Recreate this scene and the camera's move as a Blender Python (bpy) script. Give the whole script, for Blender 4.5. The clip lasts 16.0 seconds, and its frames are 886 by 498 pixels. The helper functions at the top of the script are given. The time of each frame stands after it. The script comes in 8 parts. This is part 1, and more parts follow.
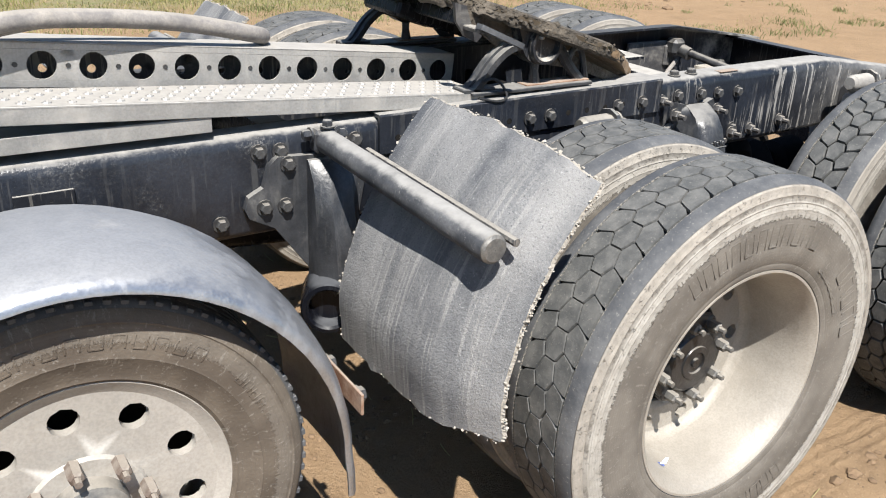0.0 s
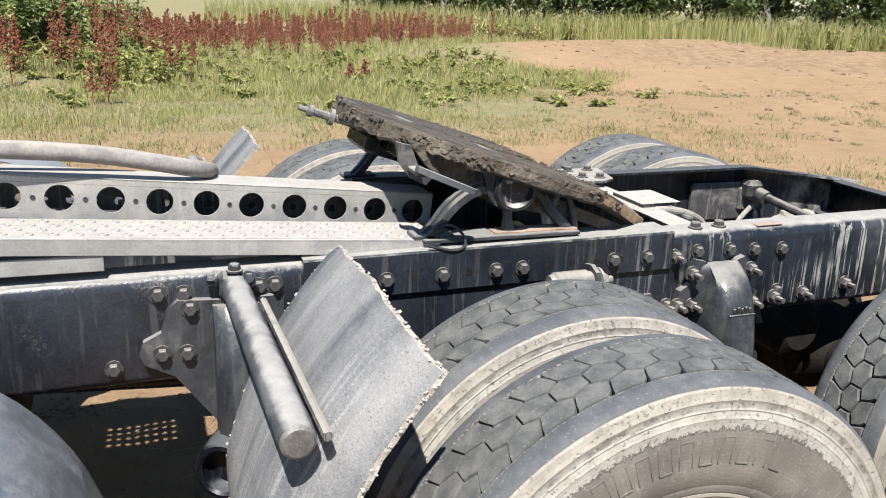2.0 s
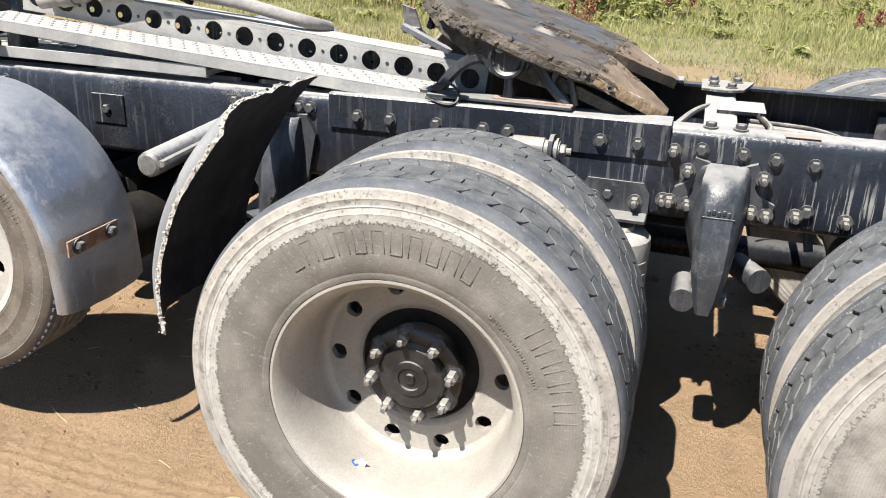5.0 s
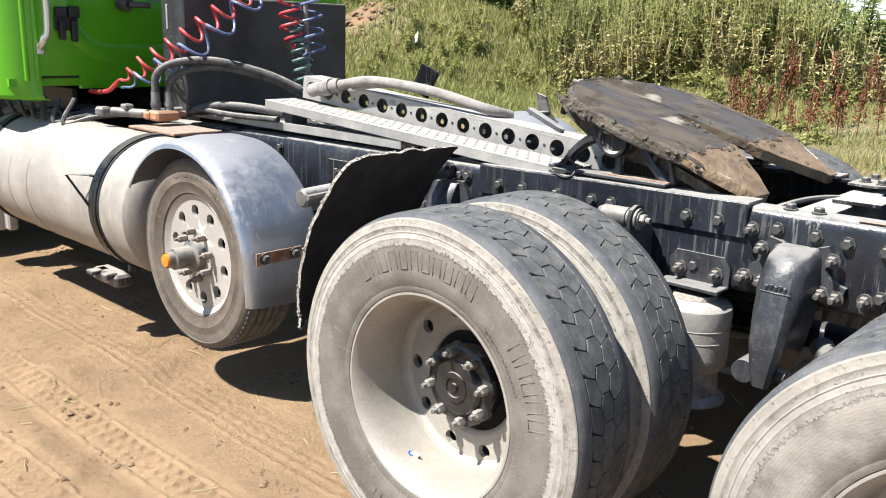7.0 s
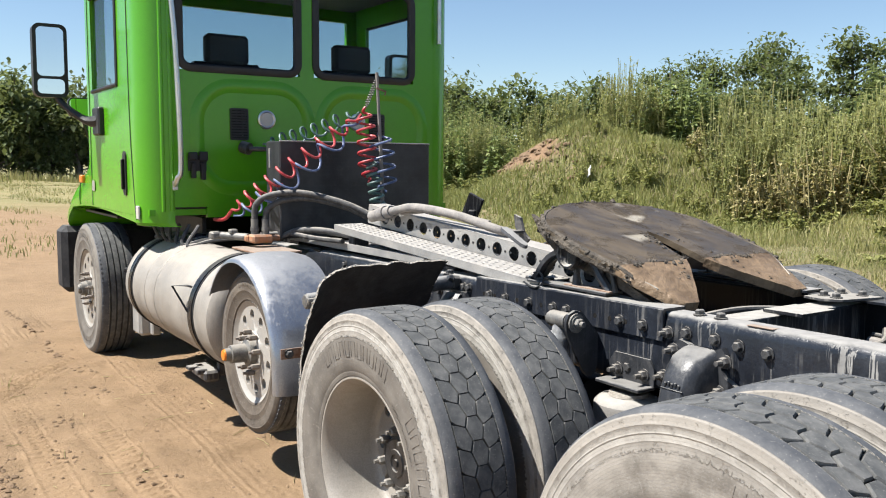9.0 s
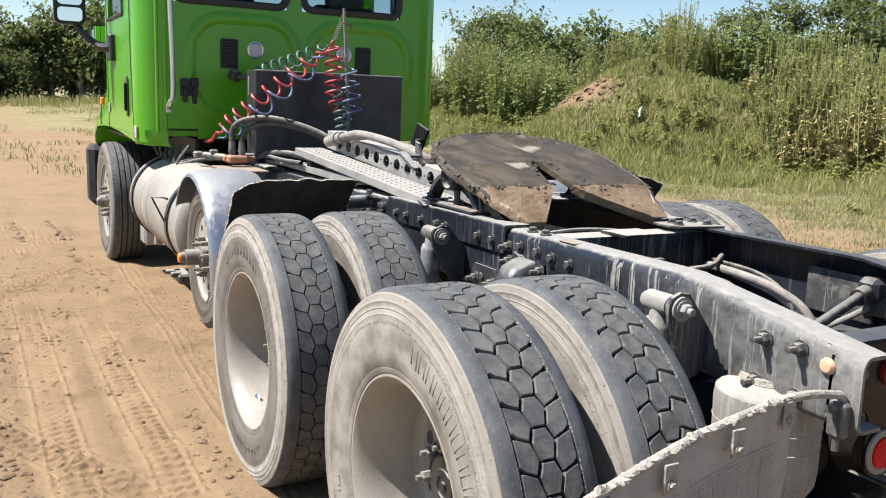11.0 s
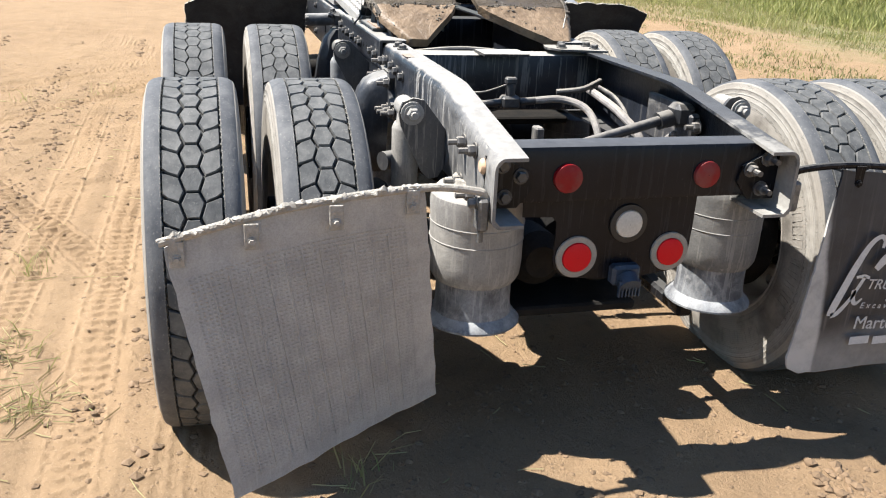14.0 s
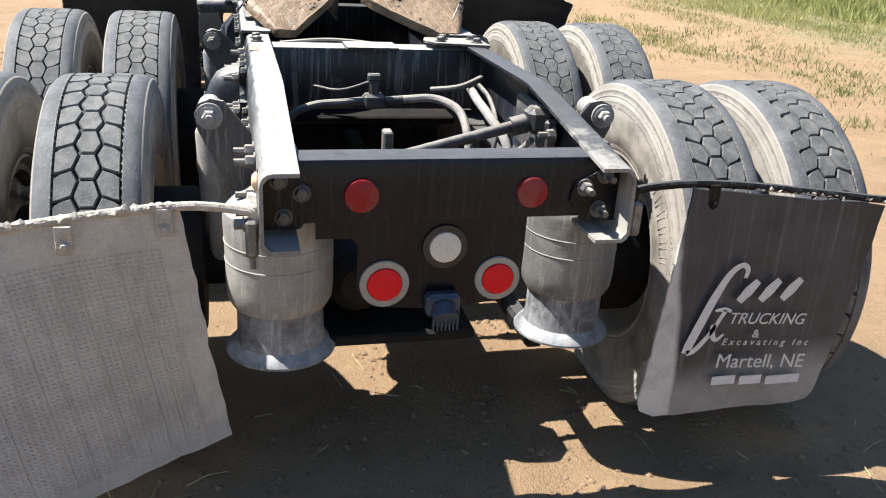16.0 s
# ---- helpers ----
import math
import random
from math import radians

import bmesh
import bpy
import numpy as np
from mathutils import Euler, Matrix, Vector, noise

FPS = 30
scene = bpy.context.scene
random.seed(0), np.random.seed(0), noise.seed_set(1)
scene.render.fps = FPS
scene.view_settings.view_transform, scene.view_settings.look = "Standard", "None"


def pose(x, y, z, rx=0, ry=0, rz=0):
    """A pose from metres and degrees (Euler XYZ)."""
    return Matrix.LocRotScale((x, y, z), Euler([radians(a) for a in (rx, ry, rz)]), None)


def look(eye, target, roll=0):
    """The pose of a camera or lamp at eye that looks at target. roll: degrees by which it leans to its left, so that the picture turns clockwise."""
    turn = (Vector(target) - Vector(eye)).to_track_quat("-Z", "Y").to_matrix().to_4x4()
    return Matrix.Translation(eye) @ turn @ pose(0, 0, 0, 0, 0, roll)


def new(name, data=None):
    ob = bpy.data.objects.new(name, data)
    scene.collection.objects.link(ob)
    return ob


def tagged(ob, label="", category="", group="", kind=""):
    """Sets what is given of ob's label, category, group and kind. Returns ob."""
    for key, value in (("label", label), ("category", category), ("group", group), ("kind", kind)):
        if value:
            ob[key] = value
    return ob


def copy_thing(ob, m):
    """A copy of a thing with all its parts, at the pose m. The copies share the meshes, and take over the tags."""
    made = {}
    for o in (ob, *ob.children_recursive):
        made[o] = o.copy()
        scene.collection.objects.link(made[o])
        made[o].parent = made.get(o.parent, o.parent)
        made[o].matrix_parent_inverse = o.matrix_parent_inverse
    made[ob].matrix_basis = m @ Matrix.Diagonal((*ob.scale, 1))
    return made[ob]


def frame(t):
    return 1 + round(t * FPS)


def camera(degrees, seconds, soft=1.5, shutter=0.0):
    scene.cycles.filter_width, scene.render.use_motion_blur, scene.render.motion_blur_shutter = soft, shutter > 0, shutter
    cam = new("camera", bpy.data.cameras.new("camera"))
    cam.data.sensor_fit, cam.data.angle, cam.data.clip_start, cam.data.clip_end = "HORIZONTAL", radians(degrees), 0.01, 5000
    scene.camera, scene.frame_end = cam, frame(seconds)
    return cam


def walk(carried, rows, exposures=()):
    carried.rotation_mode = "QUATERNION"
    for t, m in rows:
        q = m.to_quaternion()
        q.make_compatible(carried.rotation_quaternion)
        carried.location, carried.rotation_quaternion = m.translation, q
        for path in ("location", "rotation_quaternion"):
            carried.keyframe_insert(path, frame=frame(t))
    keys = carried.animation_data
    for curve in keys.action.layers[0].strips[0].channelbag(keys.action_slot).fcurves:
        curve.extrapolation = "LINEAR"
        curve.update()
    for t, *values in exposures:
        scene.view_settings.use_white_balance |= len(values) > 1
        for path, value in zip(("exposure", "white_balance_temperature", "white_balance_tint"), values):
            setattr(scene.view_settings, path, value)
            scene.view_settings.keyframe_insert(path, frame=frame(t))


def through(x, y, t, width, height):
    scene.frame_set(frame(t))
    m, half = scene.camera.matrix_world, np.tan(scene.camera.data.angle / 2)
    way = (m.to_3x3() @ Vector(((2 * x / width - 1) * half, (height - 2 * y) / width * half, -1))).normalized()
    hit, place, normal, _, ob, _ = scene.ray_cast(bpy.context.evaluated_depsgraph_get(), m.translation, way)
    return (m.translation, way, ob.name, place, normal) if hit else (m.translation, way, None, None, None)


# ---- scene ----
cam = camera(55.1, 16.0, 1.1)
PATH = [
    (0, (-1.565, -2.34, 1.574), (-0.556, -0.812, 0.77), 2.7),
    (0.5, (-1.408, -2.381, 1.589), (-0.486, -0.751, 0.889), 2.8),
    (1, (-1.223, -2.45, 1.609), (-0.474, -0.706, 0.98), 2.0),
    (1.5, (-1.067, -2.423, 1.595), (-0.383, -0.63, 1.033), 1.8),
    (2, (-0.882, -2.348, 1.606), (-0.217, -0.549, 1.037), 2.2),
    (2.5, (-0.609, -2.361, 1.585), (-0.041, -0.544, 0.97), 2.4),
    (3, (-0.324, -2.441, 1.563), (0.079, -0.599, 0.897), 2.5),
    (3.5, (-0.141, -2.592, 1.543), (0.085, -0.736, 0.834), 2.5),
    (4, (0.146, -2.686, 1.506), (0.088, -0.82, 0.788), 2.6),
    (4.2, (0.234, -2.725, 1.525), (0.071, -0.872, 0.79), 2.8),
    (6.3, (1.146, -2.914, 1.467), (0.12, -1.304, 0.869), 1.3),
    (6.5, (1.246, -2.916, 1.473), (0.142, -1.349, 0.903), 1.3),
    (7, (1.493, -2.855, 1.466), (0.189, -1.421, 0.972), 1.8),
    (7.5, (1.734, -2.838, 1.476), (0.274, -1.527, 1.089), 1.1),
    (8, (1.954, -2.807, 1.483), (0.401, -1.582, 1.189), 0.4),
    (8.2, (2.037, -2.753, 1.478), (0.455, -1.558, 1.215), 0.2),
    (10.3, (2.901, -2.3, 1.462), (1.189, -1.285, 1.264), 2.4),
    (10.5, (2.98, -2.268, 1.457), (1.265, -1.269, 1.214), 2.3),
    (11, (3.121, -2.139, 1.462), (1.395, -1.191, 1.114), 2.2),
    (11.5, (3.235, -1.932, 1.456), (1.496, -1.05, 1.012), 2.3),
    (12, (3.39, -1.814, 1.449), (1.639, -0.999, 0.926), 1.9),
    (12.5, (3.535, -1.666, 1.45), (1.788, -0.904, 0.844), 2.2),
    (13, (3.633, -1.42, 1.458), (1.868, -0.737, 0.811), 3.6),
    (13.5, (3.746, -1.225, 1.449), (1.955, -0.643, 0.776), 3.4),
    (14, (3.872, -1.076, 1.459), (2.074, -0.578, 0.739), 2.8),
    (14.5, (3.932, -0.877, 1.459), (2.13, -0.478, 0.688), 3.4),
    (15, (3.962, -0.673, 1.459), (2.178, -0.321, 0.627), 3.4),
    (15.5, (3.857, -0.585, 1.462), (2.086, -0.154, 0.639), 2.8),
    (16, (3.704, -0.472, 1.466), (1.909, -0.007, 0.716), 3.4),
]
walk(cam, [(t, look(eye, target, roll)) for t, eye, target, roll in PATH], [(0, 0.94), (2.5, 1.06), (4, 1.20), (7, 1.26), (8, 1.10), (10.5, 0.97), (11.5, 1.09), (13, 1.22), (14.5, 1.42), (16, 1.45)])

# ---- light ----
SUN_WAY = Vector((0.24, 0.60, -1.0)).normalized()      # the way the sunlight travels
world = bpy.data.worlds.new("world")
scene.world = world
world.use_nodes = True
wn = world.node_tree.nodes
sky = wn.new("ShaderNodeTexSky")
sky.sky_type, sky.sun_disc = "NISHITA", False
sky.sun_elevation = math.asin(-SUN_WAY.z)
sky.sun_rotation = math.atan2(-SUN_WAY.x, -SUN_WAY.y)
sky.air_density, sky.dust_density, sky.ozone_density = 1.0, 0.05, 3.2
wn["Background"].inputs["Strength"].default_value = 0.072
world.node_tree.links.new(sky.outputs[0], wn["Background"].inputs["Color"])
sun = new("sun", bpy.data.lights.new("sun", "SUN"))
sun.data.energy, sun.data.angle, sun.data.color = 5.5, radians(0.55), (1.0, 0.965, 0.91)
sun.matrix_world = look((-10, -16, 40), Vector((-10, -16, 40)) + SUN_WAY)


# ---- mesh tools ----
class Shape:
    """Gathers vertices and faces for one mesh."""

    def __init__(self):
        self.v, self.f = [], []

    def add(self, verts, faces, m=None):
        n = len(self.v)
        self.v += [tuple(m @ Vector(p)) for p in verts] if m is not None else [tuple(p) for p in verts]
        self.f += [tuple(i + n for i in face) for face in faces]
        return self

    def box(self, c, s, ch=0.004, m=None):
        """A box with chamfered edges, by its centre and size."""
        hx, hy, hz = s[0] / 2, s[1] / 2, s[2] / 2
        ch = min(ch, hx * 0.45, hy * 0.45, hz * 0.45)
        verts, at = [], {}
        for sx in (-1, 1):
            for sy in (-1, 1):
                for sz in (-1, 1):
                    for k, p in enumerate(((hx - ch, hy - ch, hz), (hx - ch, hy, hz - ch), (hx, hy - ch, hz - ch))):
                        at[sx, sy, sz, k] = len(verts)
                        verts.append((c[0] + sx * p[0], c[1] + sy * p[1], c[2] + sz * p[2]))
        faces = []
        for s1 in (-1, 1):
            ring = ((-1, -1), (1, -1), (1, 1), (-1, 1))
            if s1 < 0:
                ring = ring[::-1]
            faces.append([at[a, b, s1, 0] for a, b in ring])
            faces.append([at[b, s1, a, 1] for a, b in ring])
            faces.append([at[s1, a, b, 2] for a, b in ring])
        for a in (-1, 1):
            for b in (-1, 1):
                faces.append([at[-1, a, b, 0], at[1, a, b, 0], at[1, a, b, 1], at[-1, a, b, 1]][:: (1 if a * b < 0 else -1)])
                faces.append([at[a, -1, b, 0], at[a, 1, b, 0], at[a, 1, b, 2], at[a, -1, b, 2]][:: (1 if a * b > 0 else -1)])
                faces.append([at[a, b, -1, 1], at[a, b, 1, 1], at[a, b, 1, 2], at[a, b, -1, 2]][:: (1 if a * b < 0 else -1)])
                for d in (-1, 1):
                    faces.append([at[a, b, d, 0], at[a, b, d, 1], at[a, b, d, 2]][:: (1 if a * b * d < 0 else -1)])
        return self.add(verts, faces, m)

    def loft(self, rings, closed=True, caps=True, m=None):
        """Skin between rings of equally many points."""
        n = len(rings[0])
        verts = [p for ring in rings for p in ring]
        faces = []
        for a in range(len(rings) - 1):
            for b in range(n if closed else n - 1):
                c = (b + 1) % n
                faces.append((a * n + b, a * n + c, (a + 1) * n + c, (a + 1) * n + b))
        if caps:
            faces.append(tuple(range(n))[::-1])
            faces.append(tuple(range((len(rings) - 1) * n, len(rings) * n)))
        return self.add(verts, faces, m)

    def sweep(self, pts, r, n=10, caps=True):
        """A round tube along points; r may be a list."""
        pts = [Vector(p) for p in pts]
        rr = r if isinstance(r, (list, tuple)) else [r] * len(pts)
        rings, side = [], None
        for i, p in enumerate(pts):
            d = (pts[min(i + 1, len(pts) - 1)] - pts[max(i - 1, 0)]).normalized()
            if side is None:
                side = d.cross(Vector((0, 0, 1)) if abs(d.z) < 0.9 else Vector((1, 0, 0))).normalized()
            side = (side - d * side.dot(d)).normalized()
            up = d.cross(side)
            rings.append([p + rr[i] * (math.cos(k * math.tau / n) * side + math.sin(k * math.tau / n) * up) for k in range(n)])
        return self.loft(rings, True, caps)

    def cyl(self, a, b, r, r2=None, n=18):
        return self.sweep([a, b], [r, r if r2 is None else r2], n)

    def lathe(self, prof, n=48, m=None, closed=False):
        """Turn a profile of (radius, place along y) round the y axis."""
        k = len(prof)
        verts = [(r * math.cos(i * math.tau / n), y, r * math.sin(i * math.tau / n)) for i in range(n) for r, y in prof]
        faces = [((i * k + j), (i * k + (j + 1) % k), ((i + 1) % n * k + (j + 1) % k), ((i + 1) % n * k + j)) for i in range(n) for j in range(k if closed else k - 1)]
        return self.add(verts, faces, m)

    def prism(self, poly, t, m=None, ch=0.0):
        """A flat outline in x, y, extruded from z 0 to t."""
        n = len(poly)
        verts = [(x, y, 0) for x, y in poly] + [(x, y, t) for x, y in poly]
        faces = [tuple(range(n))[::-1], tuple(range(n, 2 * n))] + [(i, (i + 1) % n, n + (i + 1) % n, n + i) for i in range(n)]
        return self.add(verts, faces, m)

    def hole_cell(self, cx, cy, w, h, r, t, m=None, n=20):
        """A w x h piece of plate of thickness t with a round hole."""
        out, inn = [], []
        for k in range(n):
            a = (k + 0.5) * math.tau / n
            c, s = math.cos(a), math.sin(a)
            d = min(w / 2 / abs(c) if abs(c) > 1e-6 else 9, h / 2 / abs(s) if abs(s) > 1e-6 else 9)
            out.append((cx + d * c, cy + d * s))
            inn.append((cx + r * c, cy + r * s))
        corners = [(cx + w / 2, cy + h / 2), (cx - w / 2, cy + h / 2), (cx - w / 2, cy - h / 2), (cx + w / 2, cy - h / 2)]
        for q in corners:
            k = min(range(n), key=lambda i: (out[i][0] - q[0]) ** 2 + (out[i][1] - q[1]) ** 2)
            out[k] = q
        verts = [(x, y, z) for z in (0, t) for ring in (out, inn) for x, y in ring]
        faces = []
        for k in range(n):
            j = (k + 1) % n
            faces += [(k, n + k, n + j, j), (2 * n + k, 2 * n + j, 3 * n + j, 3 * n + k), (n + k, 3 * n + k, 3 * n + j, n + j), (k, j, 2 * n + j, 2 * n + k)]
        return self.add(verts, faces, m)

    def bolt(self, p, d, r=0.016, h=0.014, washer=True):
        """A hexagon head on a washer at p, standing out along d."""
        d = Vector(d).normalized()
        m = Matrix.Translation(p) @ d.to_track_quat("Z", "Y").to_matrix().to_4x4()
        ring = lambda q, z, n, o=0.0: [(q * math.cos(k * math.tau / n + o), q * math.sin(k * math.tau / n + o), z) for k in range(n)]  # noqa: E731
        if washer:
            self.loft([ring(r * 1.35, 0, 14), ring(r * 1.35, 0.004, 14)], m=m)
        self.loft([ring(r, 0.003, 6), ring(r, h, 6), ring(r * 0.82, h + 0.003, 6)], m=m)
        return self

    def mesh(self, name, smooth=35):
        me = bpy.data.meshes.new(name)
        me.from_pydata(self.v, [], self.f)
        me.validate()
        if smooth:
            me.polygons.foreach_set("use_smooth", [True] * len(me.polygons))
            me.set_sharp_from_angle(angle=radians(smooth))
        return me


def fix_normals(me):
    bm = bmesh.new()
    bm.from_mesh(me)
    bmesh.ops.remove_doubles(bm, verts=bm.verts, dist=1e-5)
    bmesh.ops.recalc_face_normals(bm, faces=bm.faces)
    bm.to_mesh(me)
    bm.free()


def part(name, shape, material, parent, label="", m=None, smooth=35):
    """One mesh object under a thing or a part."""
    me = shape if isinstance(shape, bpy.types.Mesh) else shape.mesh(name, smooth)
    if not isinstance(shape, bpy.types.Mesh):
        if len(me.polygons) < 60000:
            fix_normals(me)
            if smooth:
                me.set_sharp_from_angle(angle=radians(smooth))
        me.materials.append(material)
    ob = new(name, me)
    ob.parent = parent
    if m is not None:
        ob.matrix_basis = m
    return tagged(ob, label)


def arc(cx, cz, r, a0, a1, n):
    return [(cx + r * math.cos(radians(a0 + (a1 - a0) * k / n)), cz + r * math.sin(radians(a0 + (a1 - a0) * k / n))) for k in range(n + 1)]


def smooth_path(pts, per=8):
    """A Catmull-Rom curve through points."""
    p = [Vector(q) for q in pts]
    p = [p[0] * 2 - p[1]] + p + [p[-1] * 2 - p[-2]]
    out = []
    for i in range(1, len(p) - 2):
        for k in range(per):
            t = k / per
            a, b, c, d = p[i - 1], p[i], p[i + 1], p[i + 2]
            out.append(0.5 * (2 * b + (c - a) * t + (2 * a - 5 * b + 4 * c - d) * t * t + (3 * b - a - 3 * c + d) * t**3))
    return out + [p[-2]]


# ---- materials ----
class Nodes:
    """Short hands for one node tree."""

    def __init__(self, name):
        self.mat = bpy.data.materials.new(name)
        self.mat.use_nodes = True
        self.t = self.mat.node_tree
        self.bsdf = self.t.nodes["Principled BSDF"]
        self.co = self.t.nodes.new("ShaderNodeTexCoord")
        self.geo = self.t.nodes.new("ShaderNodeNewGeometry")

    def put(self, socket, value):
        if isinstance(value, bpy.types.NodeSocket):
            self.t.links.new(value, socket)
        elif isinstance(value, (tuple, list)) and len(value) == 3 and socket.type == "RGBA":
            socket.default_value = (*value, 1)
        else:
            socket.default_value = value

    def noise(self, scale, detail=5.0, rough=0.6, distort=0.0, vec=None):
        n = self.t.nodes.new("ShaderNodeTexNoise")
        n.inputs["Scale"].default_value, n.inputs["Detail"].default_value = scale, detail
        n.inputs["Roughness"].default_value, n.inputs["Distortion"].default_value = rough, distort
        self.t.links.new(vec or self.co.outputs["Object"], n.inputs["Vector"])
        return n.outputs["Fac"]

    def stretch(self, sx, sy, sz):
        n = self.t.nodes.new("ShaderNodeMapping")
        n.inputs["Scale"].default_value = (sx, sy, sz)
        self.t.links.new(self.co.outputs["Object"], n.inputs["Vector"])
        return n.outputs["Vector"]

    def math(self, op, a, b=0.0, c=0.0):
        n = self.t.nodes.new("ShaderNodeMath")
        n.operation = op
        for i, x in enumerate((a, b, c)):
            self.put(n.inputs[i], x)
        return n.outputs[0]

    def ramp(self, x, lo, hi, a=0.0, b=1.0):
        n = self.t.nodes.new("ShaderNodeMapRange")
        n.interpolation_type = "SMOOTHSTEP"
        for i, v in enumerate((x, lo, hi, a, b)):
            self.put(n.inputs[i], v)
        return n.outputs[0]

    def mix(self, fac, a, b, how="MIX"):
        n = self.t.nodes.new("ShaderNodeMix")
        n.data_type, n.blend_type = "RGBA", how
        self.put(n.inputs["Factor"], fac)
        self.put(n.inputs["A"], a)
        self.put(n.inputs["B"], b)
        return n.outputs["Result"]

    def split(self, vec):
        n = self.t.nodes.new("ShaderNodeSeparateXYZ")
        self.t.links.new(vec, n.inputs[0])
        return n.outputs

    def bump(self, height, dist=0.01, strength=1.0):
        n = self.t.nodes.new("ShaderNodeBump")
        n.inputs["Distance"].default_value, n.inputs["Strength"].default_value = dist, strength
        self.t.links.new(height, n.inputs["Height"])
        self.t.links.new(n.outputs[0], self.bsdf.inputs["Normal"])

    def done(self, color, rough=0.6, metal=0.0, spec=0.5):
        for key, v in (("Base Color", color), ("Roughness", rough), ("Metallic", metal), ("Specular IOR Level", spec)):
            self.put(self.bsdf.inputs[key], v)
        return self.mat


DUST = (0.345, 0.315, 0.27)


def surface(name, a, b, scale=6.0, rough=0.55, metal=0.0, dust=0.0, top=0.0, streak=0.0, dust_color=DUST, bump=0.0015, grain=180.0, spec=0.5, speck=0.0, runs=None, film=None, splash=None):
    """Two colours in patches, fine grain, and dust in stains (dust), on upper faces (top), in runs down the face (streak; runs: from x to x along the thing), in specks, and as a film (film: from x to x along the thing, and how much), and in splashes up to an x (splash)."""
    n = Nodes(name)
    fine = n.noise(grain, 3.0)
    col = n.mix(n.ramp(n.noise(scale, 6.0, 0.65), 0.35, 0.65), a, b)
    col = n.mix(n.ramp(fine, 0.3, 0.75, 0.0, 0.35), col, tuple(0.55 * x for x in a))
    mask = n.ramp(n.noise(scale * 0.9 + 2.3, 8.0, 0.72, 0.4), 0.62 - 0.32 * dust, 0.92 - 0.35 * dust, 0.0, min(1.0, 0.25 + dust)) if dust > 0 else 0.0
    if top > 0:
        nz = n.split(n.geo.outputs["Normal"])[2]
        up = n.ramp(n.math("ADD", nz, n.math("MULTIPLY", n.math("SUBTRACT", n.noise(14.0, 7.0, 0.7), 0.5), 0.9)), 0.55, 0.95, 0.0, top)
        mask = n.math("MAXIMUM", mask, up)
    if streak > 0:
        run = n.noise(1.0, 4.0, 0.7, 0.0, n.stretch(58, 58, 2.6))
        much = n.ramp(n.noise(2.6, 4.0), 0.34, 0.54, 0.0, streak)
        if runs:
            much = n.math("MULTIPLY", much, n.ramp(n.split(n.co.outputs["Object"])[0], runs[0], runs[1], 0.12, 1.0))
        mask = n.math("MAXIMUM", mask, n.math("MULTIPLY", n.ramp(run, 0.545, 0.585), much))
    if speck > 0:
        spots = n.math("MULTIPLY", n.ramp(n.noise(150.0, 5.0, 0.78), 0.70 - 0.13 * speck, 0.74 - 0.13 * speck), n.ramp(n.noise(3.1, 4.0), 0.42, 0.60, 0.15, 0.85))
        mask = n.math("MAXIMUM", mask, spots)
    if splash:
        along = n.math("ADD", n.split(n.co.outputs["Object"])[0], n.math("MULTIPLY", n.math("SUBTRACT", n.noise(4.0, 6.0, 0.7), 0.5), 0.9))
        mask = n.math("MAXIMUM", mask, n.math("MULTIPLY", n.math("MULTIPLY", n.ramp(along, splash[0] - 0.45, splash[0]), n.ramp(along, splash[1] - 0.2, splash[1], 1.0, 0.0)), n.math("MULTIPLY", n.ramp(n.noise(3.4, 5.0, 0.6), 0.46, 0.60, 0.08, 1.0), n.ramp(n.noise(130.0, 8.0, 0.85), 0.48, 0.66, 0.03, 0.80))))
    if film:
        along = n.math("ADD", n.split(n.co.outputs["Object"])[0], n.math("MULTIPLY", n.math("SUBTRACT", n.noise(5.0, 7.0, 0.75), 0.5), 1.1))
        mask = n.math("MAXIMUM", mask, n.math("MULTIPLY", n.ramp(along, film[0], film[1], 0.0, film[2]), n.ramp(n.noise(26.0, 6.0, 0.7), 0.25, 0.6, 0.45, 1.0)))
    if dust > 0 or top > 0 or streak > 0 or speck > 0:
        col = n.mix(mask, col, n.mix(n.ramp(n.noise(30.0), 0.3, 0.7), dust_color, tuple(0.8 * x for x in dust_color)))
        rg = n.math("MULTIPLY_ADD", mask, 0.9 - rough, rough)
        mt = n.math("MULTIPLY", n.math("SUBTRACT", 1.0, mask), metal)
    else:
        rg, mt = n.math("MULTIPLY_ADD", n.math("SUBTRACT", fine, 0.5), 0.25, rough), metal
    if bump:
        n.bump(n.math("ADD", n.noise(grain * 0.5, 6.0), n.math("MULTIPLY", n.noise(18.0, 4.0), 1.5)), bump, 0.7)
    return n.done(col, rg, mt, spec)


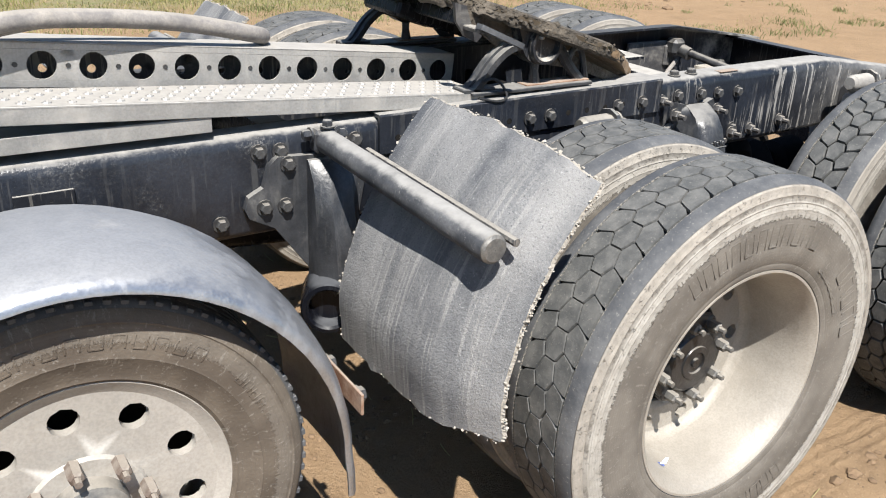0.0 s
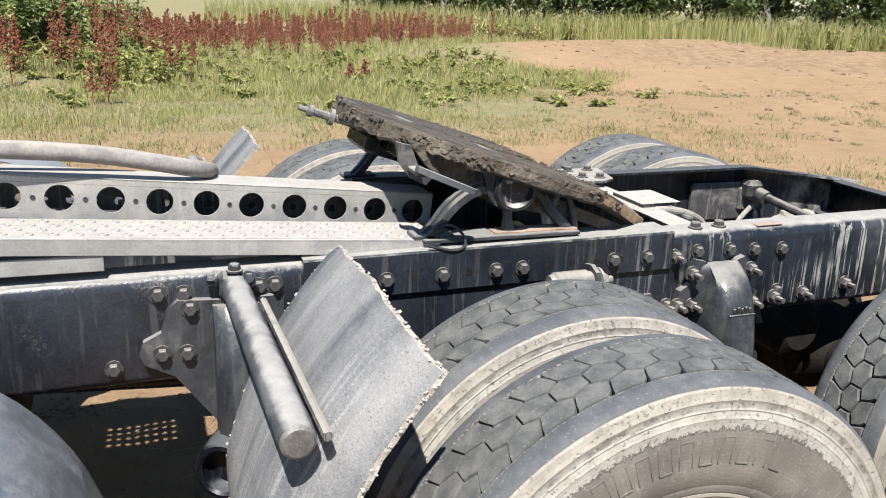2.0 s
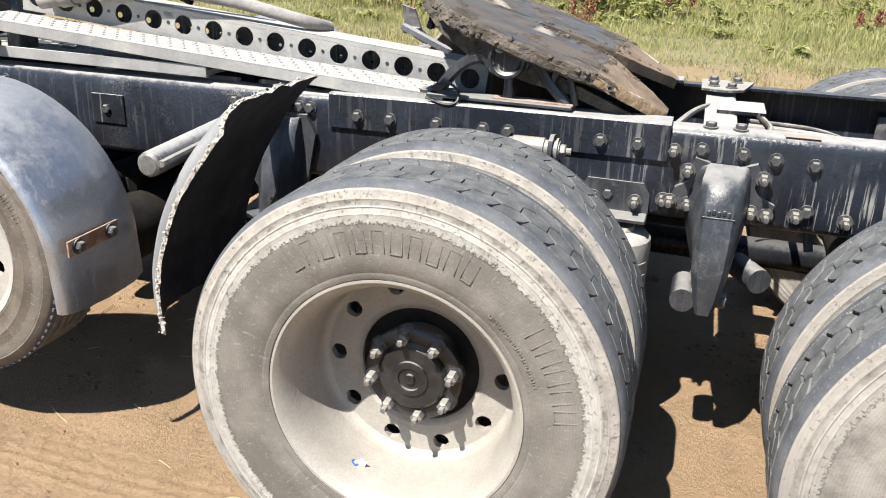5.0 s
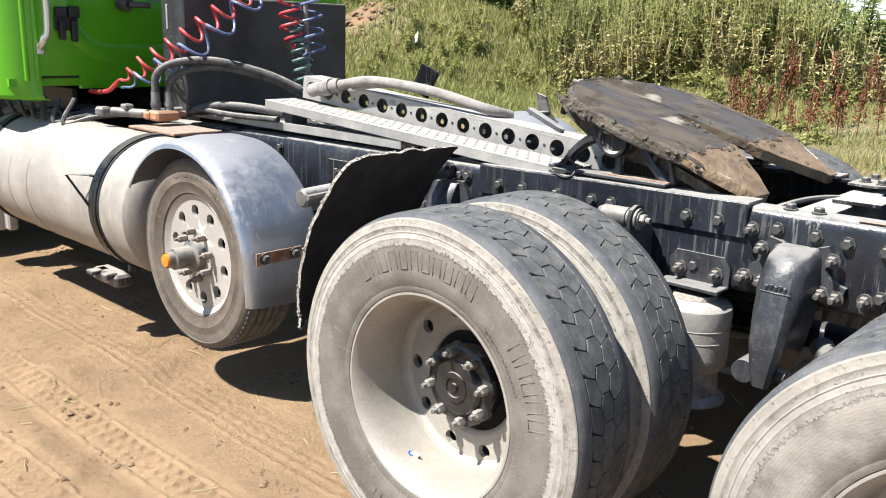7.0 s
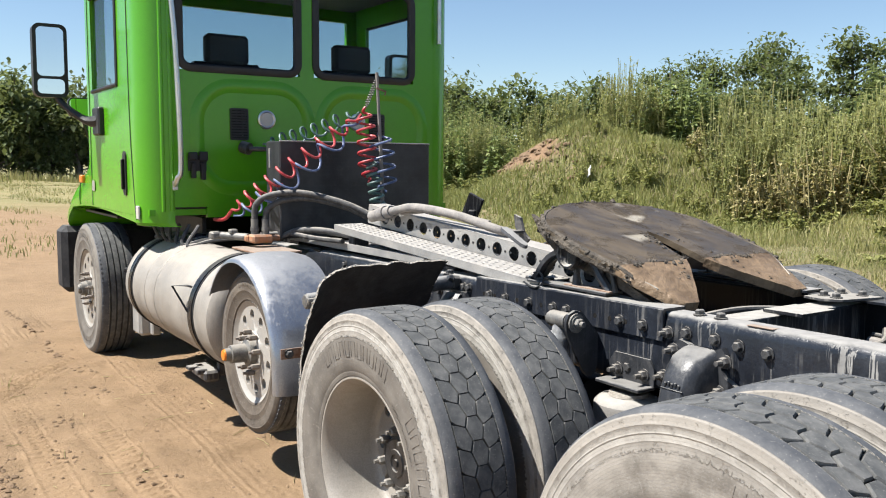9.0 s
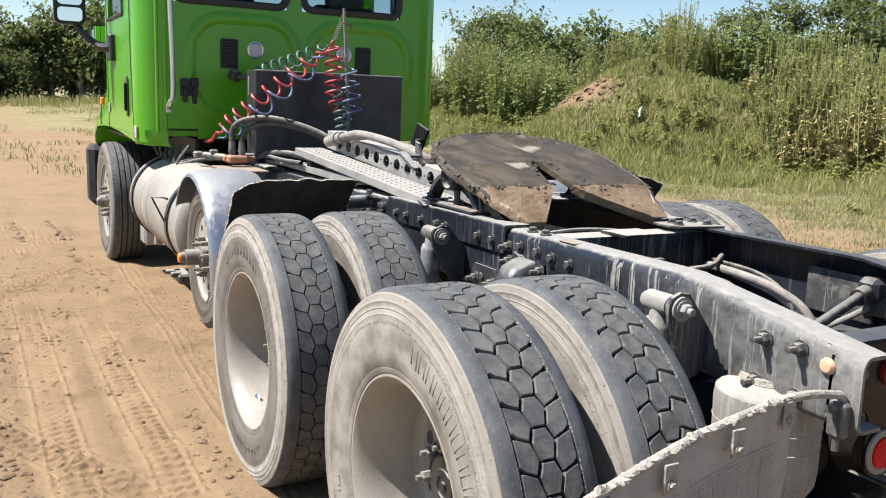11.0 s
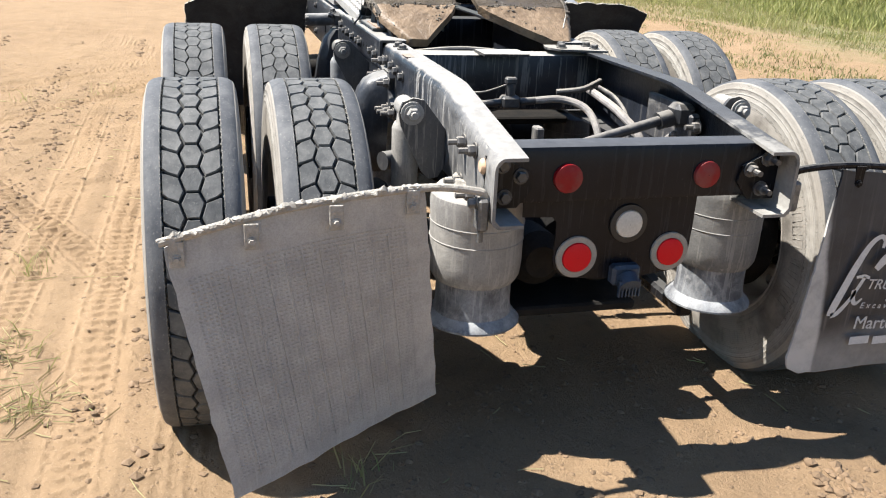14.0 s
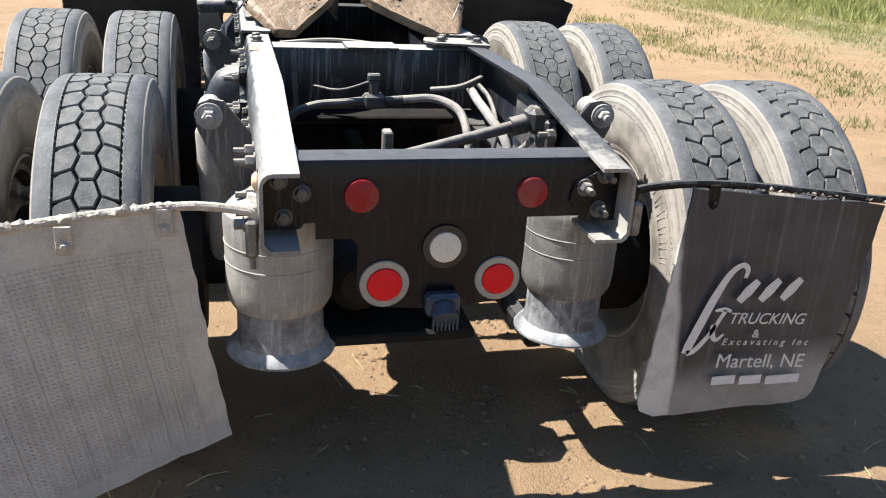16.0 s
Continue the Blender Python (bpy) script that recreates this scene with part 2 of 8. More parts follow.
M_FRAME = surface("black_frame_paint", (0.010, 0.011, 0.014), (0.020, 0.022, 0.027), 5.0, 0.32, 0.0, 0.20, 1.0, 0.3, (0.36, 0.34, 0.305), speck=0.45, spec=0.35)
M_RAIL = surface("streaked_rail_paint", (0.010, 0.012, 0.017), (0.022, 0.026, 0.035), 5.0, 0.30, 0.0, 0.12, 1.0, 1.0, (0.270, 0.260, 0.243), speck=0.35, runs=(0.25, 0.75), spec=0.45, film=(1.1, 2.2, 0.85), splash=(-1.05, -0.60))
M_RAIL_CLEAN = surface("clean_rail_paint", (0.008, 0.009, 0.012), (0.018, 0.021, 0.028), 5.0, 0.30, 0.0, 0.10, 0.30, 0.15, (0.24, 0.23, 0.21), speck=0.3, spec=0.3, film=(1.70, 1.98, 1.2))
M_FRAME_DUSTY = surface("dusty_frame_paint", (0.03, 0.03, 0.034), (0.06, 0.06, 0.062), 5.0, 0.45, 0.0, 0.45, 1.0, 0.6, (0.27, 0.252, 0.222), speck=0.6)
M_BLACK = surface("black_steel", (0.006, 0.0062, 0.0075), (0.012, 0.0125, 0.015), 7.0, 0.26, 0.0, 0.10, 0.45, 0.12, (0.15, 0.145, 0.135), spec=0.14, speck=0.25, bump=0.0005)
M_PANEL = surface("dusty_black_panel", (0.005, 0.0055, 0.008), (0.011, 0.012, 0.016), 3.5, 0.26, 0.0, 0.10, 0.5, 0.04, (0.14, 0.145, 0.155), spec=0.18, speck=0.3, bump=0.0005)
M_BOLT_MID = surface("dusty_dark_bolt", (0.045, 0.045, 0.048), (0.105, 0.10, 0.095), 20.0, 0.5, 0.2, 0.32, 0.6)
M_BOLT = surface("dusty_steel_bolt", (0.10, 0.10, 0.10), (0.22, 0.21, 0.19), 20.0, 0.55, 0.4, 0.35, 0.6)
M_BOLT_DARK = surface("dark_steel_bolt", (0.03, 0.03, 0.032), (0.07, 0.07, 0.07), 20.0, 0.45, 0.2, 0.2, 0.5)
M_LUG = surface("brown_dusty_nut", (0.115, 0.085, 0.068), (0.215, 0.185, 0.16), 30.0, 0.7, 0.1, 0.4, 0.5)
M_CAST = surface("cast_hanger", (0.022, 0.024, 0.028), (0.047, 0.049, 0.054), 9.0, 0.36, 0.0, 0.26, 0.7, 0.06, (0.27, 0.26, 0.24), speck=0.5)
M_RUSTY = surface("rusty_steel", (0.16, 0.075, 0.04), (0.30, 0.20, 0.14), 24.0, 0.8, 0.0, 0.35, 0.5)


def streaked_rubber():
    """Dusty black rubber: bands and runs of pale dust down the sheet, specks, and bare smears."""
    n = Nodes("dusty_rubber_flap")
    broad = n.noise(1.0, 3.0, 0.5, 0.0, n.stretch(0.6, 9.0, 0.9))
    runs = n.noise(1.0, 5.0, 0.7, 0.0, n.stretch(2.0, 75.0, 2.4))
    cloud = n.noise(4.0, 7.0, 0.7)
    col = n.mix(n.ramp(broad, 0.28, 0.72), (0.065, 0.070, 0.080), (0.215, 0.213, 0.21))
    col = n.mix(n.ramp(cloud, 0.40, 0.70, 0.0, 0.5), col, (0.27, 0.268, 0.265))
    col = n.mix(n.math("MULTIPLY", n.ramp(runs, 0.52, 0.62), n.ramp(n.noise(1.7), 0.40, 0.65, 0.0, 0.45)), col, (0.36, 0.35, 0.33))
    col = n.mix(n.ramp(n.noise(170.0, 6.0, 0.8), 0.57, 0.66, 0.0, 0.6), col, (0.40, 0.397, 0.39))
    col = n.mix(n.ramp(n.noise(240.0, 3.0), 0.58, 0.66, 0.0, 0.6), col, (0.05, 0.052, 0.058))
    n.bump(n.math("ADD", n.noise(190.0, 5.0), n.math("MULTIPLY", n.noise(26.0, 4.0), 1.2)), 0.003, 0.8)
    return n.done(col, 0.78, 0.0, 0.35)


def printed_rubber():
    """Shiny black rubber with a dull film of dust down its inner side and along its foot."""
    n = Nodes("lettered_rubber_flap")
    x, y, z = n.split(n.co.outputs["Object"])
    wave = n.math("MULTIPLY", n.math("SUBTRACT", n.noise(3.0, 5.0, 0.6), 0.5), 0.10)
    inner = n.ramp(n.math("MULTIPLY_ADD", z, 0.10, n.math("ADD", y, n.math("MULTIPLY", wave, 0.5))), 0.650, 0.672, 1.0, 0.0)
    foot = n.ramp(n.math("ADD", n.math("MULTIPLY_ADD", y, -0.12, z), n.math("MULTIPLY", wave, 0.6)), 0.20, 0.34, 0.50, 0.0)
    runs = n.noise(1.0, 4.0, 0.6, 0.0, n.stretch(1.0, 34.0, 1.6))
    film = n.math("MAXIMUM", n.math("MAXIMUM", inner, foot), n.ramp(runs, 0.50, 0.78, 0.03, 0.20))
    film = n.math("MULTIPLY", film, n.ramp(n.noise(9.0, 6.0, 0.7), 0.28, 0.62, 0.65, 1.0))
    col = n.mix(n.ramp(n.noise(5.0, 5.0), 0.35, 0.65), (0.020, 0.022, 0.027), (0.038, 0.041, 0.048))
    col = n.mix(film, col, (0.46, 0.445, 0.42))
    n.bump(n.noise(200.0, 4.0), 0.0012, 0.5)
    return n.done(col, n.math("MULTIPLY_ADD", film, 0.45, 0.34), 0.0, 0.25)


M_FLAP_PRINT = printed_rubber()
M_FLAP = streaked_rubber()
M_TUBE = surface("dusty_tube_paint", (0.035, 0.038, 0.044), (0.095, 0.098, 0.105), 7.0, 0.6, 0.0, 0.35, 0.7, 0.0, (0.34, 0.33, 0.31), speck=0.8)
M_FLAP_BACK = surface("black_rubber", (0.018, 0.018, 0.02), (0.04, 0.04, 0.042), 8.0, 0.7, 0.0, 0.15, 0.2, bump=0.003, spec=0.25)
M_FLAP_REAR = surface("grey_dusty_flap", (0.33, 0.318, 0.30), (0.42, 0.405, 0.38), 8.0, 0.85, 0.0, 0.3, 0.2, 0.3, (0.47, 0.445, 0.40), bump=0.003, grain=220, speck=0.3)
M_MUDCAKE = surface("dried_mud", (0.31, 0.285, 0.245), (0.40, 0.37, 0.325), 25.0, 0.95, bump=0.012, grain=90)
M_ALU_FENDER = surface("dull_aluminium", (0.33, 0.345, 0.375), (0.42, 0.43, 0.455), 3.0, 0.28, 0.8, 0.5, 0.45, 0.2, (0.25, 0.245, 0.237), bump=0.0008, speck=0.35)
M_ALU_DUSTY = surface("dusty_aluminium", (0.30, 0.293, 0.28), (0.385, 0.373, 0.352), 7.0, 0.5, 0.4, 0.5, 0.7, 0.35, (0.375, 0.35, 0.315), bump=0.0008, speck=0.3)
M_TANK = surface("dusty_tank_aluminium", (0.26, 0.24, 0.213), (0.335, 0.31, 0.275), 3.0, 0.55, 0.3, 0.5, 0.6, 0.5, (0.37, 0.335, 0.285), bump=0.0012, speck=0.2)
M_RIM = surface("cream_dusty_wheel", (0.285, 0.261, 0.226), (0.345, 0.318, 0.278), 5.0, 0.5, 0.1, 0.45, 0.1, 0.0, (0.255, 0.228, 0.19), bump=0.0012, speck=0.3)
M_RIM_LIFT = surface("dull_wheel_metal", (0.33, 0.31, 0.28), (0.40, 0.375, 0.34), 6.0, 0.5, 0.15, 0.35, 0.2, 0.0, bump=0.0008)
M_HUB = surface("black_hub", (0.010, 0.010, 0.011), (0.026, 0.026, 0.027), 18.0, 0.30, 0.0, 0.06, 0.4, speck=0.25)
# near black, so that added plates under the frame pass for shade even in sun
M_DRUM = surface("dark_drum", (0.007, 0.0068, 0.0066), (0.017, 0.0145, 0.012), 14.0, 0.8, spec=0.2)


def grease():
    """Brown-black grease: glossy swirls, thin pale sheens and glints painted into the colour, and dull crumbly patches.
    """
    n = Nodes("greasy_plate")
    swirl = n.noise(3.2, 5.0, 0.55, 1.6)
    dull = n.ramp(n.noise(7.0, 8.0, 0.72, 0.6), 0.50, 0.62)
    col = n.mix(n.ramp(swirl, 0.35, 0.65), (0.056, 0.044, 0.031), (0.105, 0.083, 0.058))
    col = n.mix(n.math("MULTIPLY", dull, 0.6), col, (0.034, 0.026, 0.018))
    sheen = n.math("MULTIPLY", n.ramp(n.noise(1.0, 4.0, 0.6, 0.8, n.stretch(3.0, 11.0, 3.0)), 0.62, 0.72), n.ramp(n.noise(60.0, 4.0), 0.35, 0.6, 0.4, 1.0))
    col = n.mix(n.math("MULTIPLY", sheen, 0.6), col, (0.22, 0.192, 0.152))
    # pale oval glints, painted as if the plate caught the sky
    col = n.mix(n.ramp(n.noise(5.2, 2.0, 0.4, 0.3), 0.60, 0.68, 0.0, 0.75), col, (0.36, 0.325, 0.265))
    rough = n.math("ADD", n.ramp(swirl, 0.3, 0.7, 0.27, 0.50), n.math("MULTIPLY", dull, 0.30))
    n.bump(n.math("ADD", n.math("MULTIPLY", n.noise(5.0, 3.0, 0.5, 0.8), 2.2), n.math("MULTIPLY", n.math("MULTIPLY", dull, n.noise(70.0, 6.0, 0.7)), 1.0)), 0.0045, 0.8)
    return n.done(col, rough, 0.0, 0.18)


M_GREASE = grease()
M_GREASE_MUD = surface("grease_mud", (0.046, 0.038, 0.029), (0.115, 0.095, 0.072), 14.0, 0.8, bump=0.02, grain=60)
M_RAMP_MUD = surface("brown_mud_ramp", (0.135, 0.090, 0.052), (0.235, 0.162, 0.098), 9.0, 0.55, 0.0, 0.15, 0.0, bump=0.010, grain=70)
M_RUBBER_HOSE = surface("hose_rubber", (0.03, 0.03, 0.032), (0.08, 0.078, 0.075), 20.0, 0.6, 0.0, 0.3, 0.7)
M_HOSE_DUSTY = surface("dusty_hose", (0.16, 0.15, 0.145), (0.27, 0.25, 0.23), 16.0, 0.8, 0.0, 0.5, 0.6)
M_BRASS = surface("orange_manifold", (0.42, 0.16, 0.06), (0.36, 0.22, 0.14), 30.0, 0.6, 0.2, 0.4, 0.5)
M_GREEN = surface("lime_green_paint", (0.078, 0.315, 0.007), (0.086, 0.335, 0.009), 2.0, 0.22, 0.0, 0.06, 0.0, 0.0, (0.30, 0.36, 0.19), bump=0.0, spec=0.5)
M_GASKET = surface("black_gasket", (0.010, 0.010, 0.011), (0.02, 0.02, 0.02), 8.0, 0.5)
M_INTERIOR = surface("cab_interior", (0.04, 0.042, 0.045), (0.06, 0.062, 0.065), 4.0, 0.8)
M_CHROME = surface("grab_bar_metal", (0.62, 0.61, 0.60), (0.70, 0.69, 0.68), 10.0, 0.28, 0.9, 0.2)
M_RED_HOSE = surface("red_coil", (0.40, 0.030, 0.040), (0.47, 0.06, 0.06), 14.0, 0.45, 0.0, 0.30, 0.3, 0.0, (0.42, 0.20, 0.19))
M_BLUE_HOSE = surface("blue_coil", (0.05, 0.085, 0.20), (0.14, 0.18, 0.30), 12.0, 0.45, 0.0, 0.35, 0.4, 0.0, (0.30, 0.31, 0.34))
M_TEAL_HOSE = surface("green_coil", (0.05, 0.12, 0.105), (0.12, 0.20, 0.185), 12.0, 0.45, 0.0, 0.4, 0.4, 0.0, (0.26, 0.31, 0.29))
M_WHITE = surface("white_lettering", (0.50, 0.50, 0.50), (0.56, 0.56, 0.55), 10.0, 0.7, 0.0, 0.2)
M_LAMP_RING = surface("dusty_lamp_ring", (0.24, 0.225, 0.20), (0.33, 0.30, 0.255), 12.0, 0.7, 0.0, 0.3)
M_LAMP_WHITE = surface("dusty_white_lens", (0.48, 0.465, 0.425), (0.55, 0.53, 0.48), 10.0, 0.5, 0.0, 0.4)
M_AMBER = surface("amber_lens", (0.75, 0.22, 0.02), (0.70, 0.20, 0.02), 8.0, 0.3)
M_AMBER_DUSTY = surface("dusty_amber_lens", (0.55, 0.34, 0.20), (0.55, 0.38, 0.26), 12.0, 0.7, 0.0, 0.3)
M_AIRBAG = surface("dusty_rubber_bellows", (0.20, 0.19, 0.177), (0.28, 0.268, 0.247), 5.0, 0.8, 0.0, 0.45, 0.8, 0.5, (0.37, 0.35, 0.315), speck=0.3)
# right-hand springs: darker copies of M_AIRBAG, with shade put into the colour
M_AIRBAG_SHADED = surface("shaded_rubber_bellows", (0.050, 0.050, 0.053), (0.120, 0.118, 0.118), 5.0, 0.65, 0.0, 0.25, 0.7, 0.3, (0.25, 0.24, 0.225), speck=0.3)
M_AIRBAG_HALF_SHADED = surface("half_shaded_rubber_bellows", (0.10, 0.098, 0.095), (0.17, 0.165, 0.155), 5.0, 0.7, 0.0, 0.35, 0.8, 0.4, (0.33, 0.315, 0.285), speck=0.3)
M_PISTON = surface("dusty_piston", (0.07, 0.072, 0.08), (0.22, 0.23, 0.24), 9.0, 0.6, 0.0, 0.5, 0.7, 0.3, (0.45, 0.45, 0.44))
M_CONNECTOR = surface("blue_socket", (0.02, 0.035, 0.06), (0.04, 0.06, 0.09), 20.0, 0.5, 0.0, 0.3)
M_STICKER_BLUE = surface("blue_print", (0.03, 0.08, 0.35), (0.04, 0.10, 0.38), 10.0, 0.5)
M_WHITE_PLATE = surface("white_sticker", (0.75, 0.75, 0.74), (0.7, 0.7, 0.68), 10.0, 0.5)


def red_lens(name, amount, bright):
    """Ribbed red plastic, dustier towards its lower half."""
    n = Nodes(name)
    dusty = n.ramp(n.noise(11.0, 6.0), 0.62 - 0.25 * amount, 0.90 - 0.25 * amount, 0.0, 0.6)
    col = n.mix(dusty, bright, (0.16, 0.075, 0.065))
    v = n.t.nodes.new("ShaderNodeTexVoronoi")
    v.inputs["Scale"].default_value = 120
    n.t.links.new(n.co.outputs["Object"], v.inputs["Vector"])
    n.bump(v.outputs["Distance"], 0.0012, 0.4)
    return n.done(col, n.math("MULTIPLY_ADD", dusty, 0.4, 0.30), 0.0, 0.2)


M_RED = red_lens("red_lens", 0.2, (0.55, 0.004, 0.012))
M_RED_DUSTY = red_lens("dusty_red_lens", 1.0, (0.20, 0.006, 0.010))


def tyre_rubber(name, r_out, mud, brown=0.0, pale_side=0.0):
    """Rubber with a torn ring of caked pale mud below the shoulder, a brownish side and blue-grey tread."""
    n = Nodes(name)
    x, y, z = n.split(n.co.outputs["Object"])
    k = r_out / 0.512
    r = n.math("SQRT", n.math("ADD", n.math("MULTIPLY", x, x), n.math("MULTIPLY", z, z)))
    ay = n.math("ABSOLUTE", y)
    ang = n.math("ARCTAN2", z, x)
    rays = n.t.nodes.new("ShaderNodeCombineXYZ")          # round the tyre, across it
    n.put(rays.inputs[0], n.math("MULTIPLY", ang, 30.0))
    n.put(rays.inputs[1], n.math("MULTIPLY", r, 26.0))
    n.put(rays.inputs[2], y)
    wob = n.math("MULTIPLY", n.math("SUBTRACT", n.noise(2.4, 7.0, 0.75, 0.0, rays.outputs[0]), 0.5), 0.050)
    wob = n.math("ADD", wob, n.math("MULTIPLY", n.math("SUBTRACT", n.noise(120.0, 4.0, 0.7), 0.5), 0.014))
    side = n.ramp(n.math("MINIMUM", n.math("SUBTRACT", ay, 0.1170 if not brown else 0.075), n.math("SUBTRACT", r_out - 0.0105, r)), -0.0012, 0.0008)
    low = n.ramp(n.math("ADD", r, wob), r_out - 0.086 * k, r_out - 0.082 * k)
    hold = n.ramp(n.noise(40.0, 9.0, 0.8), 0.30, 0.42, 0.35, 1.0)
    chip = n.ramp(n.noise(110.0, 6.0, 0.8), 0.34, 0.43, 0.4, 1.0)
    caked = n.math("MULTIPLY", n.math("MULTIPLY", low, side), n.math("MULTIPLY", n.math("MULTIPLY", hold, chip), mud))
    tread = n.mix(n.ramp(n.noise(22.0, 6.0), 0.35, 0.7), (0.066, 0.068, 0.068), (0.126, 0.125, 0.120))
    if not brown:
        wall = n.mix(n.ramp(n.noise(10.0, 6.0), 0.35, 0.7), (0.112, 0.100, 0.086), (0.165, 0.149, 0.128))
    else:
        wall = n.mix(n.ramp(n.noise(10.0, 6.0), 0.35, 0.7), (0.072, 0.057, 0.044), (0.120, 0.098, 0.076))
    wall = n.mix(n.ramp(n.noise(3.2, 5.0), 0.5, 0.75, 0.0, 0.5), wall, (0.205, 0.188, 0.164) if not brown else (0.15, 0.125, 0.10))
    if pale_side:
        wall = n.mix(n.ramp(n.noise(4.5, 6.0, 0.65), 0.36, 0.60, 0.0, pale_side), wall, (0.285, 0.262, 0.228))
    rib = n.ramp(ay, 0.076, 0.080)
    blue = n.mix(n.ramp(n.noise(9.0, 7.0, 0.7), 0.35, 0.68), (0.050, 0.054, 0.062), (0.112, 0.114, 0.118))
    tread = n.mix(n.math("MULTIPLY", rib, 0.85), tread, blue)
    col = n.mix(side, tread, wall)
    # shade painted into the tread: near black down in the grooves
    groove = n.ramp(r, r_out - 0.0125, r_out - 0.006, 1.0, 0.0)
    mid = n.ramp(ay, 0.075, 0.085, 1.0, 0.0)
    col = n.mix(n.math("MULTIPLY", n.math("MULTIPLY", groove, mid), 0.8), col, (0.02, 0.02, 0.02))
    grit = n.math("MULTIPLY", n.ramp(n.math("ABSOLUTE", n.math("SUBTRACT", ay, 0.0755)), 0.0015, 0.004, 1.0, 0.0), n.ramp(n.noise(170.0, 2.0), 0.52, 0.58))
    col = n.mix(n.math("MULTIPLY", grit, 0.7), col, (0.30, 0.275, 0.235))
    col = n.mix(n.ramp(n.noise(150.0, 3.0), 0.60, 0.70, 0.0, 0.30), col, (0.31, 0.292, 0.262))
    lines = n.math("SINE", n.math("MULTIPLY", r, 900.0))
    col = n.mix(n.math("MULTIPLY", n.ramp(lines, 0.3, 0.95), n.math("MULTIPLY", side, 0.14)), col, (0.07, 0.066, 0.058))
    pale = n.mix(n.ramp(n.noise(26.0, 6.0), 0.3, 0.7), (0.365, 0.345, 0.31), (0.275, 0.256, 0.226))
    # the upper part of the ring is browner, with a bare moulded line below it
    upper = n.ramp(n.math("ADD", r, n.math("MULTIPLY", wob, 0.25)), r_out - 0.040 * k, r_out - 0.034 * k)
    pale = n.mix(n.math("MULTIPLY", upper, 0.8), pale, n.mix(n.ramp(n.noise(18.0, 7.0, 0.7), 0.36, 0.62), (0.315, 0.285, 0.245), (0.215, 0.195, 0.168)))
    bare = n.math("MULTIPLY", n.ramp(n.math("ABSOLUTE", n.math("SUBTRACT", r, r_out - 0.041 * k)), 0.004, 0.008, 1.0, 0.0), n.ramp(n.noise(30.0, 6.0, 0.7), 0.38, 0.55, 1.0, 0.35))
    pale = n.mix(bare, pale, (0.135, 0.122, 0.105))
    scuff = n.noise(1.0, 4.0, 0.7, 0.0, rays.outputs[0])
    col = n.mix(n.math("MULTIPLY", n.ramp(scuff, 0.60, 0.68, 0.0, 0.45), side), col, (0.245, 0.226, 0.198))
    col = n.mix(caked, col, n.mix(n.ramp(lines, 0.75, 1.0, 0.0, 0.35), pale, (0.20, 0.185, 0.16)))
    n.bump(n.math("ADD", n.math("MULTIPLY", caked, 1.3), n.math("ADD", n.math("MULTIPLY", n.noise(160.0, 5.0), 0.55), n.math("MULTIPLY", n.noise(24.0, 4.0), 0.20))), 0.0026, 0.8)
    return n.done(col, n.math("MULTIPLY_ADD", caked, 0.2, 0.72), 0.0, 0.35)


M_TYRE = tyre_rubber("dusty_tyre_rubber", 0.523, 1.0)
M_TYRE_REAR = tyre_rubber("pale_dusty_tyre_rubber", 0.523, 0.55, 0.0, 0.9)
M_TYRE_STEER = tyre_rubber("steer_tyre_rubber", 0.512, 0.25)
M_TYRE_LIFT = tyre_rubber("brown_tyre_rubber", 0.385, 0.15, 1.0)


def glass():
    n = Nodes("window_glass")
    n.bsdf.inputs["Transmission Weight"].default_value = 1.0
    n.bsdf.inputs["IOR"].default_value = 1.08
    return n.done((0.62, 0.70, 0.72), 0.0)


def mirror_glass():
    return Nodes("mirror_glass").done((0.8, 0.82, 0.84), 0.03, 1.0)


M_GLASS, M_MIRROR = glass(), mirror_glass()


def diamond_plate():
    n = Nodes("black_tread_plate")
    v = n.t.nodes.new("ShaderNodeTexChecker")
    v.inputs["Scale"].default_value = 42
    n.t.links.new(n.co.outputs["Object"], v.inputs["Vector"])
    col = n.mix(n.ramp(n.noise(7.0, 6.0), 0.3, 0.7), (0.012, 0.013, 0.016), (0.035, 0.036, 0.04))
    col = n.mix(n.ramp(n.noise(5.0, 8.0, 0.75), 0.58, 0.75, 0.0, 0.5), col, (0.16, 0.155, 0.15))
    n.bump(v.outputs["Fac"], 0.003, 0.5)
    return n.done(col, 0.42)


M_TREADPLATE = diamond_plate()


TURNED = (16.5, 19.0, 6.0, 4.5)      # middle and half sizes of a stretch of turned soil


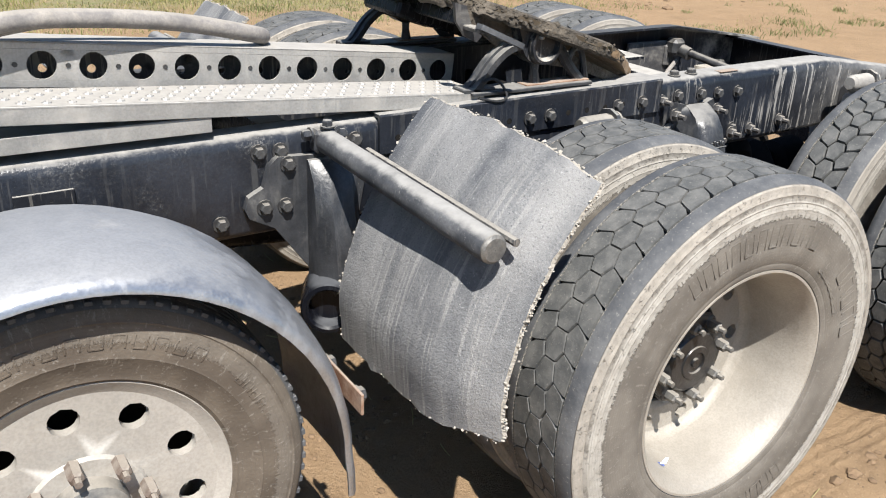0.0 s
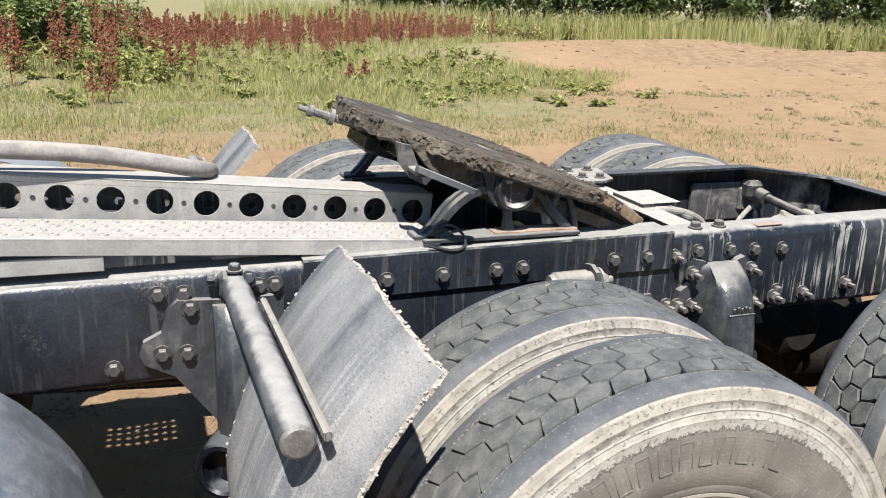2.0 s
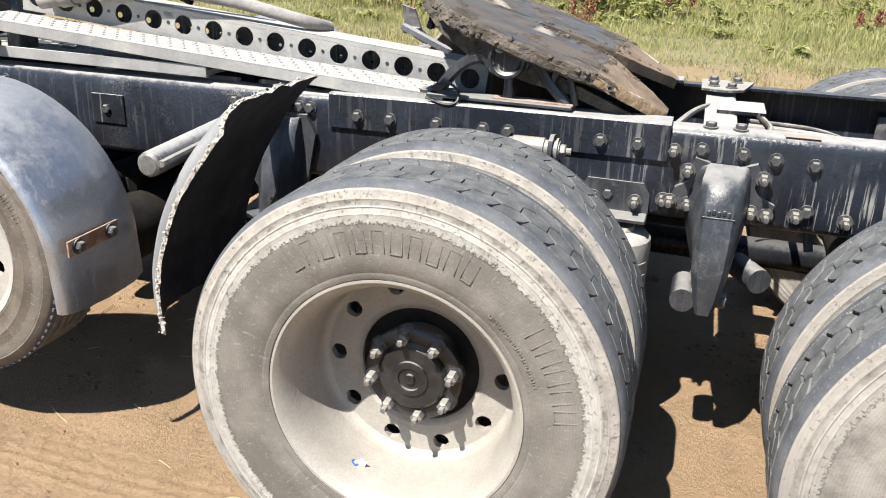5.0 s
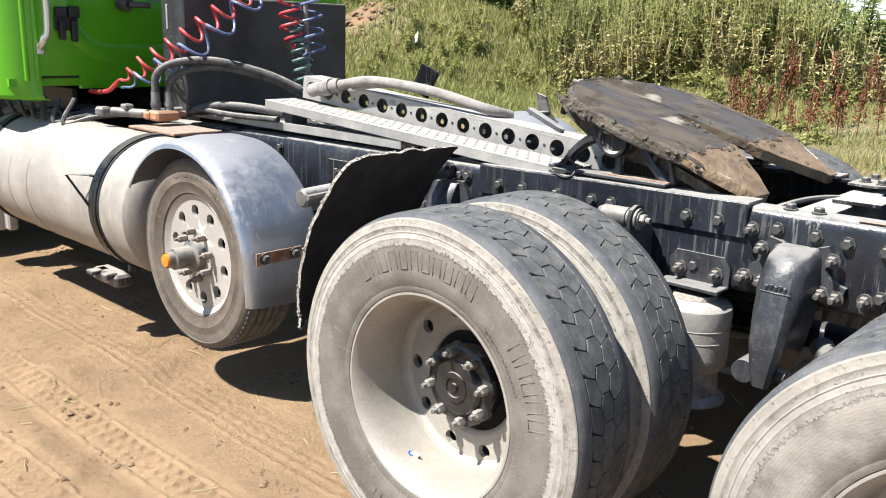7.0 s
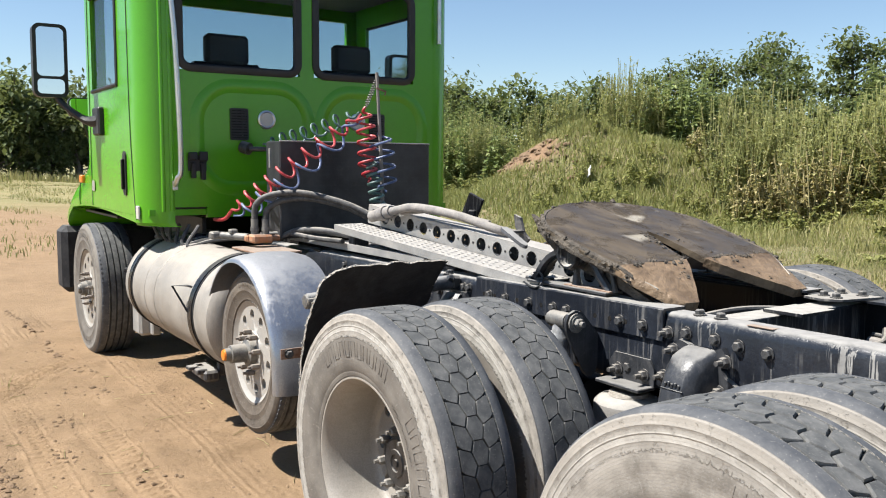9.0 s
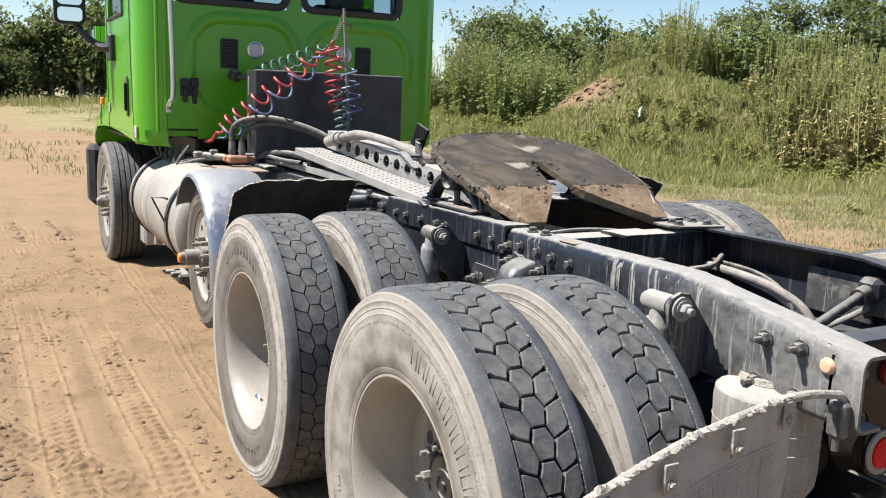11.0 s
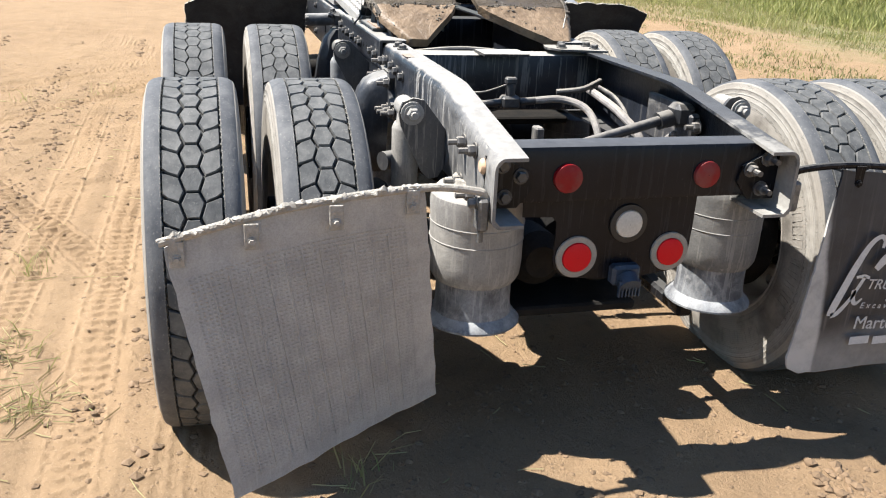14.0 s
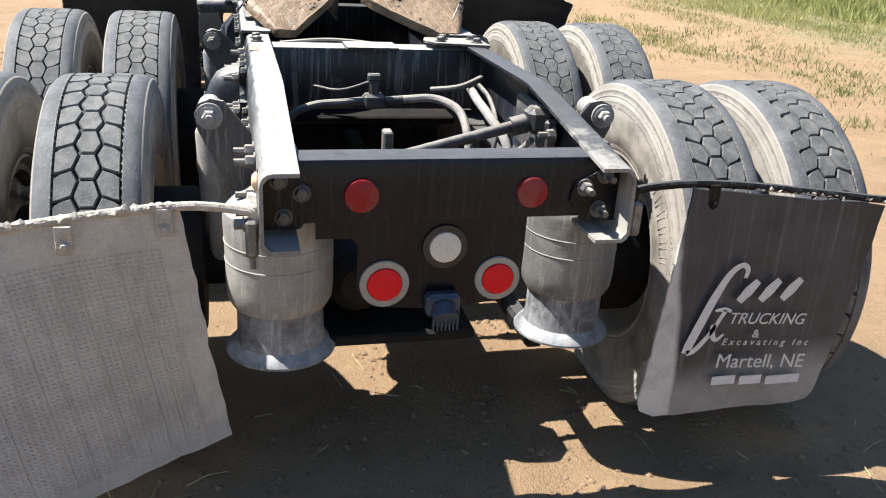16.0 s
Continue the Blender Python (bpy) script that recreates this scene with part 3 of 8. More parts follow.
def ground_material():
    n = Nodes("dirt_ground")
    x, y, z = n.split(n.co.outputs["Object"])
    big, mid, fine = n.noise(0.35, 5.0), n.noise(3.0, 7.0, 0.65), n.noise(45.0, 6.0, 0.7)
    dirt = n.mix(n.ramp(mid, 0.3, 0.7), (0.282, 0.190, 0.111), (0.222, 0.148, 0.085))
    dirt = n.mix(n.ramp(big, 0.35, 0.7, 0.0, 0.7), dirt, (0.292, 0.201, 0.119))
    dirt = n.mix(n.ramp(n.noise(1.9, 8.0, 0.7, 0.5), 0.54, 0.68, 0.0, 0.4), dirt, (0.176, 0.116, 0.068))
    dirt = n.mix(n.ramp(n.noise(14.0, 8.0, 0.72, 0.3), 0.52, 0.66, 0.0, 0.42), dirt, (0.178, 0.117, 0.069))
    dirt = n.mix(n.ramp(fine, 0.50, 0.72, 0.0, 0.45), dirt, (0.160, 0.103, 0.061))
    dirt = n.mix(n.ramp(n.noise(120.0, 4.0, 0.7), 0.58, 0.68, 0.0, 0.5), dirt, (0.40, 0.305, 0.205))
    straw = n.mix(n.ramp(n.noise(6.0, 6.0), 0.35, 0.65), (0.215, 0.182, 0.108), (0.155, 0.16, 0.072))
    field = n.mix(n.ramp(n.noise(0.9, 6.0), 0.35, 0.65), (0.26, 0.225, 0.115), (0.18, 0.185, 0.08))
    # turned brown soil far behind the truck
    gone = n.math("SQRT", n.math("ADD", n.math("POWER", n.math("MULTIPLY", n.math("SUBTRACT", x, TURNED[0]), 1 / TURNED[2]), 2.0), n.math("POWER", n.math("MULTIPLY", n.math("SUBTRACT", y, TURNED[1]), 1 / TURNED[3]), 2.0)))
    turned = n.ramp(n.math("ADD", gone, n.math("MULTIPLY", n.math("SUBTRACT", n.noise(0.9, 8.0, 0.75), 0.5), 2.2)), 0.5, 1.2, 0.85, 0.0)
    dirt = n.mix(turned, dirt, n.mix(n.ramp(n.noise(3.5, 8.0, 0.75), 0.42, 0.58), (0.175, 0.115, 0.070), (0.27, 0.192, 0.122)))
    # the meadow begins some metres beyond the truck and gives way to bare dirt behind it
    edge = n.math("ADD", y, n.math("MULTIPLY", n.math("SUBTRACT", n.noise(0.8, 8.0, 0.75), 0.5), 6.5))
    reach = n.ramp(n.math("SUBTRACT", n.math("SUBTRACT", x, n.math("MULTIPLY", y, 0.30)), n.math("MULTIPLY", n.math("SUBTRACT", n.noise(0.5, 7.0, 0.7), 0.5), 6.0)), 1.4, 4.2, 1.0, 0.0)
    far_strip = n.ramp(n.math("MULTIPLY_ADD", x, 0.72, y), 34.5, 36.5)
    lush = n.math("MAXIMUM", n.math("MULTIPLY", n.ramp(edge, 6.0, 9.5), reach), far_strip)
    ahead = n.math("MULTIPLY", n.ramp(n.math("ADD", x, n.math("MULTIPLY", n.noise(0.3, 4.0), 12.0)), -26.0, -16.0, 1.0, 0.0), n.ramp(edge, -3.0, 1.0))
    lush = n.math("MULTIPLY", lush, n.ramp(n.noise(2.2, 7.0, 0.75), 0.36, 0.52, 0.55, 1.0))
    col = n.mix(lush, dirt, straw)
    col = n.mix(n.math("MULTIPLY", ahead, 0.8), col, field)
    away = n.math("SQRT", n.math("ADD", n.math("POWER", n.math("MULTIPLY", n.math("ADD", x, 16.9), 0.26), 2.0), n.math("POWER", n.math("MULTIPLY", n.math("SUBTRACT", y, 13.0), 0.80), 2.0)))
    bare = n.ramp(n.math("ADD", away, n.math("MULTIPLY", n.math("SUBTRACT", n.noise(1.6, 6.0, 0.7), 0.5), 1.1)), 0.25, 0.60, 1.0, 0.0)
    col = n.mix(bare, col, n.mix(n.ramp(mid, 0.35, 0.65), (0.22, 0.142, 0.085), (0.15, 0.098, 0.06)))
    firm = n.t.nodes.new("ShaderNodeAttribute")
    firm.attribute_name = "firm"
    loose = n.ramp(n.math("ADD", firm.outputs["Fac"], n.math("MULTIPLY", n.math("SUBTRACT", n.noise(5.0, 6.0), 0.5), 1.0)), 0.25, 0.75, 1.0, 0.60)
    even = lambda scale, detail, rough, amount: n.math("MULTIPLY", n.math("SUBTRACT", n.noise(scale, detail, rough), 0.5), amount)  # noqa: E731
    n.bump(n.math("MULTIPLY", loose, n.math("ADD", n.math("ADD", even(9.0, 9.0, 0.72, 2.2), even(24.0, 8.0, 0.80, 1.9)), even(70.0, 6.0, 0.8, 1.2))), 0.0085, 0.85)
    return n.done(col, 0.95, 0.0, 0.2)


def leaf_material(name, a, b, c, through=0.42):
    """Leaf colours that vary from leaf to leaf."""
    n = Nodes(name)
    rnd = n.geo.outputs["Random Per Island"]
    col = n.mix(n.ramp(rnd, 0.0, 0.7), a, b)
    col = n.mix(n.ramp(rnd, 0.82, 0.97), col, c)
    col = n.mix(n.ramp(n.noise(1.3, 3.0), 0.4, 0.65, 0.0, 0.3), col, tuple(0.65 * q for q in a))
    n.bsdf.inputs["Transmission Weight"].default_value = 0.0
    tr = n.t.nodes.new("ShaderNodeBsdfTranslucent")
    n.put(tr.inputs["Color"], n.mix(0.4, col, (0.25, 0.28, 0.06)))
    ms = n.t.nodes.new("ShaderNodeMixShader")
    ms.inputs[0].default_value = through
    n.done(col, 0.65, 0.0, 0.25)
    n.t.links.new(n.bsdf.outputs[0], ms.inputs[1])
    n.t.links.new(tr.outputs[0], ms.inputs[2])
    n.t.links.new(ms.outputs[0], n.t.nodes["Material Output"].inputs["Surface"])
    return n.mat


M_GROUND = ground_material()
M_CLOD = surface("soil_clod", (0.215, 0.142, 0.083), (0.135, 0.089, 0.052), 9.0, 0.95, bump=0.01, grain=60)
M_GRASS = leaf_material("meadow_grass", (0.250, 0.265, 0.09), (0.395, 0.370, 0.165), (0.50, 0.42, 0.25))
M_GRASS_DRY = leaf_material("dry_grass", (0.27, 0.26, 0.11), (0.41, 0.35, 0.185), (0.22, 0.26, 0.09))
M_TUFT = leaf_material("tuft_leaves", (0.12, 0.14, 0.055), (0.20, 0.205, 0.09), (0.30, 0.27, 0.13), 0.3)
M_DOCK = leaf_material("red_dock", (0.115, 0.036, 0.022), (0.185, 0.064, 0.036), (0.26, 0.16, 0.08), 0.1)
M_WEED = leaf_material("weed_leaves", (0.215, 0.235, 0.080), (0.335, 0.338, 0.127), (0.42, 0.39, 0.19))
M_WEED_DARK = leaf_material("dark_weed_leaves", (0.15, 0.205, 0.08), (0.265, 0.325, 0.135), (0.40, 0.42, 0.19))
M_FEATHER = leaf_material("feathery_weed", (0.30, 0.325, 0.13), (0.44, 0.44, 0.195), (0.54, 0.48, 0.25))
M_DRY_STALK = leaf_material("dry_stalks", (0.34, 0.30, 0.14), (0.46, 0.39, 0.21), (0.25, 0.28, 0.10), 0.25)
M_LEAF_TREE = leaf_material("tree_leaves", (0.075, 0.105, 0.044), (0.135, 0.17, 0.072), (0.21, 0.24, 0.115))
M_BARK = surface("bark", (0.13, 0.11, 0.09), (0.22, 0.19, 0.16), 5.0, 0.95, bump=0.02, grain=30)


# ---- ground ----
def smoothstep(x, a, b):
    t = np.clip((x - a) / (b - a), 0, 1)
    return t * t * (3 - 2 * t)


WAVES = [(random.uniform(0, math.tau), random.uniform(0.6, 1.6) * f, random.uniform(0, 6.28), 1.0 / f) for f in (0.5, 0.9, 1.7, 3.1, 5.3, 8.9, 14.0, 21.0) for _ in range(4)]


def rolling(x, y, lo=0, hi=8):
    """A sum of waves: a smooth unevenness of the soil."""
    z = 0 * x
    for a, f, p, s in WAVES[lo * 4 : hi * 4]:
        z = z + s * np.sin(f * (x * math.cos(a) + y * math.sin(a)) + p)
    return z


def track(x, y, line, half, depth, pitch):
    """The print of a tyre along x: a flat trough, two thin ridges and a row of small curved lugs between them."""
    d = y - line
    inside = smoothstep(np.abs(d), half + 0.035, half - 0.025)
    ridge = lambda e, w: smoothstep(np.abs(e), w, 0.3 * w)  # noqa: E731
    worn = smoothstep(rolling(x * 1.9, y * 1.9, 1, 5), -1.3, 0.6)
    edge = np.maximum(ridge(d - 0.62 * half, 0.011), ridge(d + 0.62 * half, 0.011))
    edge = edge * (0.2 + 0.8 * smoothstep(np.sin(x * 75 + 4 * np.sin(x * 11)) + 0.5 * np.sin(x * 31), -0.9, 0.6))
    u = x / pitch + 0.55 * np.abs(((d / 0.052) % 1.0) - 0.5) + 0.12 * np.sin(x * 3.1)
    lugs = ridge((u % 1.0) - 0.5, 0.23) * smoothstep(np.abs(d), 0.47 * half, 0.36 * half)
    return inside * (-0.3 * depth + 0.007 * edge + 0.013 * lugs * (0.35 + 0.65 * worn))


PRINTS = ((-1.545, 0.125, 0.014, 0.062), (-1.888, 0.128, 0.014, 0.062), (-2.62, 0.13, 0.012, 0.07))


def print_line(x, line):
    """Where a print runs: nearly along the truck, curving away ahead."""
    return line + 0.012 * x + 0.010 * np.minimum(x + 1.5, 0) ** 2 * -0.3


def height(x, y):
    """The lie of the land."""
    x, y = np.asarray(x, float), np.asarray(y, float)
    near = np.hypot(x, y)
    z = 0.0070 * rolling(x, y, 2, 8) + 0.018 * np.maximum(0, np.sin(rolling(x * 2.6, y * 2.6, 2, 6))) ** 3 * smoothstep(near, 12, 6)
    z = z + 0.05 * rolling(x, y, 0, 2) * smoothstep(near, 6, 25) * 0.5
    old = smoothstep(rolling(x * 0.35, y * 0.8, 1, 3), -0.6, 0.8)
    fresh = (0.12 + 0.88 * smoothstep(x + 1.2 * np.sin(y * 1.7), -4.2, -1.6)) * smoothstep(x, 5.0, 3.5)
    for line, half, depth, pitch in PRINTS:
        z = z + track(x, y, print_line(x, line), half, depth, pitch) * (0.72 + 0.28 * old) * fresh
    for line in (-1.262, -1.217, -1.172, -1.127, -1.082):      # rows of dashes from the small wheels
        dash = smoothstep(np.sin(x * 78 + line * 40) + 0.4 * np.sin(x * 9), -0.5, 0.4)
        z = z + 0.006 * smoothstep(np.abs(y - line - 0.008 * np.sin(x * 2.3) + 0.02 * x), 0.013, 0.004) * (0.3 + 0.7 * dash) * smoothstep(x, -5.5, -4.0) * smoothstep(x, 4.0, 2.5)
    for line, skew in ((-1.25, 0.42), (-0.1, 0.42), (1.1, 0.36)):
        z = z + track(x, y * 0.8 - x * skew, line * 1.8 - 1.2, 0.12, 0.014, 0.06) * smoothstep(y, -1.3, -1.8)
    for line, skew in ((-3.6, -0.55), (-4.4, -0.55)):
        z = z + track(x, y * 0.85 - x * skew, line, 0.13, 0.016, 0.07) * smoothstep(y, -1.0, -1.6) * smoothstep(x, -1.8, -2.6)
    # a bank with rough top beyond the truck, falling away towards the open dirt behind
    front = 11.3 - 1.2 * smoothstep(x, -10, -13) + 0.6 * np.sin(x * 0.5) + 0.5 * np.sin(x * 1.3 + 1)
    bank = smoothstep(y, front, front + 5.0) * smoothstep(x, 1.0, -7.0)
    z = z + bank * (1.15 + 0.22 * rolling(x, y, 0, 1) + 0.05 * rolling(x, y, 1, 3)) * smoothstep(x, -46, -22)
    heap = np.exp(-(((x + 16.9) / 2.2) ** 2 + ((y - 13.2) / 0.8) ** 2))
    z = z + heap * (0.12 + 0.10 * rolling(x, y, 2, 6))
    mound = smoothstep(x, -21.0, -16.0) * smoothstep(x, -7.5, -11.5) * np.exp(-(((y - 14.4) / 1.5) ** 2))
    z = z + mound * (0.30 + 0.04 * rolling(x, y, 1, 4))
    rise = smoothstep(0.72 * x + y, 18, 34) * smoothstep(x, -1, 4)
    return z + 0.35 * rise


def spaced(dense_lo, dense_hi, step, far_lo, far_hi, grow=1.09):
    mid = list(np.arange(dense_lo, dense_hi + step / 2, step))
    out, d, p = [], step, dense_hi
    while p < far_hi:
        d *= grow
        p += d
        out.append(p)
    back, d, p = [], step, dense_lo
    while p > far_lo:
        d *= grow
        p -= d
        back.append(p)
    return np.array(back[::-1] + mid + out)


gx = np.concatenate([spaced(-4.4, -2.4, 0.0125, -900, -2.4), np.arange(-2.391, 2.2, 0.0085), spaced(2.2, 3.4, 0.0125, 2.2, 900)])
gy = np.append(spaced(-3.2, -2.2, 0.016, -900, -2.2), np.arange(-2.193, -1.2, 0.0068))
step, at = 0.0075, -1.2
while at < 900:
    step = min(step * 1.08, 0.032) if at < 2.6 else step * 1.09
    at += step
    gy = np.append(gy, at)
X, Y = np.meshgrid(gx, gy, indexing="ij")
Z = height(X, Y)
nx, ny = X.shape
gm = bpy.data.meshes.new("ground")
gm.from_pydata(np.stack([X, Y, Z], -1).reshape(-1, 3).tolist(), [], [(i * ny + j, (i + 1) * ny + j, (i + 1) * ny + j + 1, i * ny + j + 1) for i in range(nx - 1) for j in range(ny - 1)])
gm.polygons.foreach_set("use_smooth", [True] * len(gm.polygons))
soil = np.zeros_like(X)
for line, half, _, _ in PRINTS:
    soil = np.maximum(soil, smoothstep(np.abs(Y - print_line(X, line)), half + 0.03, half - 0.03) * smoothstep(X, -3.4, -1.4))
firm = gm.attributes.new("firm", "FLOAT", "POINT")       # where wheels have pressed the soil smooth
firm.data.foreach_set("value", soil.ravel().astype(np.float32))
gm.materials.append(M_GROUND)
ground = tagged(new("ground", gm), "dry tan dirt ground with tyre tracks and grassy bank", "ground", kind="structure")


def stuff(name, verts, faces, material, label, category):
    me = bpy.data.meshes.new(name)
    me.from_pydata(verts, [], faces)
    me.materials.append(material)
    return tagged(new(name, me), label, category, kind="stuff")


def lie(x, y):
    """Height of the ground sheet itself, between its points."""
    x, y = np.asarray(x, float), np.asarray(y, float)
    i = np.clip(np.searchsorted(gx, x) - 1, 0, nx - 2)
    j = np.clip(np.searchsorted(gy, y) - 1, 0, ny - 2)
    u, v = (x - gx[i]) / (gx[i + 1] - gx[i]), (y - gy[j]) / (gy[j + 1] - gy[j])
    return (Z[i, j] * (1 - v) + Z[i, j + 1] * v) * (1 - u) + (Z[i + 1, j] * (1 - v) + Z[i + 1, j + 1] * v) * u


rng = np.random.default_rng(7)

# clods and pebbles on the dirt
ICO_V = [(0, 0, 1), (0.9, 0, 0.4), (0.28, 0.85, 0.4), (-0.72, 0.53, 0.4), (-0.72, -0.53, 0.4), (0.28, -0.85, 0.4), (0.72, 0.53, -0.3), (-0.28, 0.85, -0.3), (-0.9, 0, -0.3), (-0.28, -0.85, -0.3), (0.72, -0.53, -0.3)]
ICO_F = [(0, 1, 2), (0, 2, 3), (0, 3, 4), (0, 4, 5), (0, 5, 1), (1, 6, 2), (2, 6, 7), (2, 7, 3), (3, 7, 8), (3, 8, 4), (4, 8, 9), (4, 9, 5), (5, 9, 10), (5, 10, 1), (1, 10, 6)]
verts, faces = [], []


def clod(x, y, s):
    z = float(lie(x, y))
    n = len(verts)
    sq = rng.uniform(0.45, 0.8)
    a = rng.uniform(0, math.tau)
    for px, py, pz in ICO_V:
        k = s * rng.uniform(0.7, 1.2)
        verts.append((x + k * (px * math.cos(a) - py * math.sin(a)), y + k * (px * math.sin(a) + py * math.cos(a)), z + k * sq * pz))
    faces.extend(tuple(i + n for i in f) for f in ICO_F)


for _ in range(8000):
    x, y = rng.uniform(-5, 3.6), rng.uniform(-3.6, 2.2)
    clod(x, y, 0.0025 + 0.012 * rng.random() ** 5)
for line in (-1.36, -1.72, -2.09, -2.35, -3.15):
    for _ in range(900):
        x = rng.uniform(-7, 3.5)
        if rolling(x * 1.7, line * 3.0, 1, 4) > -0.2:
            clod(x, print_line(x, line) + rng.normal(0, 0.032), 0.003 + 0.022 * rng.random() ** 4)
for _ in range(4200):
    clod(rng.uniform(1.5, 3.7), rng.uniform(-1.5, 1.9), 0.002 + 0.014 * rng.random() ** 6)
for _ in range(1800):
    clod(rng.uniform(-3.2, 3.4), rng.uniform(-3.6, -2.0), 0.003 + 0.015 * rng.random() ** 4)
for _ in range(90):
    cx, cy = rng.uniform(-4, 3.4), rng.uniform(-3.2, 1.5)
    for _ in range(24):
        clod(cx + rng.normal(0, 0.09), cy + rng.normal(0, 0.05), 0.004 + 0.013 * rng.random() ** 2)
for cx, cy in ((2.17, -0.17), (2.2, 0.62), (2.26, -0.5)):
    for _ in range(26):
        clod(cx + rng.normal(0, 0.05), cy + rng.normal(0, 0.05), rng.uniform(0.006, 0.024))
for _ in range(220):
    x, y = -16.9 + rng.normal(0, 1.3), 13.0 + rng.normal(0, 0.45)
    clod(x, y, 0.02 + 0.14 * rng.random() ** 3)
for _ in range(1300):
    x = rng.uniform(5, 24)
    clod(x, rng.uniform(6, 24), 0.012 + 0.075 * rng.random() ** 4)
stuff("soil_clods", verts, faces, M_CLOD, "small dry soil clods and pebbles lying on dirt", "clods")


# dry straw lying about
verts, faces = [], []
for k in range(420):
    if k < 300:
        x, y = rng.uniform(-4, 3.4), rng.uniform(-3.2, 1.6)
    else:
        c = ((1.40, -1.70), (2.35, -1.35), (0.98, -1.82), (1.36, -1.74))[k % 4]
        x, y = c[0] + rng.normal(0, 0.10), c[1] + rng.normal(0, 0.10)
    a, n = rng.uniform(0, math.tau), rng.uniform(0.03, 0.13)
    z = float(height(x, y)) + 0.007
    w = 0.0016
    i = len(verts)
    for q in (-0.5, 0.0, 0.5):
        bend = 0.12 * n * (0.25 - q * q)
        px, py = x + math.cos(a) * q * n - math.sin(a) * bend, y + math.sin(a) * q * n + math.cos(a) * bend
        pz = float(height(px, py)) + 0.005 + 0.02 * n * (0.5 + q)
        verts += [(px - math.sin(a) * w, py + math.cos(a) * w, pz), (px + math.sin(a) * w, py - math.cos(a) * w, pz), (px, py, pz + 1.6 * w)]
    for q in (0, 3):
        faces += [(i + q, i + q + 1, i + q + 4, i + q + 3), (i + q + 1, i + q + 2, i + q + 5, i + q + 4), (i + q + 2, i + q, i + q + 3, i + q + 5)]
stuff("straw_litter", verts, faces, M_DRY_STALK, "thin dry straw bits lying on the dirt", "straw")


# ---- grass and weeds ----
def blades(name, spots, h_lo, h_hi, width, material, label, lean=0.35, category="grass"):
    """Bent blades of two faces each at spots of x, y, and a height factor."""
    n = len(spots)
    x, y, k = spots[:, 0], spots[:, 1], spots[:, 2]
    z = lie(x, y) - 0.01
    h = rng.uniform(h_lo, h_hi, n) * k
    a, b = rng.uniform(0, math.tau, n), rng.uniform(0, math.tau, n)
    w = width * rng.uniform(0.6, 1.3, n) * 0.5
    dx, dy = np.cos(a) * w, np.sin(a) * w
    lx, ly = np.cos(b) * h * lean * rng.uniform(0.2, 1, n), np.sin(b) * h * lean * rng.uniform(0.2, 1, n)
    base = np.stack([x, y, z], -1)
    side = np.stack([dx, dy, 0 * z], -1)
    mid = base + np.stack([lx * 0.35, ly * 0.35, h * 0.6], -1)
    tip = base + np.stack([lx, ly, h], -1)
    v = np.stack([base - side, base + side, mid + side * 0.8, mid - side * 0.8, tip], 1).reshape(-1, 3)
    f = [q for i in range(0, 5 * n, 5) for q in ((i, i + 1, i + 2, i + 3), (i + 3, i + 2, i + 4))]
    return stuff(name, v.tolist(), f, material, label, category)


def patchy(x, y):
    return rolling(x * 1.4, y * 1.4, 0, 4)


def off_heap(x, y):
    return smoothstep(((x + 16.9) * 0.26) ** 2 + ((y - 13.0) * 0.80) ** 2, 0.03, 0.30)


def scatter(n, x0, x1, y0, y1, keep):
    x, y = rng.uniform(x0, x1, n), rng.uniform(y0, y1, n)
    k = keep(x, y) * off_heap(x, y)
    ok = rng.random(n) < k
    return np.stack([x[ok], y[ok], 0.6 + 0.4 * np.clip(k[ok], 0, 1)], -1)


def right_edge(x, y):
    return smoothstep(x - 0.30 * y - 0.35 * patchy(x, y), 4.4, 1.4)


blades("short_grass", scatter(140000, -16, 10, 3.6, 13, lambda x, y: smoothstep(y + 0.6 * patchy(x, y) + 0.8 * rolling(x * 3, y * 3, 1, 4), 4.2, 9.0) * np.maximum(right_edge(x, y), 0.25 * smoothstep(rolling(x, y, 2, 5), 0.3, 1.2)) * 0.9), 0.02, 0.10, 0.010, M_GRASS_DRY, "short dry patchy grass on sandy soil", 0.8)
blades("meadow_grass", scatter(165000, -20, 11, 7.6, 17, lambda x, y: smoothstep(y + 0.45 * patchy(x, y) + 0.9 * rolling(x * 1.7, y * 1.7, 1, 4), 7.8, 11.5) * right_edge(x, y) * np.clip(1.25 - y / 34, 0.3, 1)), 0.04, 0.19, 0.011, M_GRASS, "green meadow grass below the bank", 0.6)
blades("bank_grass", scatter(165000, -28, 12, 11.2, 27, lambda x, y: smoothstep(y + 0.9 * patchy(x, y), 11.0, 13.5) * right_edge(x, y) * np.clip(1.3 - y / 30, 0.3, 1)), 0.05, 0.30, 0.018, M_GRASS, "long green grass on the bank", 0.5)
blades("slope_grass", scatter(85000, -30, -8.5, 9.6, 19, lambda x, y: smoothstep(y + 0.1 * patchy(x, y), 9.5, 11.2) * smoothstep(y, 20, 15)), 0.10, 0.34, 0.024, M_WEED, "lush green grass on the slope before the earth heap", 0.6)
blades("field_grass", scatter(60000, -62, -12, -2, 22, lambda x, y: 0.75 * smoothstep(y + 1.5 * patchy(x, y), 0.5, 5)), 0.04, 0.20, 0.022, M_GRASS_DRY, "pale dry field grass", 0.6)
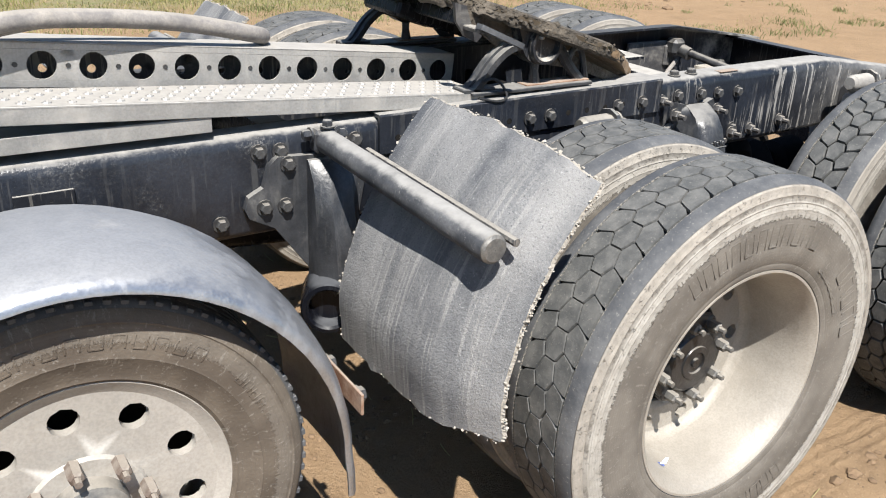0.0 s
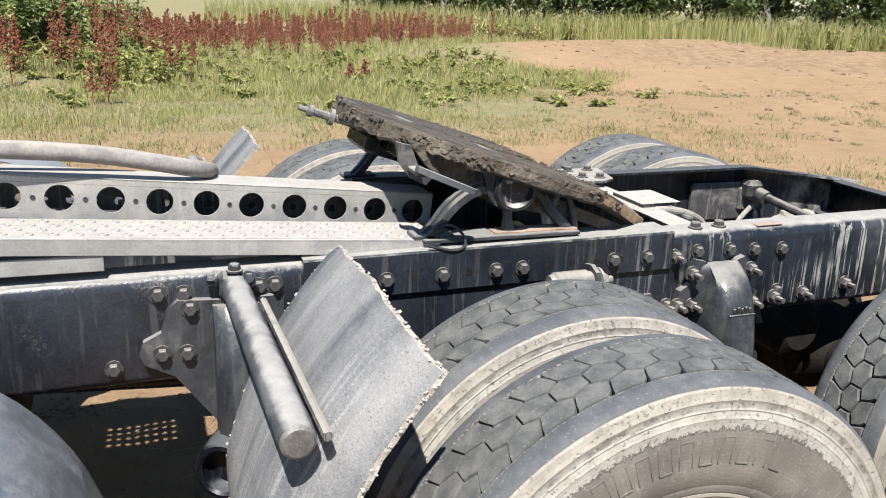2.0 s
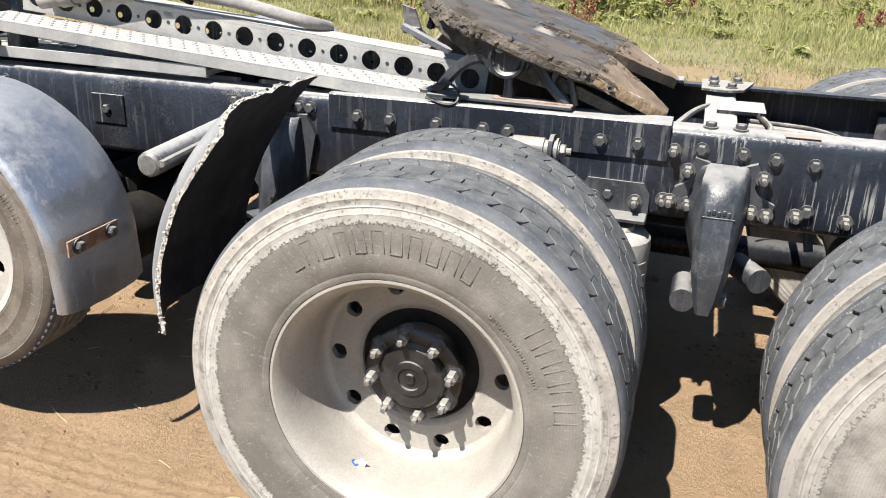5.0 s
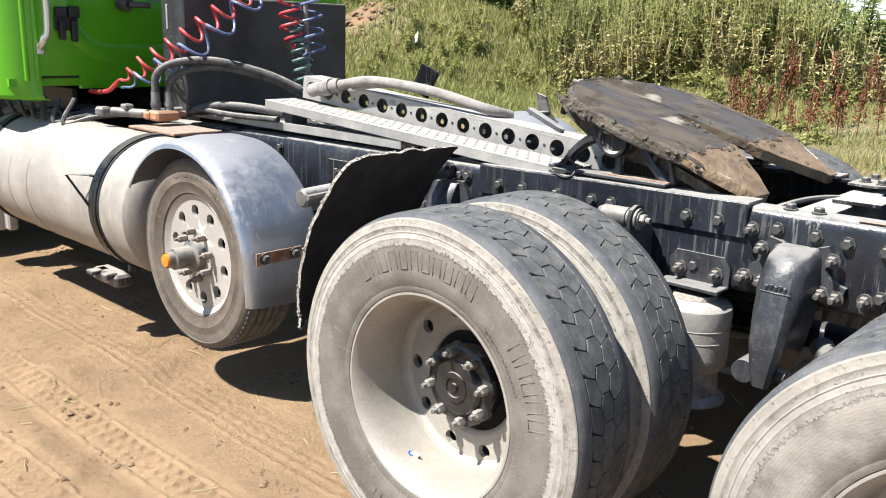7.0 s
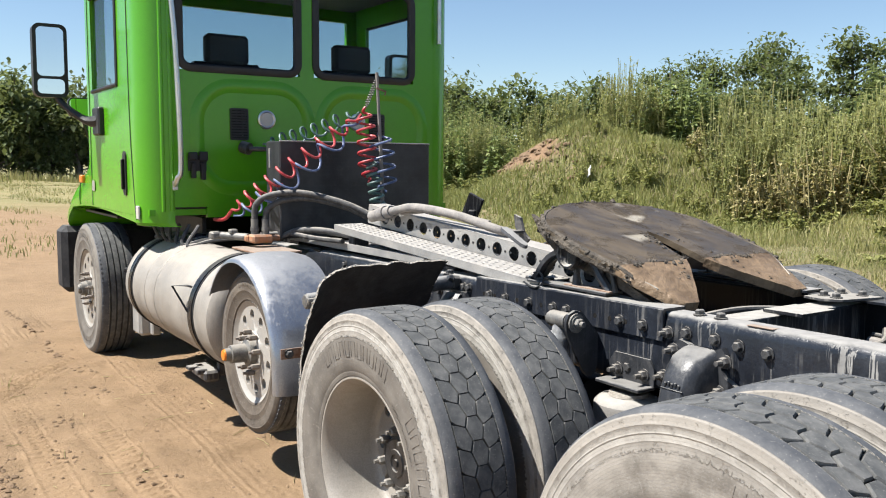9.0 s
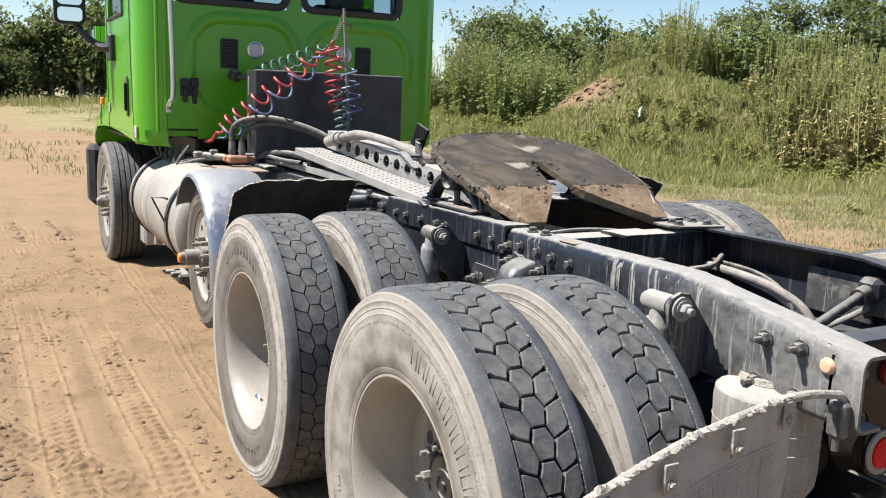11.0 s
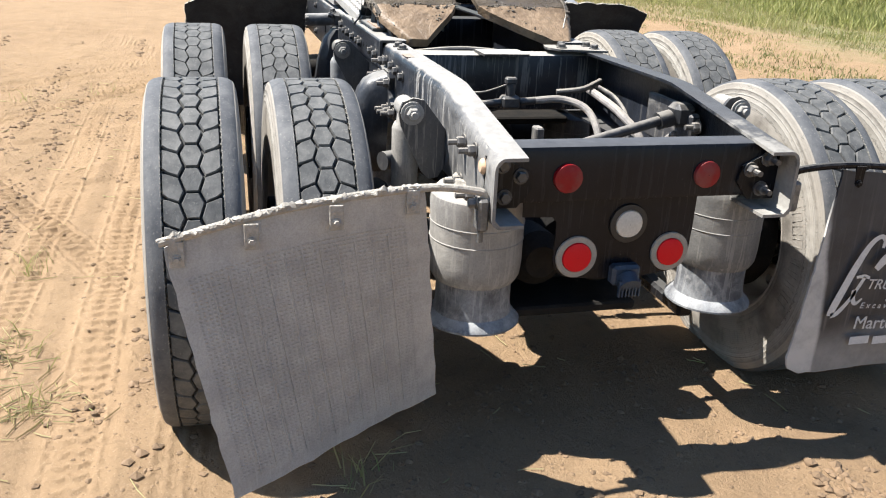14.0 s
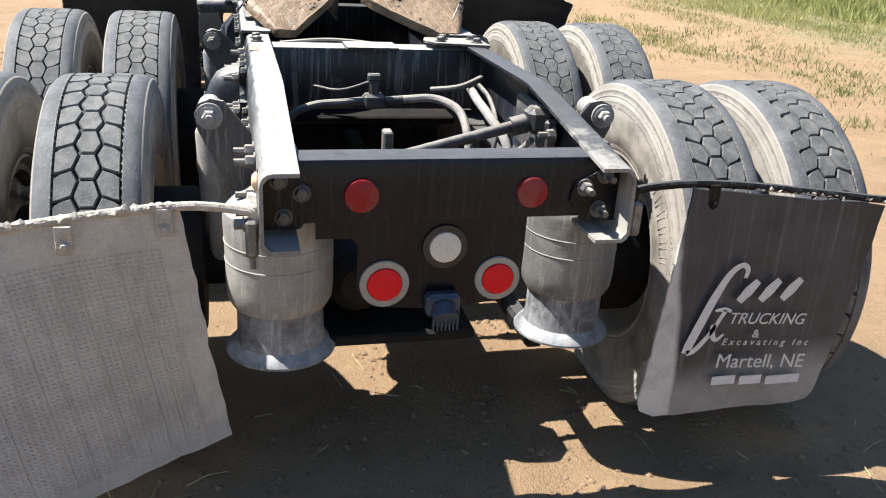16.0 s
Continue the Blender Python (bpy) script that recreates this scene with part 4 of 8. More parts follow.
blades("tall_grass_strip", scatter(46000, 2, 34, 6, 36, lambda x, y: smoothstep(0.72 * x + y, 34.3, 35.3) * smoothstep(0.72 * x + y, 44, 40)), 0.5, 1.15, 0.03, M_GRASS, "tall green grass strip in front of the trees")
sparse = []
for _ in range(900):
    cx, cy = rng.uniform(-9, 12), 4.0 + 10.0 * rng.random() ** 1.1
    if rng.random() < 0.25 + 0.75 * smoothstep(rolling(cx * 1.3, cy * 1.3, 1, 4), -0.3, 0.8):
        w, k = rng.uniform(0.04, 0.20), rng.uniform(0.5, 1.2)
        sparse += [(cx + rng.normal(0, w), cy + rng.normal(0, w), k) for _ in range(int(rng.integers(14, 60)))]
blades("sand_tufts", np.array(sparse), 0.02, 0.09, 0.010, M_TUFT, "low dark green tufts on bare sand", 1.0)
blades("field_edge_grass", scatter(9000, -68, -58, -14, 22, lambda x, y: 0.4 + 0 * x), 0.4, 1.1, 0.05, M_GRASS_DRY, "tall pale grass before the far trees", 0.4)
tufts = []
for _ in range(26):
    cx, cy = rng.uniform(-5, 3.5), rng.choice([rng.uniform(-4.2, -1.9), rng.uniform(2.2, 5)])
    tufts += [(cx + rng.normal(0, 0.06), cy + rng.normal(0, 0.06), 1.0) for _ in range(14)]
for cx, cy in ((1.42, -1.70), (0.98, -1.81), (1.95, -0.75), (0.28, -1.87)):
    tufts += [(cx + rng.normal(0, 0.05), cy + rng.normal(0, 0.05), 1.0) for _ in range(22)]
blades("dry_tufts", np.array(tufts), 0.04, 0.15, 0.0045, M_GRASS_DRY, "small dry grass wisps on the dirt", 1.2)


def leafy(v, f, p, d, size, droop=0.3):
    """One bent leaf at p, along d."""
    d = Vector(d).normalized()
    s = d.cross(Vector((0, 0, 1)))
    s = (s.normalized() if s.length > 1e-3 else Vector((1, 0, 0))) * size * 0.3
    n = len(v)
    q = p + d * size * 0.5
    e = p + d * size - Vector((0, 0, size * droop))
    v += [tuple(p), tuple(q - s), tuple(e), tuple(q + s)]
    f.append((n, n + 1, n + 2, n + 3))


def stalk(v, f, p, q, w):
    n = len(v)
    for c in (p, q):
        v += [(c.x - w, c.y, c.z), (c.x + w, c.y + w, c.z), (c.x + w, c.y - w, c.z)]
    f += [(n, n + 1, n + 4, n + 3), (n + 1, n + 2, n + 5, n + 4), (n + 2, n, n + 3, n + 5)]


def plant(v, f, x, y, h, kind):
    """One tall weed."""
    z = float(lie(x, y))
    p = Vector((x, y, z - 0.05))
    top = p + Vector((rng.normal(0, 0.1) * h, rng.normal(0, 0.1) * h, h))
    if kind == "dock":
        stalk(v, f, p, top, 0.008)
        for k in range(90):
            t = rng.uniform(0.35, 1.0)
            c = p.lerp(top, t) + Vector((rng.normal(0, 0.05), rng.normal(0, 0.05), 0)) * (1.2 - t) * 1.6
            n = len(v)
            s = rng.uniform(0.008, 0.020)
            v += [(c.x - s, c.y, c.z - s), (c.x + s, c.y + s, c.z - s), (c.x + s, c.y - s, c.z), (c.x, c.y, c.z + 1.7 * s)]
            f += [(n, n + 1, n + 3), (n + 1, n + 2, n + 3), (n + 2, n, n + 3)]
    elif kind == "feather":
        for _ in range(34):
            a = rng.uniform(0, math.tau)
            r = rng.uniform(0.05, 0.42) * h * 0.5
            e = p + Vector((math.cos(a) * r, math.sin(a) * r, h * rng.uniform(0.65, 1.05)))
            stalk(v, f, p, e, 0.006)
            for _ in range(16):
                t = rng.uniform(0.2, 1)
                leafy(v, f, p.lerp(e, t), (rng.normal(), rng.normal(), rng.uniform(0.5, 1.6)), rng.uniform(0.05, 0.13))
    else:
        big = kind == "broad"
        for _ in range(4 if big else 3):
            e = top + Vector((rng.normal(0, 0.2), rng.normal(0, 0.2), rng.uniform(-0.4, 0.05) * h))
            stalk(v, f, p, e, 0.011)
            for _ in range(34 if big else 26):
                t = rng.uniform(0.12, 1.0)
                a = rng.uniform(0, math.tau)
                leafy(v, f, p.lerp(e, t), (math.cos(a), math.sin(a), rng.uniform(-0.1, 0.6)), rng.uniform(0.10, 0.26) if big else rng.uniform(0.06, 0.16), rng.uniform(0.1, 0.5))


def weeds(name, kind, material, label, patches):
    """Tall weeds of one kind: patches of centre x, y, spread x, y, number, height."""
    v, f = [], []
    for cx, cy, sx, sy, n, h in patches:
        for _ in range(n):
            px, py = cx + rng.uniform(-sx, sx), cy + rng.uniform(-sy, sy)
            if abs(px + 16.7) < 2.3 and 10.5 < py < 13.9:
                continue
            plant(v, f, px, py, h * rng.uniform(0.65, 1.15), kind)
    return stuff(name, v, f, material, label, "weeds")


weeds("red_dock_weeds", "dock", M_DOCK, "rust red seeding dock weeds in grass", [(-2.5, 15.5, 3.0, 2.2, 50, 1.0), (1.2, 19.5, 3.0, 1.5, 60, 0.9), (2.4, 24.0, 7.0, 2.4, 340, 0.85), (5.8, 21.5, 1.8, 1.0, 16, 0.8), (-1.3, 10.4, 0.1, 0.1, 3, 0.9), (-3.4, 11.5, 1.6, 0.8, 16, 0.9), (-2.4, 13.2, 1.2, 0.8, 10, 0.9), (3.2, 14.0, 0.3, 0.3, 2, 0.5)])
weeds("feathery_weeds", "feather", M_FEATHER, "feathery grey-green tall weeds on the bank", [(-18.5, 16.0, 4.5, 1.0, 60, 2.3), (-9.8, 15.0, 1.6, 1.2, 24, 2.2), (-27.0, 15.5, 6.0, 1.6, 70, 2.4), (-7.0, 15.4, 3.0, 0.9, 60, 1.9), (-37.0, 16.5, 5.0, 1.4, 60, 2.8)])
weeds("broadleaf_weeds", "broad", M_WEED_DARK, "tall broad-leaved weeds on the bank", [(-14.3, 16.6, 1.3, 0.8, 34, 2.6), (-22.5, 14.8, 3.0, 1.2, 60, 2.3), (-8.5, 18.0, 4.0, 1.5, 44, 1.6), (-30.0, 17.0, 6.0, 1.6, 60, 2.6), (-3.5, 17.0, 3.0, 1.6, 26, 1.7)])
weeds("low_weeds", "leafy", M_WEED, "low green leafy weeds among grass", [(-18, 12.5, 6, 1.5, 70, 0.7), (-9, 14.0, 4, 1.5, 50, 0.6), (1, 12.5, 7, 2.8, 90, 0.22), (2, 16.5, 6, 3.0, 70, 0.4), (4.5, 12.0, 0.9, 0.8, 10, 0.3), (-3, 14, 3, 2, 60, 0.6), (14, 26.5, 9, 1.0, 70, 0.9), (23, 20, 3, 3, 50, 0.9)])
weeds("dry_stalk_weeds", "leafy", M_DRY_STALK, "tan dry weed stalks below the bank", [(-9.0, 14.0, 1.1, 0.5, 46, 1.5), (-6.6, 14.6, 1.9, 0.8, 36, 1.5), (-4.6, 14.4, 1.8, 1.0, 26, 1.4), (-11.5, 16.0, 1.5, 1.0, 14, 1.2), (11.5, 25.5, 3, 1.0, 20, 0.9)])


# a crumpled white scrap in the grass of the bank
s = Shape()
r3 = np.random.default_rng(3)
rows = [[Vector((-13.9 + 0.05 * i, 12.75 - 0.03 * i + 0.05 * r3.random(), float(lie(-13.9, 12.75)) + 0.14 + 0.055 * j + 0.02 * i + 0.03 * r3.random())) for i in range(6)] for j in range(5)]
s.loft([row + [p + Vector((0.0, 0.006, 0.0)) for p in row[::-1]] for row in rows])
scrap = s.mesh("plastic_scrap")
scrap.materials.append(M_WHITE_PLATE)
tagged(new("plastic_scrap", scrap), "crumpled white plastic scrap caught in the grass", "litter")


# ---- trees ----
def tree_parts(seed, h, spread, low):
    """Trunk and limbs, and a crown of leaf clumps with gaps."""
    r = np.random.default_rng(seed)
    wood = Shape()
    tips = []
    top = Vector((r.normal(0, 0.3), r.normal(0, 0.3), h * 0.86))
    wood.sweep([Vector((0, 0, -0.3)), Vector((0.05, 0, h * 0.3)), top * 0.65, top], [0.22, 0.17, 0.09, 0.02], 8)
    for _ in range(26):
        t = r.uniform(low, 0.95)
        a = r.uniform(0, math.tau)
        s = Vector((0, 0, 0)).lerp(top, t)
        ln = spread * (1.1 - 0.65 * t) * r.uniform(0.55, 1.1)
        e = s + Vector((math.cos(a) * ln, math.sin(a) * ln, ln * r.uniform(0.25, 0.8)))
        wood.sweep([s, s.lerp(e, 0.5) + Vector((0, 0, -0.08 * ln)), e], [0.06, 0.035, 0.012], 5)
        tips += [e, s.lerp(e, 0.7), s.lerp(e, 0.45)]
    tips.append(top)
    v, f = [], []
    for tip in tips:
        n = int(r.integers(32, 60))
        size = r.uniform(0.45, 0.95) * spread * 0.30
        for _ in range(n):
            d = Vector(r.normal(0, 1, 3)) * size * 0.62
            d.z *= 0.75
            leafy(v, f, tip + d, r.normal(0, 1, 3), r.uniform(0.19, 0.40), 0.2)
    return wood, (v, f)


def tree_kind(seed, h, spread, low, name, label):
    root = tagged(new(name), label, "tree", "trees around the yard")
    wood, (v, f) = tree_parts(seed, h, spread, low)
    part("trunk", wood, M_BARK, root)
    me = bpy.data.meshes.new("crown")
    me.from_pydata(v, [], f)
    me.materials.append(M_LEAF_TREE)
    part("crown", me, None, root)
    return root


def plant_trees(kinds, spots):
    first = set()
    for k, x, y, s, a in spots:
        ob = kinds[k]
        if k in first:
            ob = copy_thing(ob, pose(0, 0, 0))
        first.add(k)
        ob.scale = (s, s, s)
        ob.location = (x, y, float(lie(x, y)) - 0.1)
        ob.rotation_euler = (0, 0, a)


kinds = [
    tree_kind(11, 8.5, 3.0, 0.22, "cottonwood_tree", "tall green cottonwood with open leafy crown"),
    tree_kind(12, 7.0, 3.2, 0.10, "roundish_tree", "green bushy tree with low crown"),
    tree_kind(13, 4.5, 2.8, 0.03, "scrub_tree", "dense dark green scrub tree down to the ground"),
]
SPOTS = [(0, -34.2, 38.2, 0.98, 0), (0, -31.9, 40.2, 0.93, 2), (0, -30.0, 41.8, 1.02, 4), (1, -26.3, 38.6, 0.95, 1), (0, -23.0, 40.0, 0.9, 3), (1, -20.0, 40.5, 0.9, 5), (1, -16.5, 38.0, 0.8, 2), (1, -28.0, 37.0, 0.7, 2.5), (1, -22.0, 37.0, 0.75, 0.6)]
SPOTS += [(1, -74.6, 43.4, 1.5, 1), (1, -72.0, 47.0, 1.45, 2), (1, -66, 42, 1.5, 3), (1, -61, 41.5, 1.35, 3), (2, -55.0, 41.0, 1.75, 4), (2, -49, 40, 1.6, 1), (2, -43, 39, 1.5, 2)]
SPOTS += [(k % 2 + 1, -72 + rng.uniform(-2, 3), y, (0.95, 1.6)[k % 2] * rng.uniform(0.85, 1.1), rng.uniform(0, 6)) for k, y in enumerate(np.arange(-14, 20, 1.7))]
SPOTS += [(2, -69.5 + rng.uniform(-1, 1), y, rng.uniform(0.75, 1.05), rng.uniform(0, 6)) for y in np.arange(-14, 21, 1.9)]
SPOTS += [(k % 3, 9 + 1.55 * k + rng.uniform(-1, 1), 38.5 - 1.0 * k + rng.uniform(-1, 1), rng.uniform(0.85, 1.1), rng.uniform(0, 6)) for k in range(16)]
SPOTS += [(2, 10 + 1.9 * k, 34.5 - 1.15 * k, rng.uniform(0.55, 0.8), rng.uniform(0, 6)) for k in range(11)]
plant_trees(kinds, SPOTS)


# ---- the truck ----
truck = tagged(new("semi_truck"), "lime green day cab semi tractor with bare dusty chassis on dirt", "truck")
TIRE_R, AXLE_Z, AXLE_1, AXLE_2 = 0.523, 0.478, 0.0, 1.343
LIE = pose(0, 0, -0.008, 0, -0.69, 0)      # the frame stands a little higher behind
TAIL, TAIL_LEFT, TAIL_RIGHT = pose(-0.010, 0, -0.015), pose(-0.012, 0.006, -0.024), pose(-0.014, 0, -0.006)
FRONT = pose(-0.055, 0, 0.040)


def lump(s, p, size, r):
    """An irregular crumb of mud at p."""
    a = r.uniform(0, math.tau)
    sq = r.uniform(0.5, 1.0)
    c, d = math.cos(a), math.sin(a)
    s.add([(p[0] + k * (x * c - y * d), p[1] + k * (x * d + y * c), p[2] + k * sq * z) for (x, y, z), k in ((q, size * r.uniform(0.65, 1.2)) for q in ICO_V)], ICO_F)


# chassis rails: C sections that taper at the tail
def rail_shape(side):
    s = Shape()
    t, w = 0.009, 0.086

    def section(x, z0, z1):
        prof = [(0, z1 - 0.034), (0.003, z1 - 0.020), (0.009, z1 - 0.009), (0.019, z1 - 0.002), (0.030, z1), (w, z1), (w, z1 - t), (0.022, z1 - t), (t, z1 - 0.024),
                (t, z0 + 0.024), (0.022, z0 + t), (w, z0 + t), (w, z0), (0.018, z0), (0.006, z0 + 0.008), (0, z0 + 0.022)]
        return [(x, side * (0.43 - y), z) for y, z in prof]

    return s.loft([section(-5.6, 0.735, 1.0), section(-2.0, 0.735, 1.0), section(0.0, 0.735, 1.0), section(1.36, 0.735, 1.0), section(1.42, 0.738, 0.998), section(1.99, 0.729, 0.912)])


rails = {}
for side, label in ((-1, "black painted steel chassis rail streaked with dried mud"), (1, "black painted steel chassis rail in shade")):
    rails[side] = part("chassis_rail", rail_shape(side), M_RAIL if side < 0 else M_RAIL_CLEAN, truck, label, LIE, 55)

# angles on the rails that carry the coupling
for side in (-1, 1):
    s = Shape()
    prof = [(0.442, 0.905), (0.442, 1.006), (0.438, 1.011), (0.335, 1.011), (0.335, 1.0025), (0.4315, 1.0025), (0.4315, 0.905)]
    s.loft([[(x, side * y, z) for y, z in prof] for x in (-0.515, 0.515)])
    angle = part("mounting_angle", s, M_RAIL, truck, "dusty black mounting angle with bolt holes", LIE)
    dots = Shape()
    for k in range(13):
        x = -0.46 + k * 0.0735
        dots.cyl((x, side * 0.4405, 0.945), (x, side * 0.4425, 0.945), 0.009, n=12)
    tagged(part("bolt_hole", dots, M_DRUM, angle), kind="stuff")

# bolts along the rails: one mesh, shared
head = Shape().bolt((0, 0, 0), (0, -1, 0), 0.0155, 0.015).mesh("bolt")
stud = Shape().bolt((0, 0, 0), (0, -1, 0), 0.016, 0.020).cyl((0, -0.02, 0), (0, -0.048, 0), 0.0085, n=8).mesh("bolt")
for me, mt in ((head, M_BOLT_DARK), (stud, M_BOLT_MID)):
    fix_normals(me)
    me.materials.append(mt)


def rail_bolts(me, spots, y, parent, side=-1):
    for x, z in spots:
        part("bolt", me, None, parent, m=pose(x, side * y, z, 0, 0, 0 if side < 0 else 180))


LEFT = rails[-1]
rail_bolts(head, [(-0.846, 0.955), (-0.79, 0.952), (-0.952, 0.785), (-0.62, 0.955), (-0.583, 0.955), (-1.34, 0.885), (-1.75, 0.95), (-1.75, 0.79), (0.604, 0.945), (0.714, 0.942), (0.80, 0.935), (0.90, 0.93), (-0.10, 0.79), (0.36, 0.79), (0.90, 0.80)], 0.4305, LEFT)
rail_bolts(head, [(-0.419, 0.945), (-0.312, 0.945), (-0.165, 0.945), (-0.02, 0.945), (0.055, 0.945), (0.325, 0.945), (0.43, 0.945)], 0.4425, LEFT)
rail_bolts(stud, [(0.53, 0.935), (0.516, 0.79), (1.16, 0.80), (1.72, 0.89), (1.824, 0.892), (1.70, 0.775), (1.82, 0.77), (1.0, 0.785)], 0.4305, LEFT)
rail_bolts(head, [(x, 0.945) for x in (-0.42, -0.31, 0.33, 0.43, 0.6, 0.72)] + [(1.75, 0.9), (1.83, 0.82)], 0.4425, rails[1], 1)
part("side_marker", Shape().lathe([(0.0, -0.012), (0.014, -0.010), (0.020, -0.004), (0.021, 0.0)], 20), M_AMBER_DUSTY, LEFT, "dusty amber side marker lens", m=pose(1.90, -0.431, 0.870))
patch_s = Shape().box((-1.335, -0.434, 0.885), (0.125, 0.006, 0.10), 0.002)
part("cover_plate", patch_s, M_FRAME, LEFT)
part("rust_patch", Shape().box((0.86, -0.405, 1.0008), (0.09, 0.03, 0.0012), 0.0004), M_RUSTY, LEFT, "rust where paint is chipped")


# cross members
def channel_across(x, z0, z1, depth, face, ymax=0.42):
    """A channel from rail to rail, open away from face (+1: its web faces the rear)."""
    t = 0.008
    prof = [(0, z0 + 0.015), (0.004, z0 + 0.004), (0.015, z0), (depth, z0), (depth, z0 + t), (t, z0 + t + 0.006), (t, z1 - t - 0.006), (depth, z1 - t), (depth, z1), (0.015, z1), (0.004, z1 - 0.004), (0, z1 - 0.015)]
    return Shape().loft([[(x - face * u, y, z) for u, z in prof] for y in (-ymax, ymax)])


end_beam = part("rear_cross_member", channel_across(1.905, 0.795, 0.950, 0.075, 1), M_PANEL, truck, "black rear cross member with two red lamps", TAIL)
mid_beam = part("cross_member", channel_across(0.70, 0.765, 0.985, 0.10, 1), M_FRAME, truck, "black cross member with a dusty top edge", LIE)
part("cross_member", channel_across(-0.72, 0.765, 0.97, 0.09, 1), M_BLACK, truck)
part("cross_member", channel_across(-2.1, 0.765, 0.97, 0.09, 1), M_BLACK, truck)
for side in (-1, 1):
    g = Shape().prism([(0.58, side * 0.425), (0.76, side * 0.425), (0.72, side * 0.235), (0.66, side * 0.20), (0.58, side * 0.22)], 0.008, pose(0, 0, 1.0015))
    if side > 0:
        gp = part("gusset", g, M_FRAME_DUSTY, truck, "dusty gusset plate with bolts", LIE)
    for x, y in ((0.62, 0.39), (0.70, 0.39), (0.62, 0.28), (0.68, 0.26))[: 4 if side > 0 else 2]:
        part("bolt", head, None, gp if side > 0 else LEFT, m=pose(x, side * y, 1.009 if side > 0 else 1.0005, -90))
    h = Shape().prism([(0.43, 0.79), (0.43, 0.93), (0.40, 0.93), (0.31, 0.885), (0.30, 0.84), (0.34, 0.79)], 0.008, Matrix(((0, 0, 1, 1.906), (side, 0, 0, 0), (0, 1, 0, 0), (0, 0, 0, 1))))
    hp = part("corner_plate", h, M_BLACK, truck, "", TAIL)
    for y, z in ((0.385, 0.905), (0.335, 0.875), (0.375, 0.82)):
        part("bolt", stud if side > 0 else head, None, hp, m=pose(1.914, side * y, z, 0, 0, 90))
t_plate = Shape().prism([(0.655, -0.09), (0.80, -0.09), (0.80, 0.09), (0.655, 0.09)], 0.010, pose(-0.02, 0, 0.987))
part("latch_plate", t_plate, M_FRAME, mid_beam)


# ---- wheels ----
def tyre_drive(worn):
    """A drive tyre: carcass, two shoulder ribs with notched grooves, and rows of hexagonal blocks."""
    s = Shape()
    R = TIRE_R
    base = R - 0.013
    side = [(0.300, 0.104), (0.307, 0.118), (0.318, 0.124), (0.322, 0.123), (0.332, 0.130), (0.362, 0.137), (0.366, 0.1355), (0.395, 0.139), (0.420, 0.1385), (0.424, 0.137), (0.445, 0.1345), (0.449, 0.1362), (0.452, 0.1342), (0.461, 0.132), (0.464, 0.1340), (0.467, 0.1312), (0.477, 0.129), (0.480, 0.1308), (0.483, 0.1275), (0.491, 0.1245), (0.4975, 0.1218), (0.5035, 0.1140), (0.5085, 0.1045)]
    side = [(0.300 + (r - 0.300) * (R - 0.300) / 0.212, y if y < 0.118 else 0.118 + (y - 0.118) * 0.62) for r, y in side]
    rib = [(R - 0.002, 0.0985), (R, 0.089), (R + 0.0005, 0.0765), (base, 0.0745)]
    half = side + rib
    prof = [(r, -y) for r, y in half] + [(base, 0.0)] + [(r, y) for r, y in half[::-1]] + [(0.285, 0.09), (0.285, -0.09)]
    s.lathe(prof, 120, closed=True)
    count = 47
    pitch = math.tau / count
    for col in (-1, 0, 1):
        off = 0.0 if col == 0 else 0.5
        for k in range(count):
            th = (k + off) * pitch
            ww, flat = 0.0240, 0.0165
            if col == 0:
                out = [(-ww * 1.28, 0), (-flat, 0.5), (flat, 0.5), (ww * 1.28, 0), (flat, -0.5), (-flat, -0.5)]
                out = [(y, v) for y, v in out]
            else:
                out = [(col * (0.0735 if y > 0.5 else 0.0475 + y), v) for y, v in ((-0.0305, 0), (-0.0165, 0.5), (0.012, 0.5), (1, 0.47), (1, 0.1), (1, -0.41), (0.012, -0.5), (-0.0165, -0.5))]
            cy = sum(y for y, _ in out) / len(out)
            for_ring = []
            for rr, gap in ((base - 0.001, 0.935), (R - 0.003, 0.955), (R + 0.0012, 0.915)) if worn else ((base - 0.001, 0.905), (R - 0.004, 0.925), (R + 0.0012, 0.845)):
                ring = []
                for y, v in out:
                    yy = cy + (y - cy) * (gap - 0.02)
                    a = th + v * pitch * (gap + 0.02) - 0.42 * pitch * (1 - min(1.0, abs(yy) / 0.0735))
                    ring.append((rr * math.cos(a), yy, rr * math.sin(a)))
                for_ring.append(ring)
            if col > 0:
                for_ring = [q[::-1] for q in for_ring]
            s.loft(for_ring, True, False)
            n = len(s.v)
            m = len(out)
            s.f.append(tuple(range(n - m, n)))
    # notches along the shoulder grooves
    for sd in (-1, 1):
        for k in range(150):
            a = k * math.tau / 150
            s.box((R - 0.007, sd * 0.0755, 0), (0.010, 0.004, 0.007), 0.001, Matrix.Rotation(-a, 4, "Y"))
    return s


def letter_bars(s, r, y, a0, a1, n, tall, thick=0.0012):
    """Raised bars for moulded writing, round the side of a tyre."""
    for k in range(n):
        a = radians(a0 + (a1 - a0) * (k + 0.5) / n)
        wide = abs(radians(a1 - a0)) / n * r * 0.62
        m = Matrix.Rotation(-a, 4, "Y") @ Matrix.Translation((r, y, 0))
        for dz, dx, w, h in ((-wide / 2, 0, 0.003, tall), (wide / 2, 0, 0.003, tall), (0, tall / 2 * (1 if k % 2 else -1), wide, 0.003)):
            s.box((dx, 0, dz), (h, thick, w), 0.0005, m)


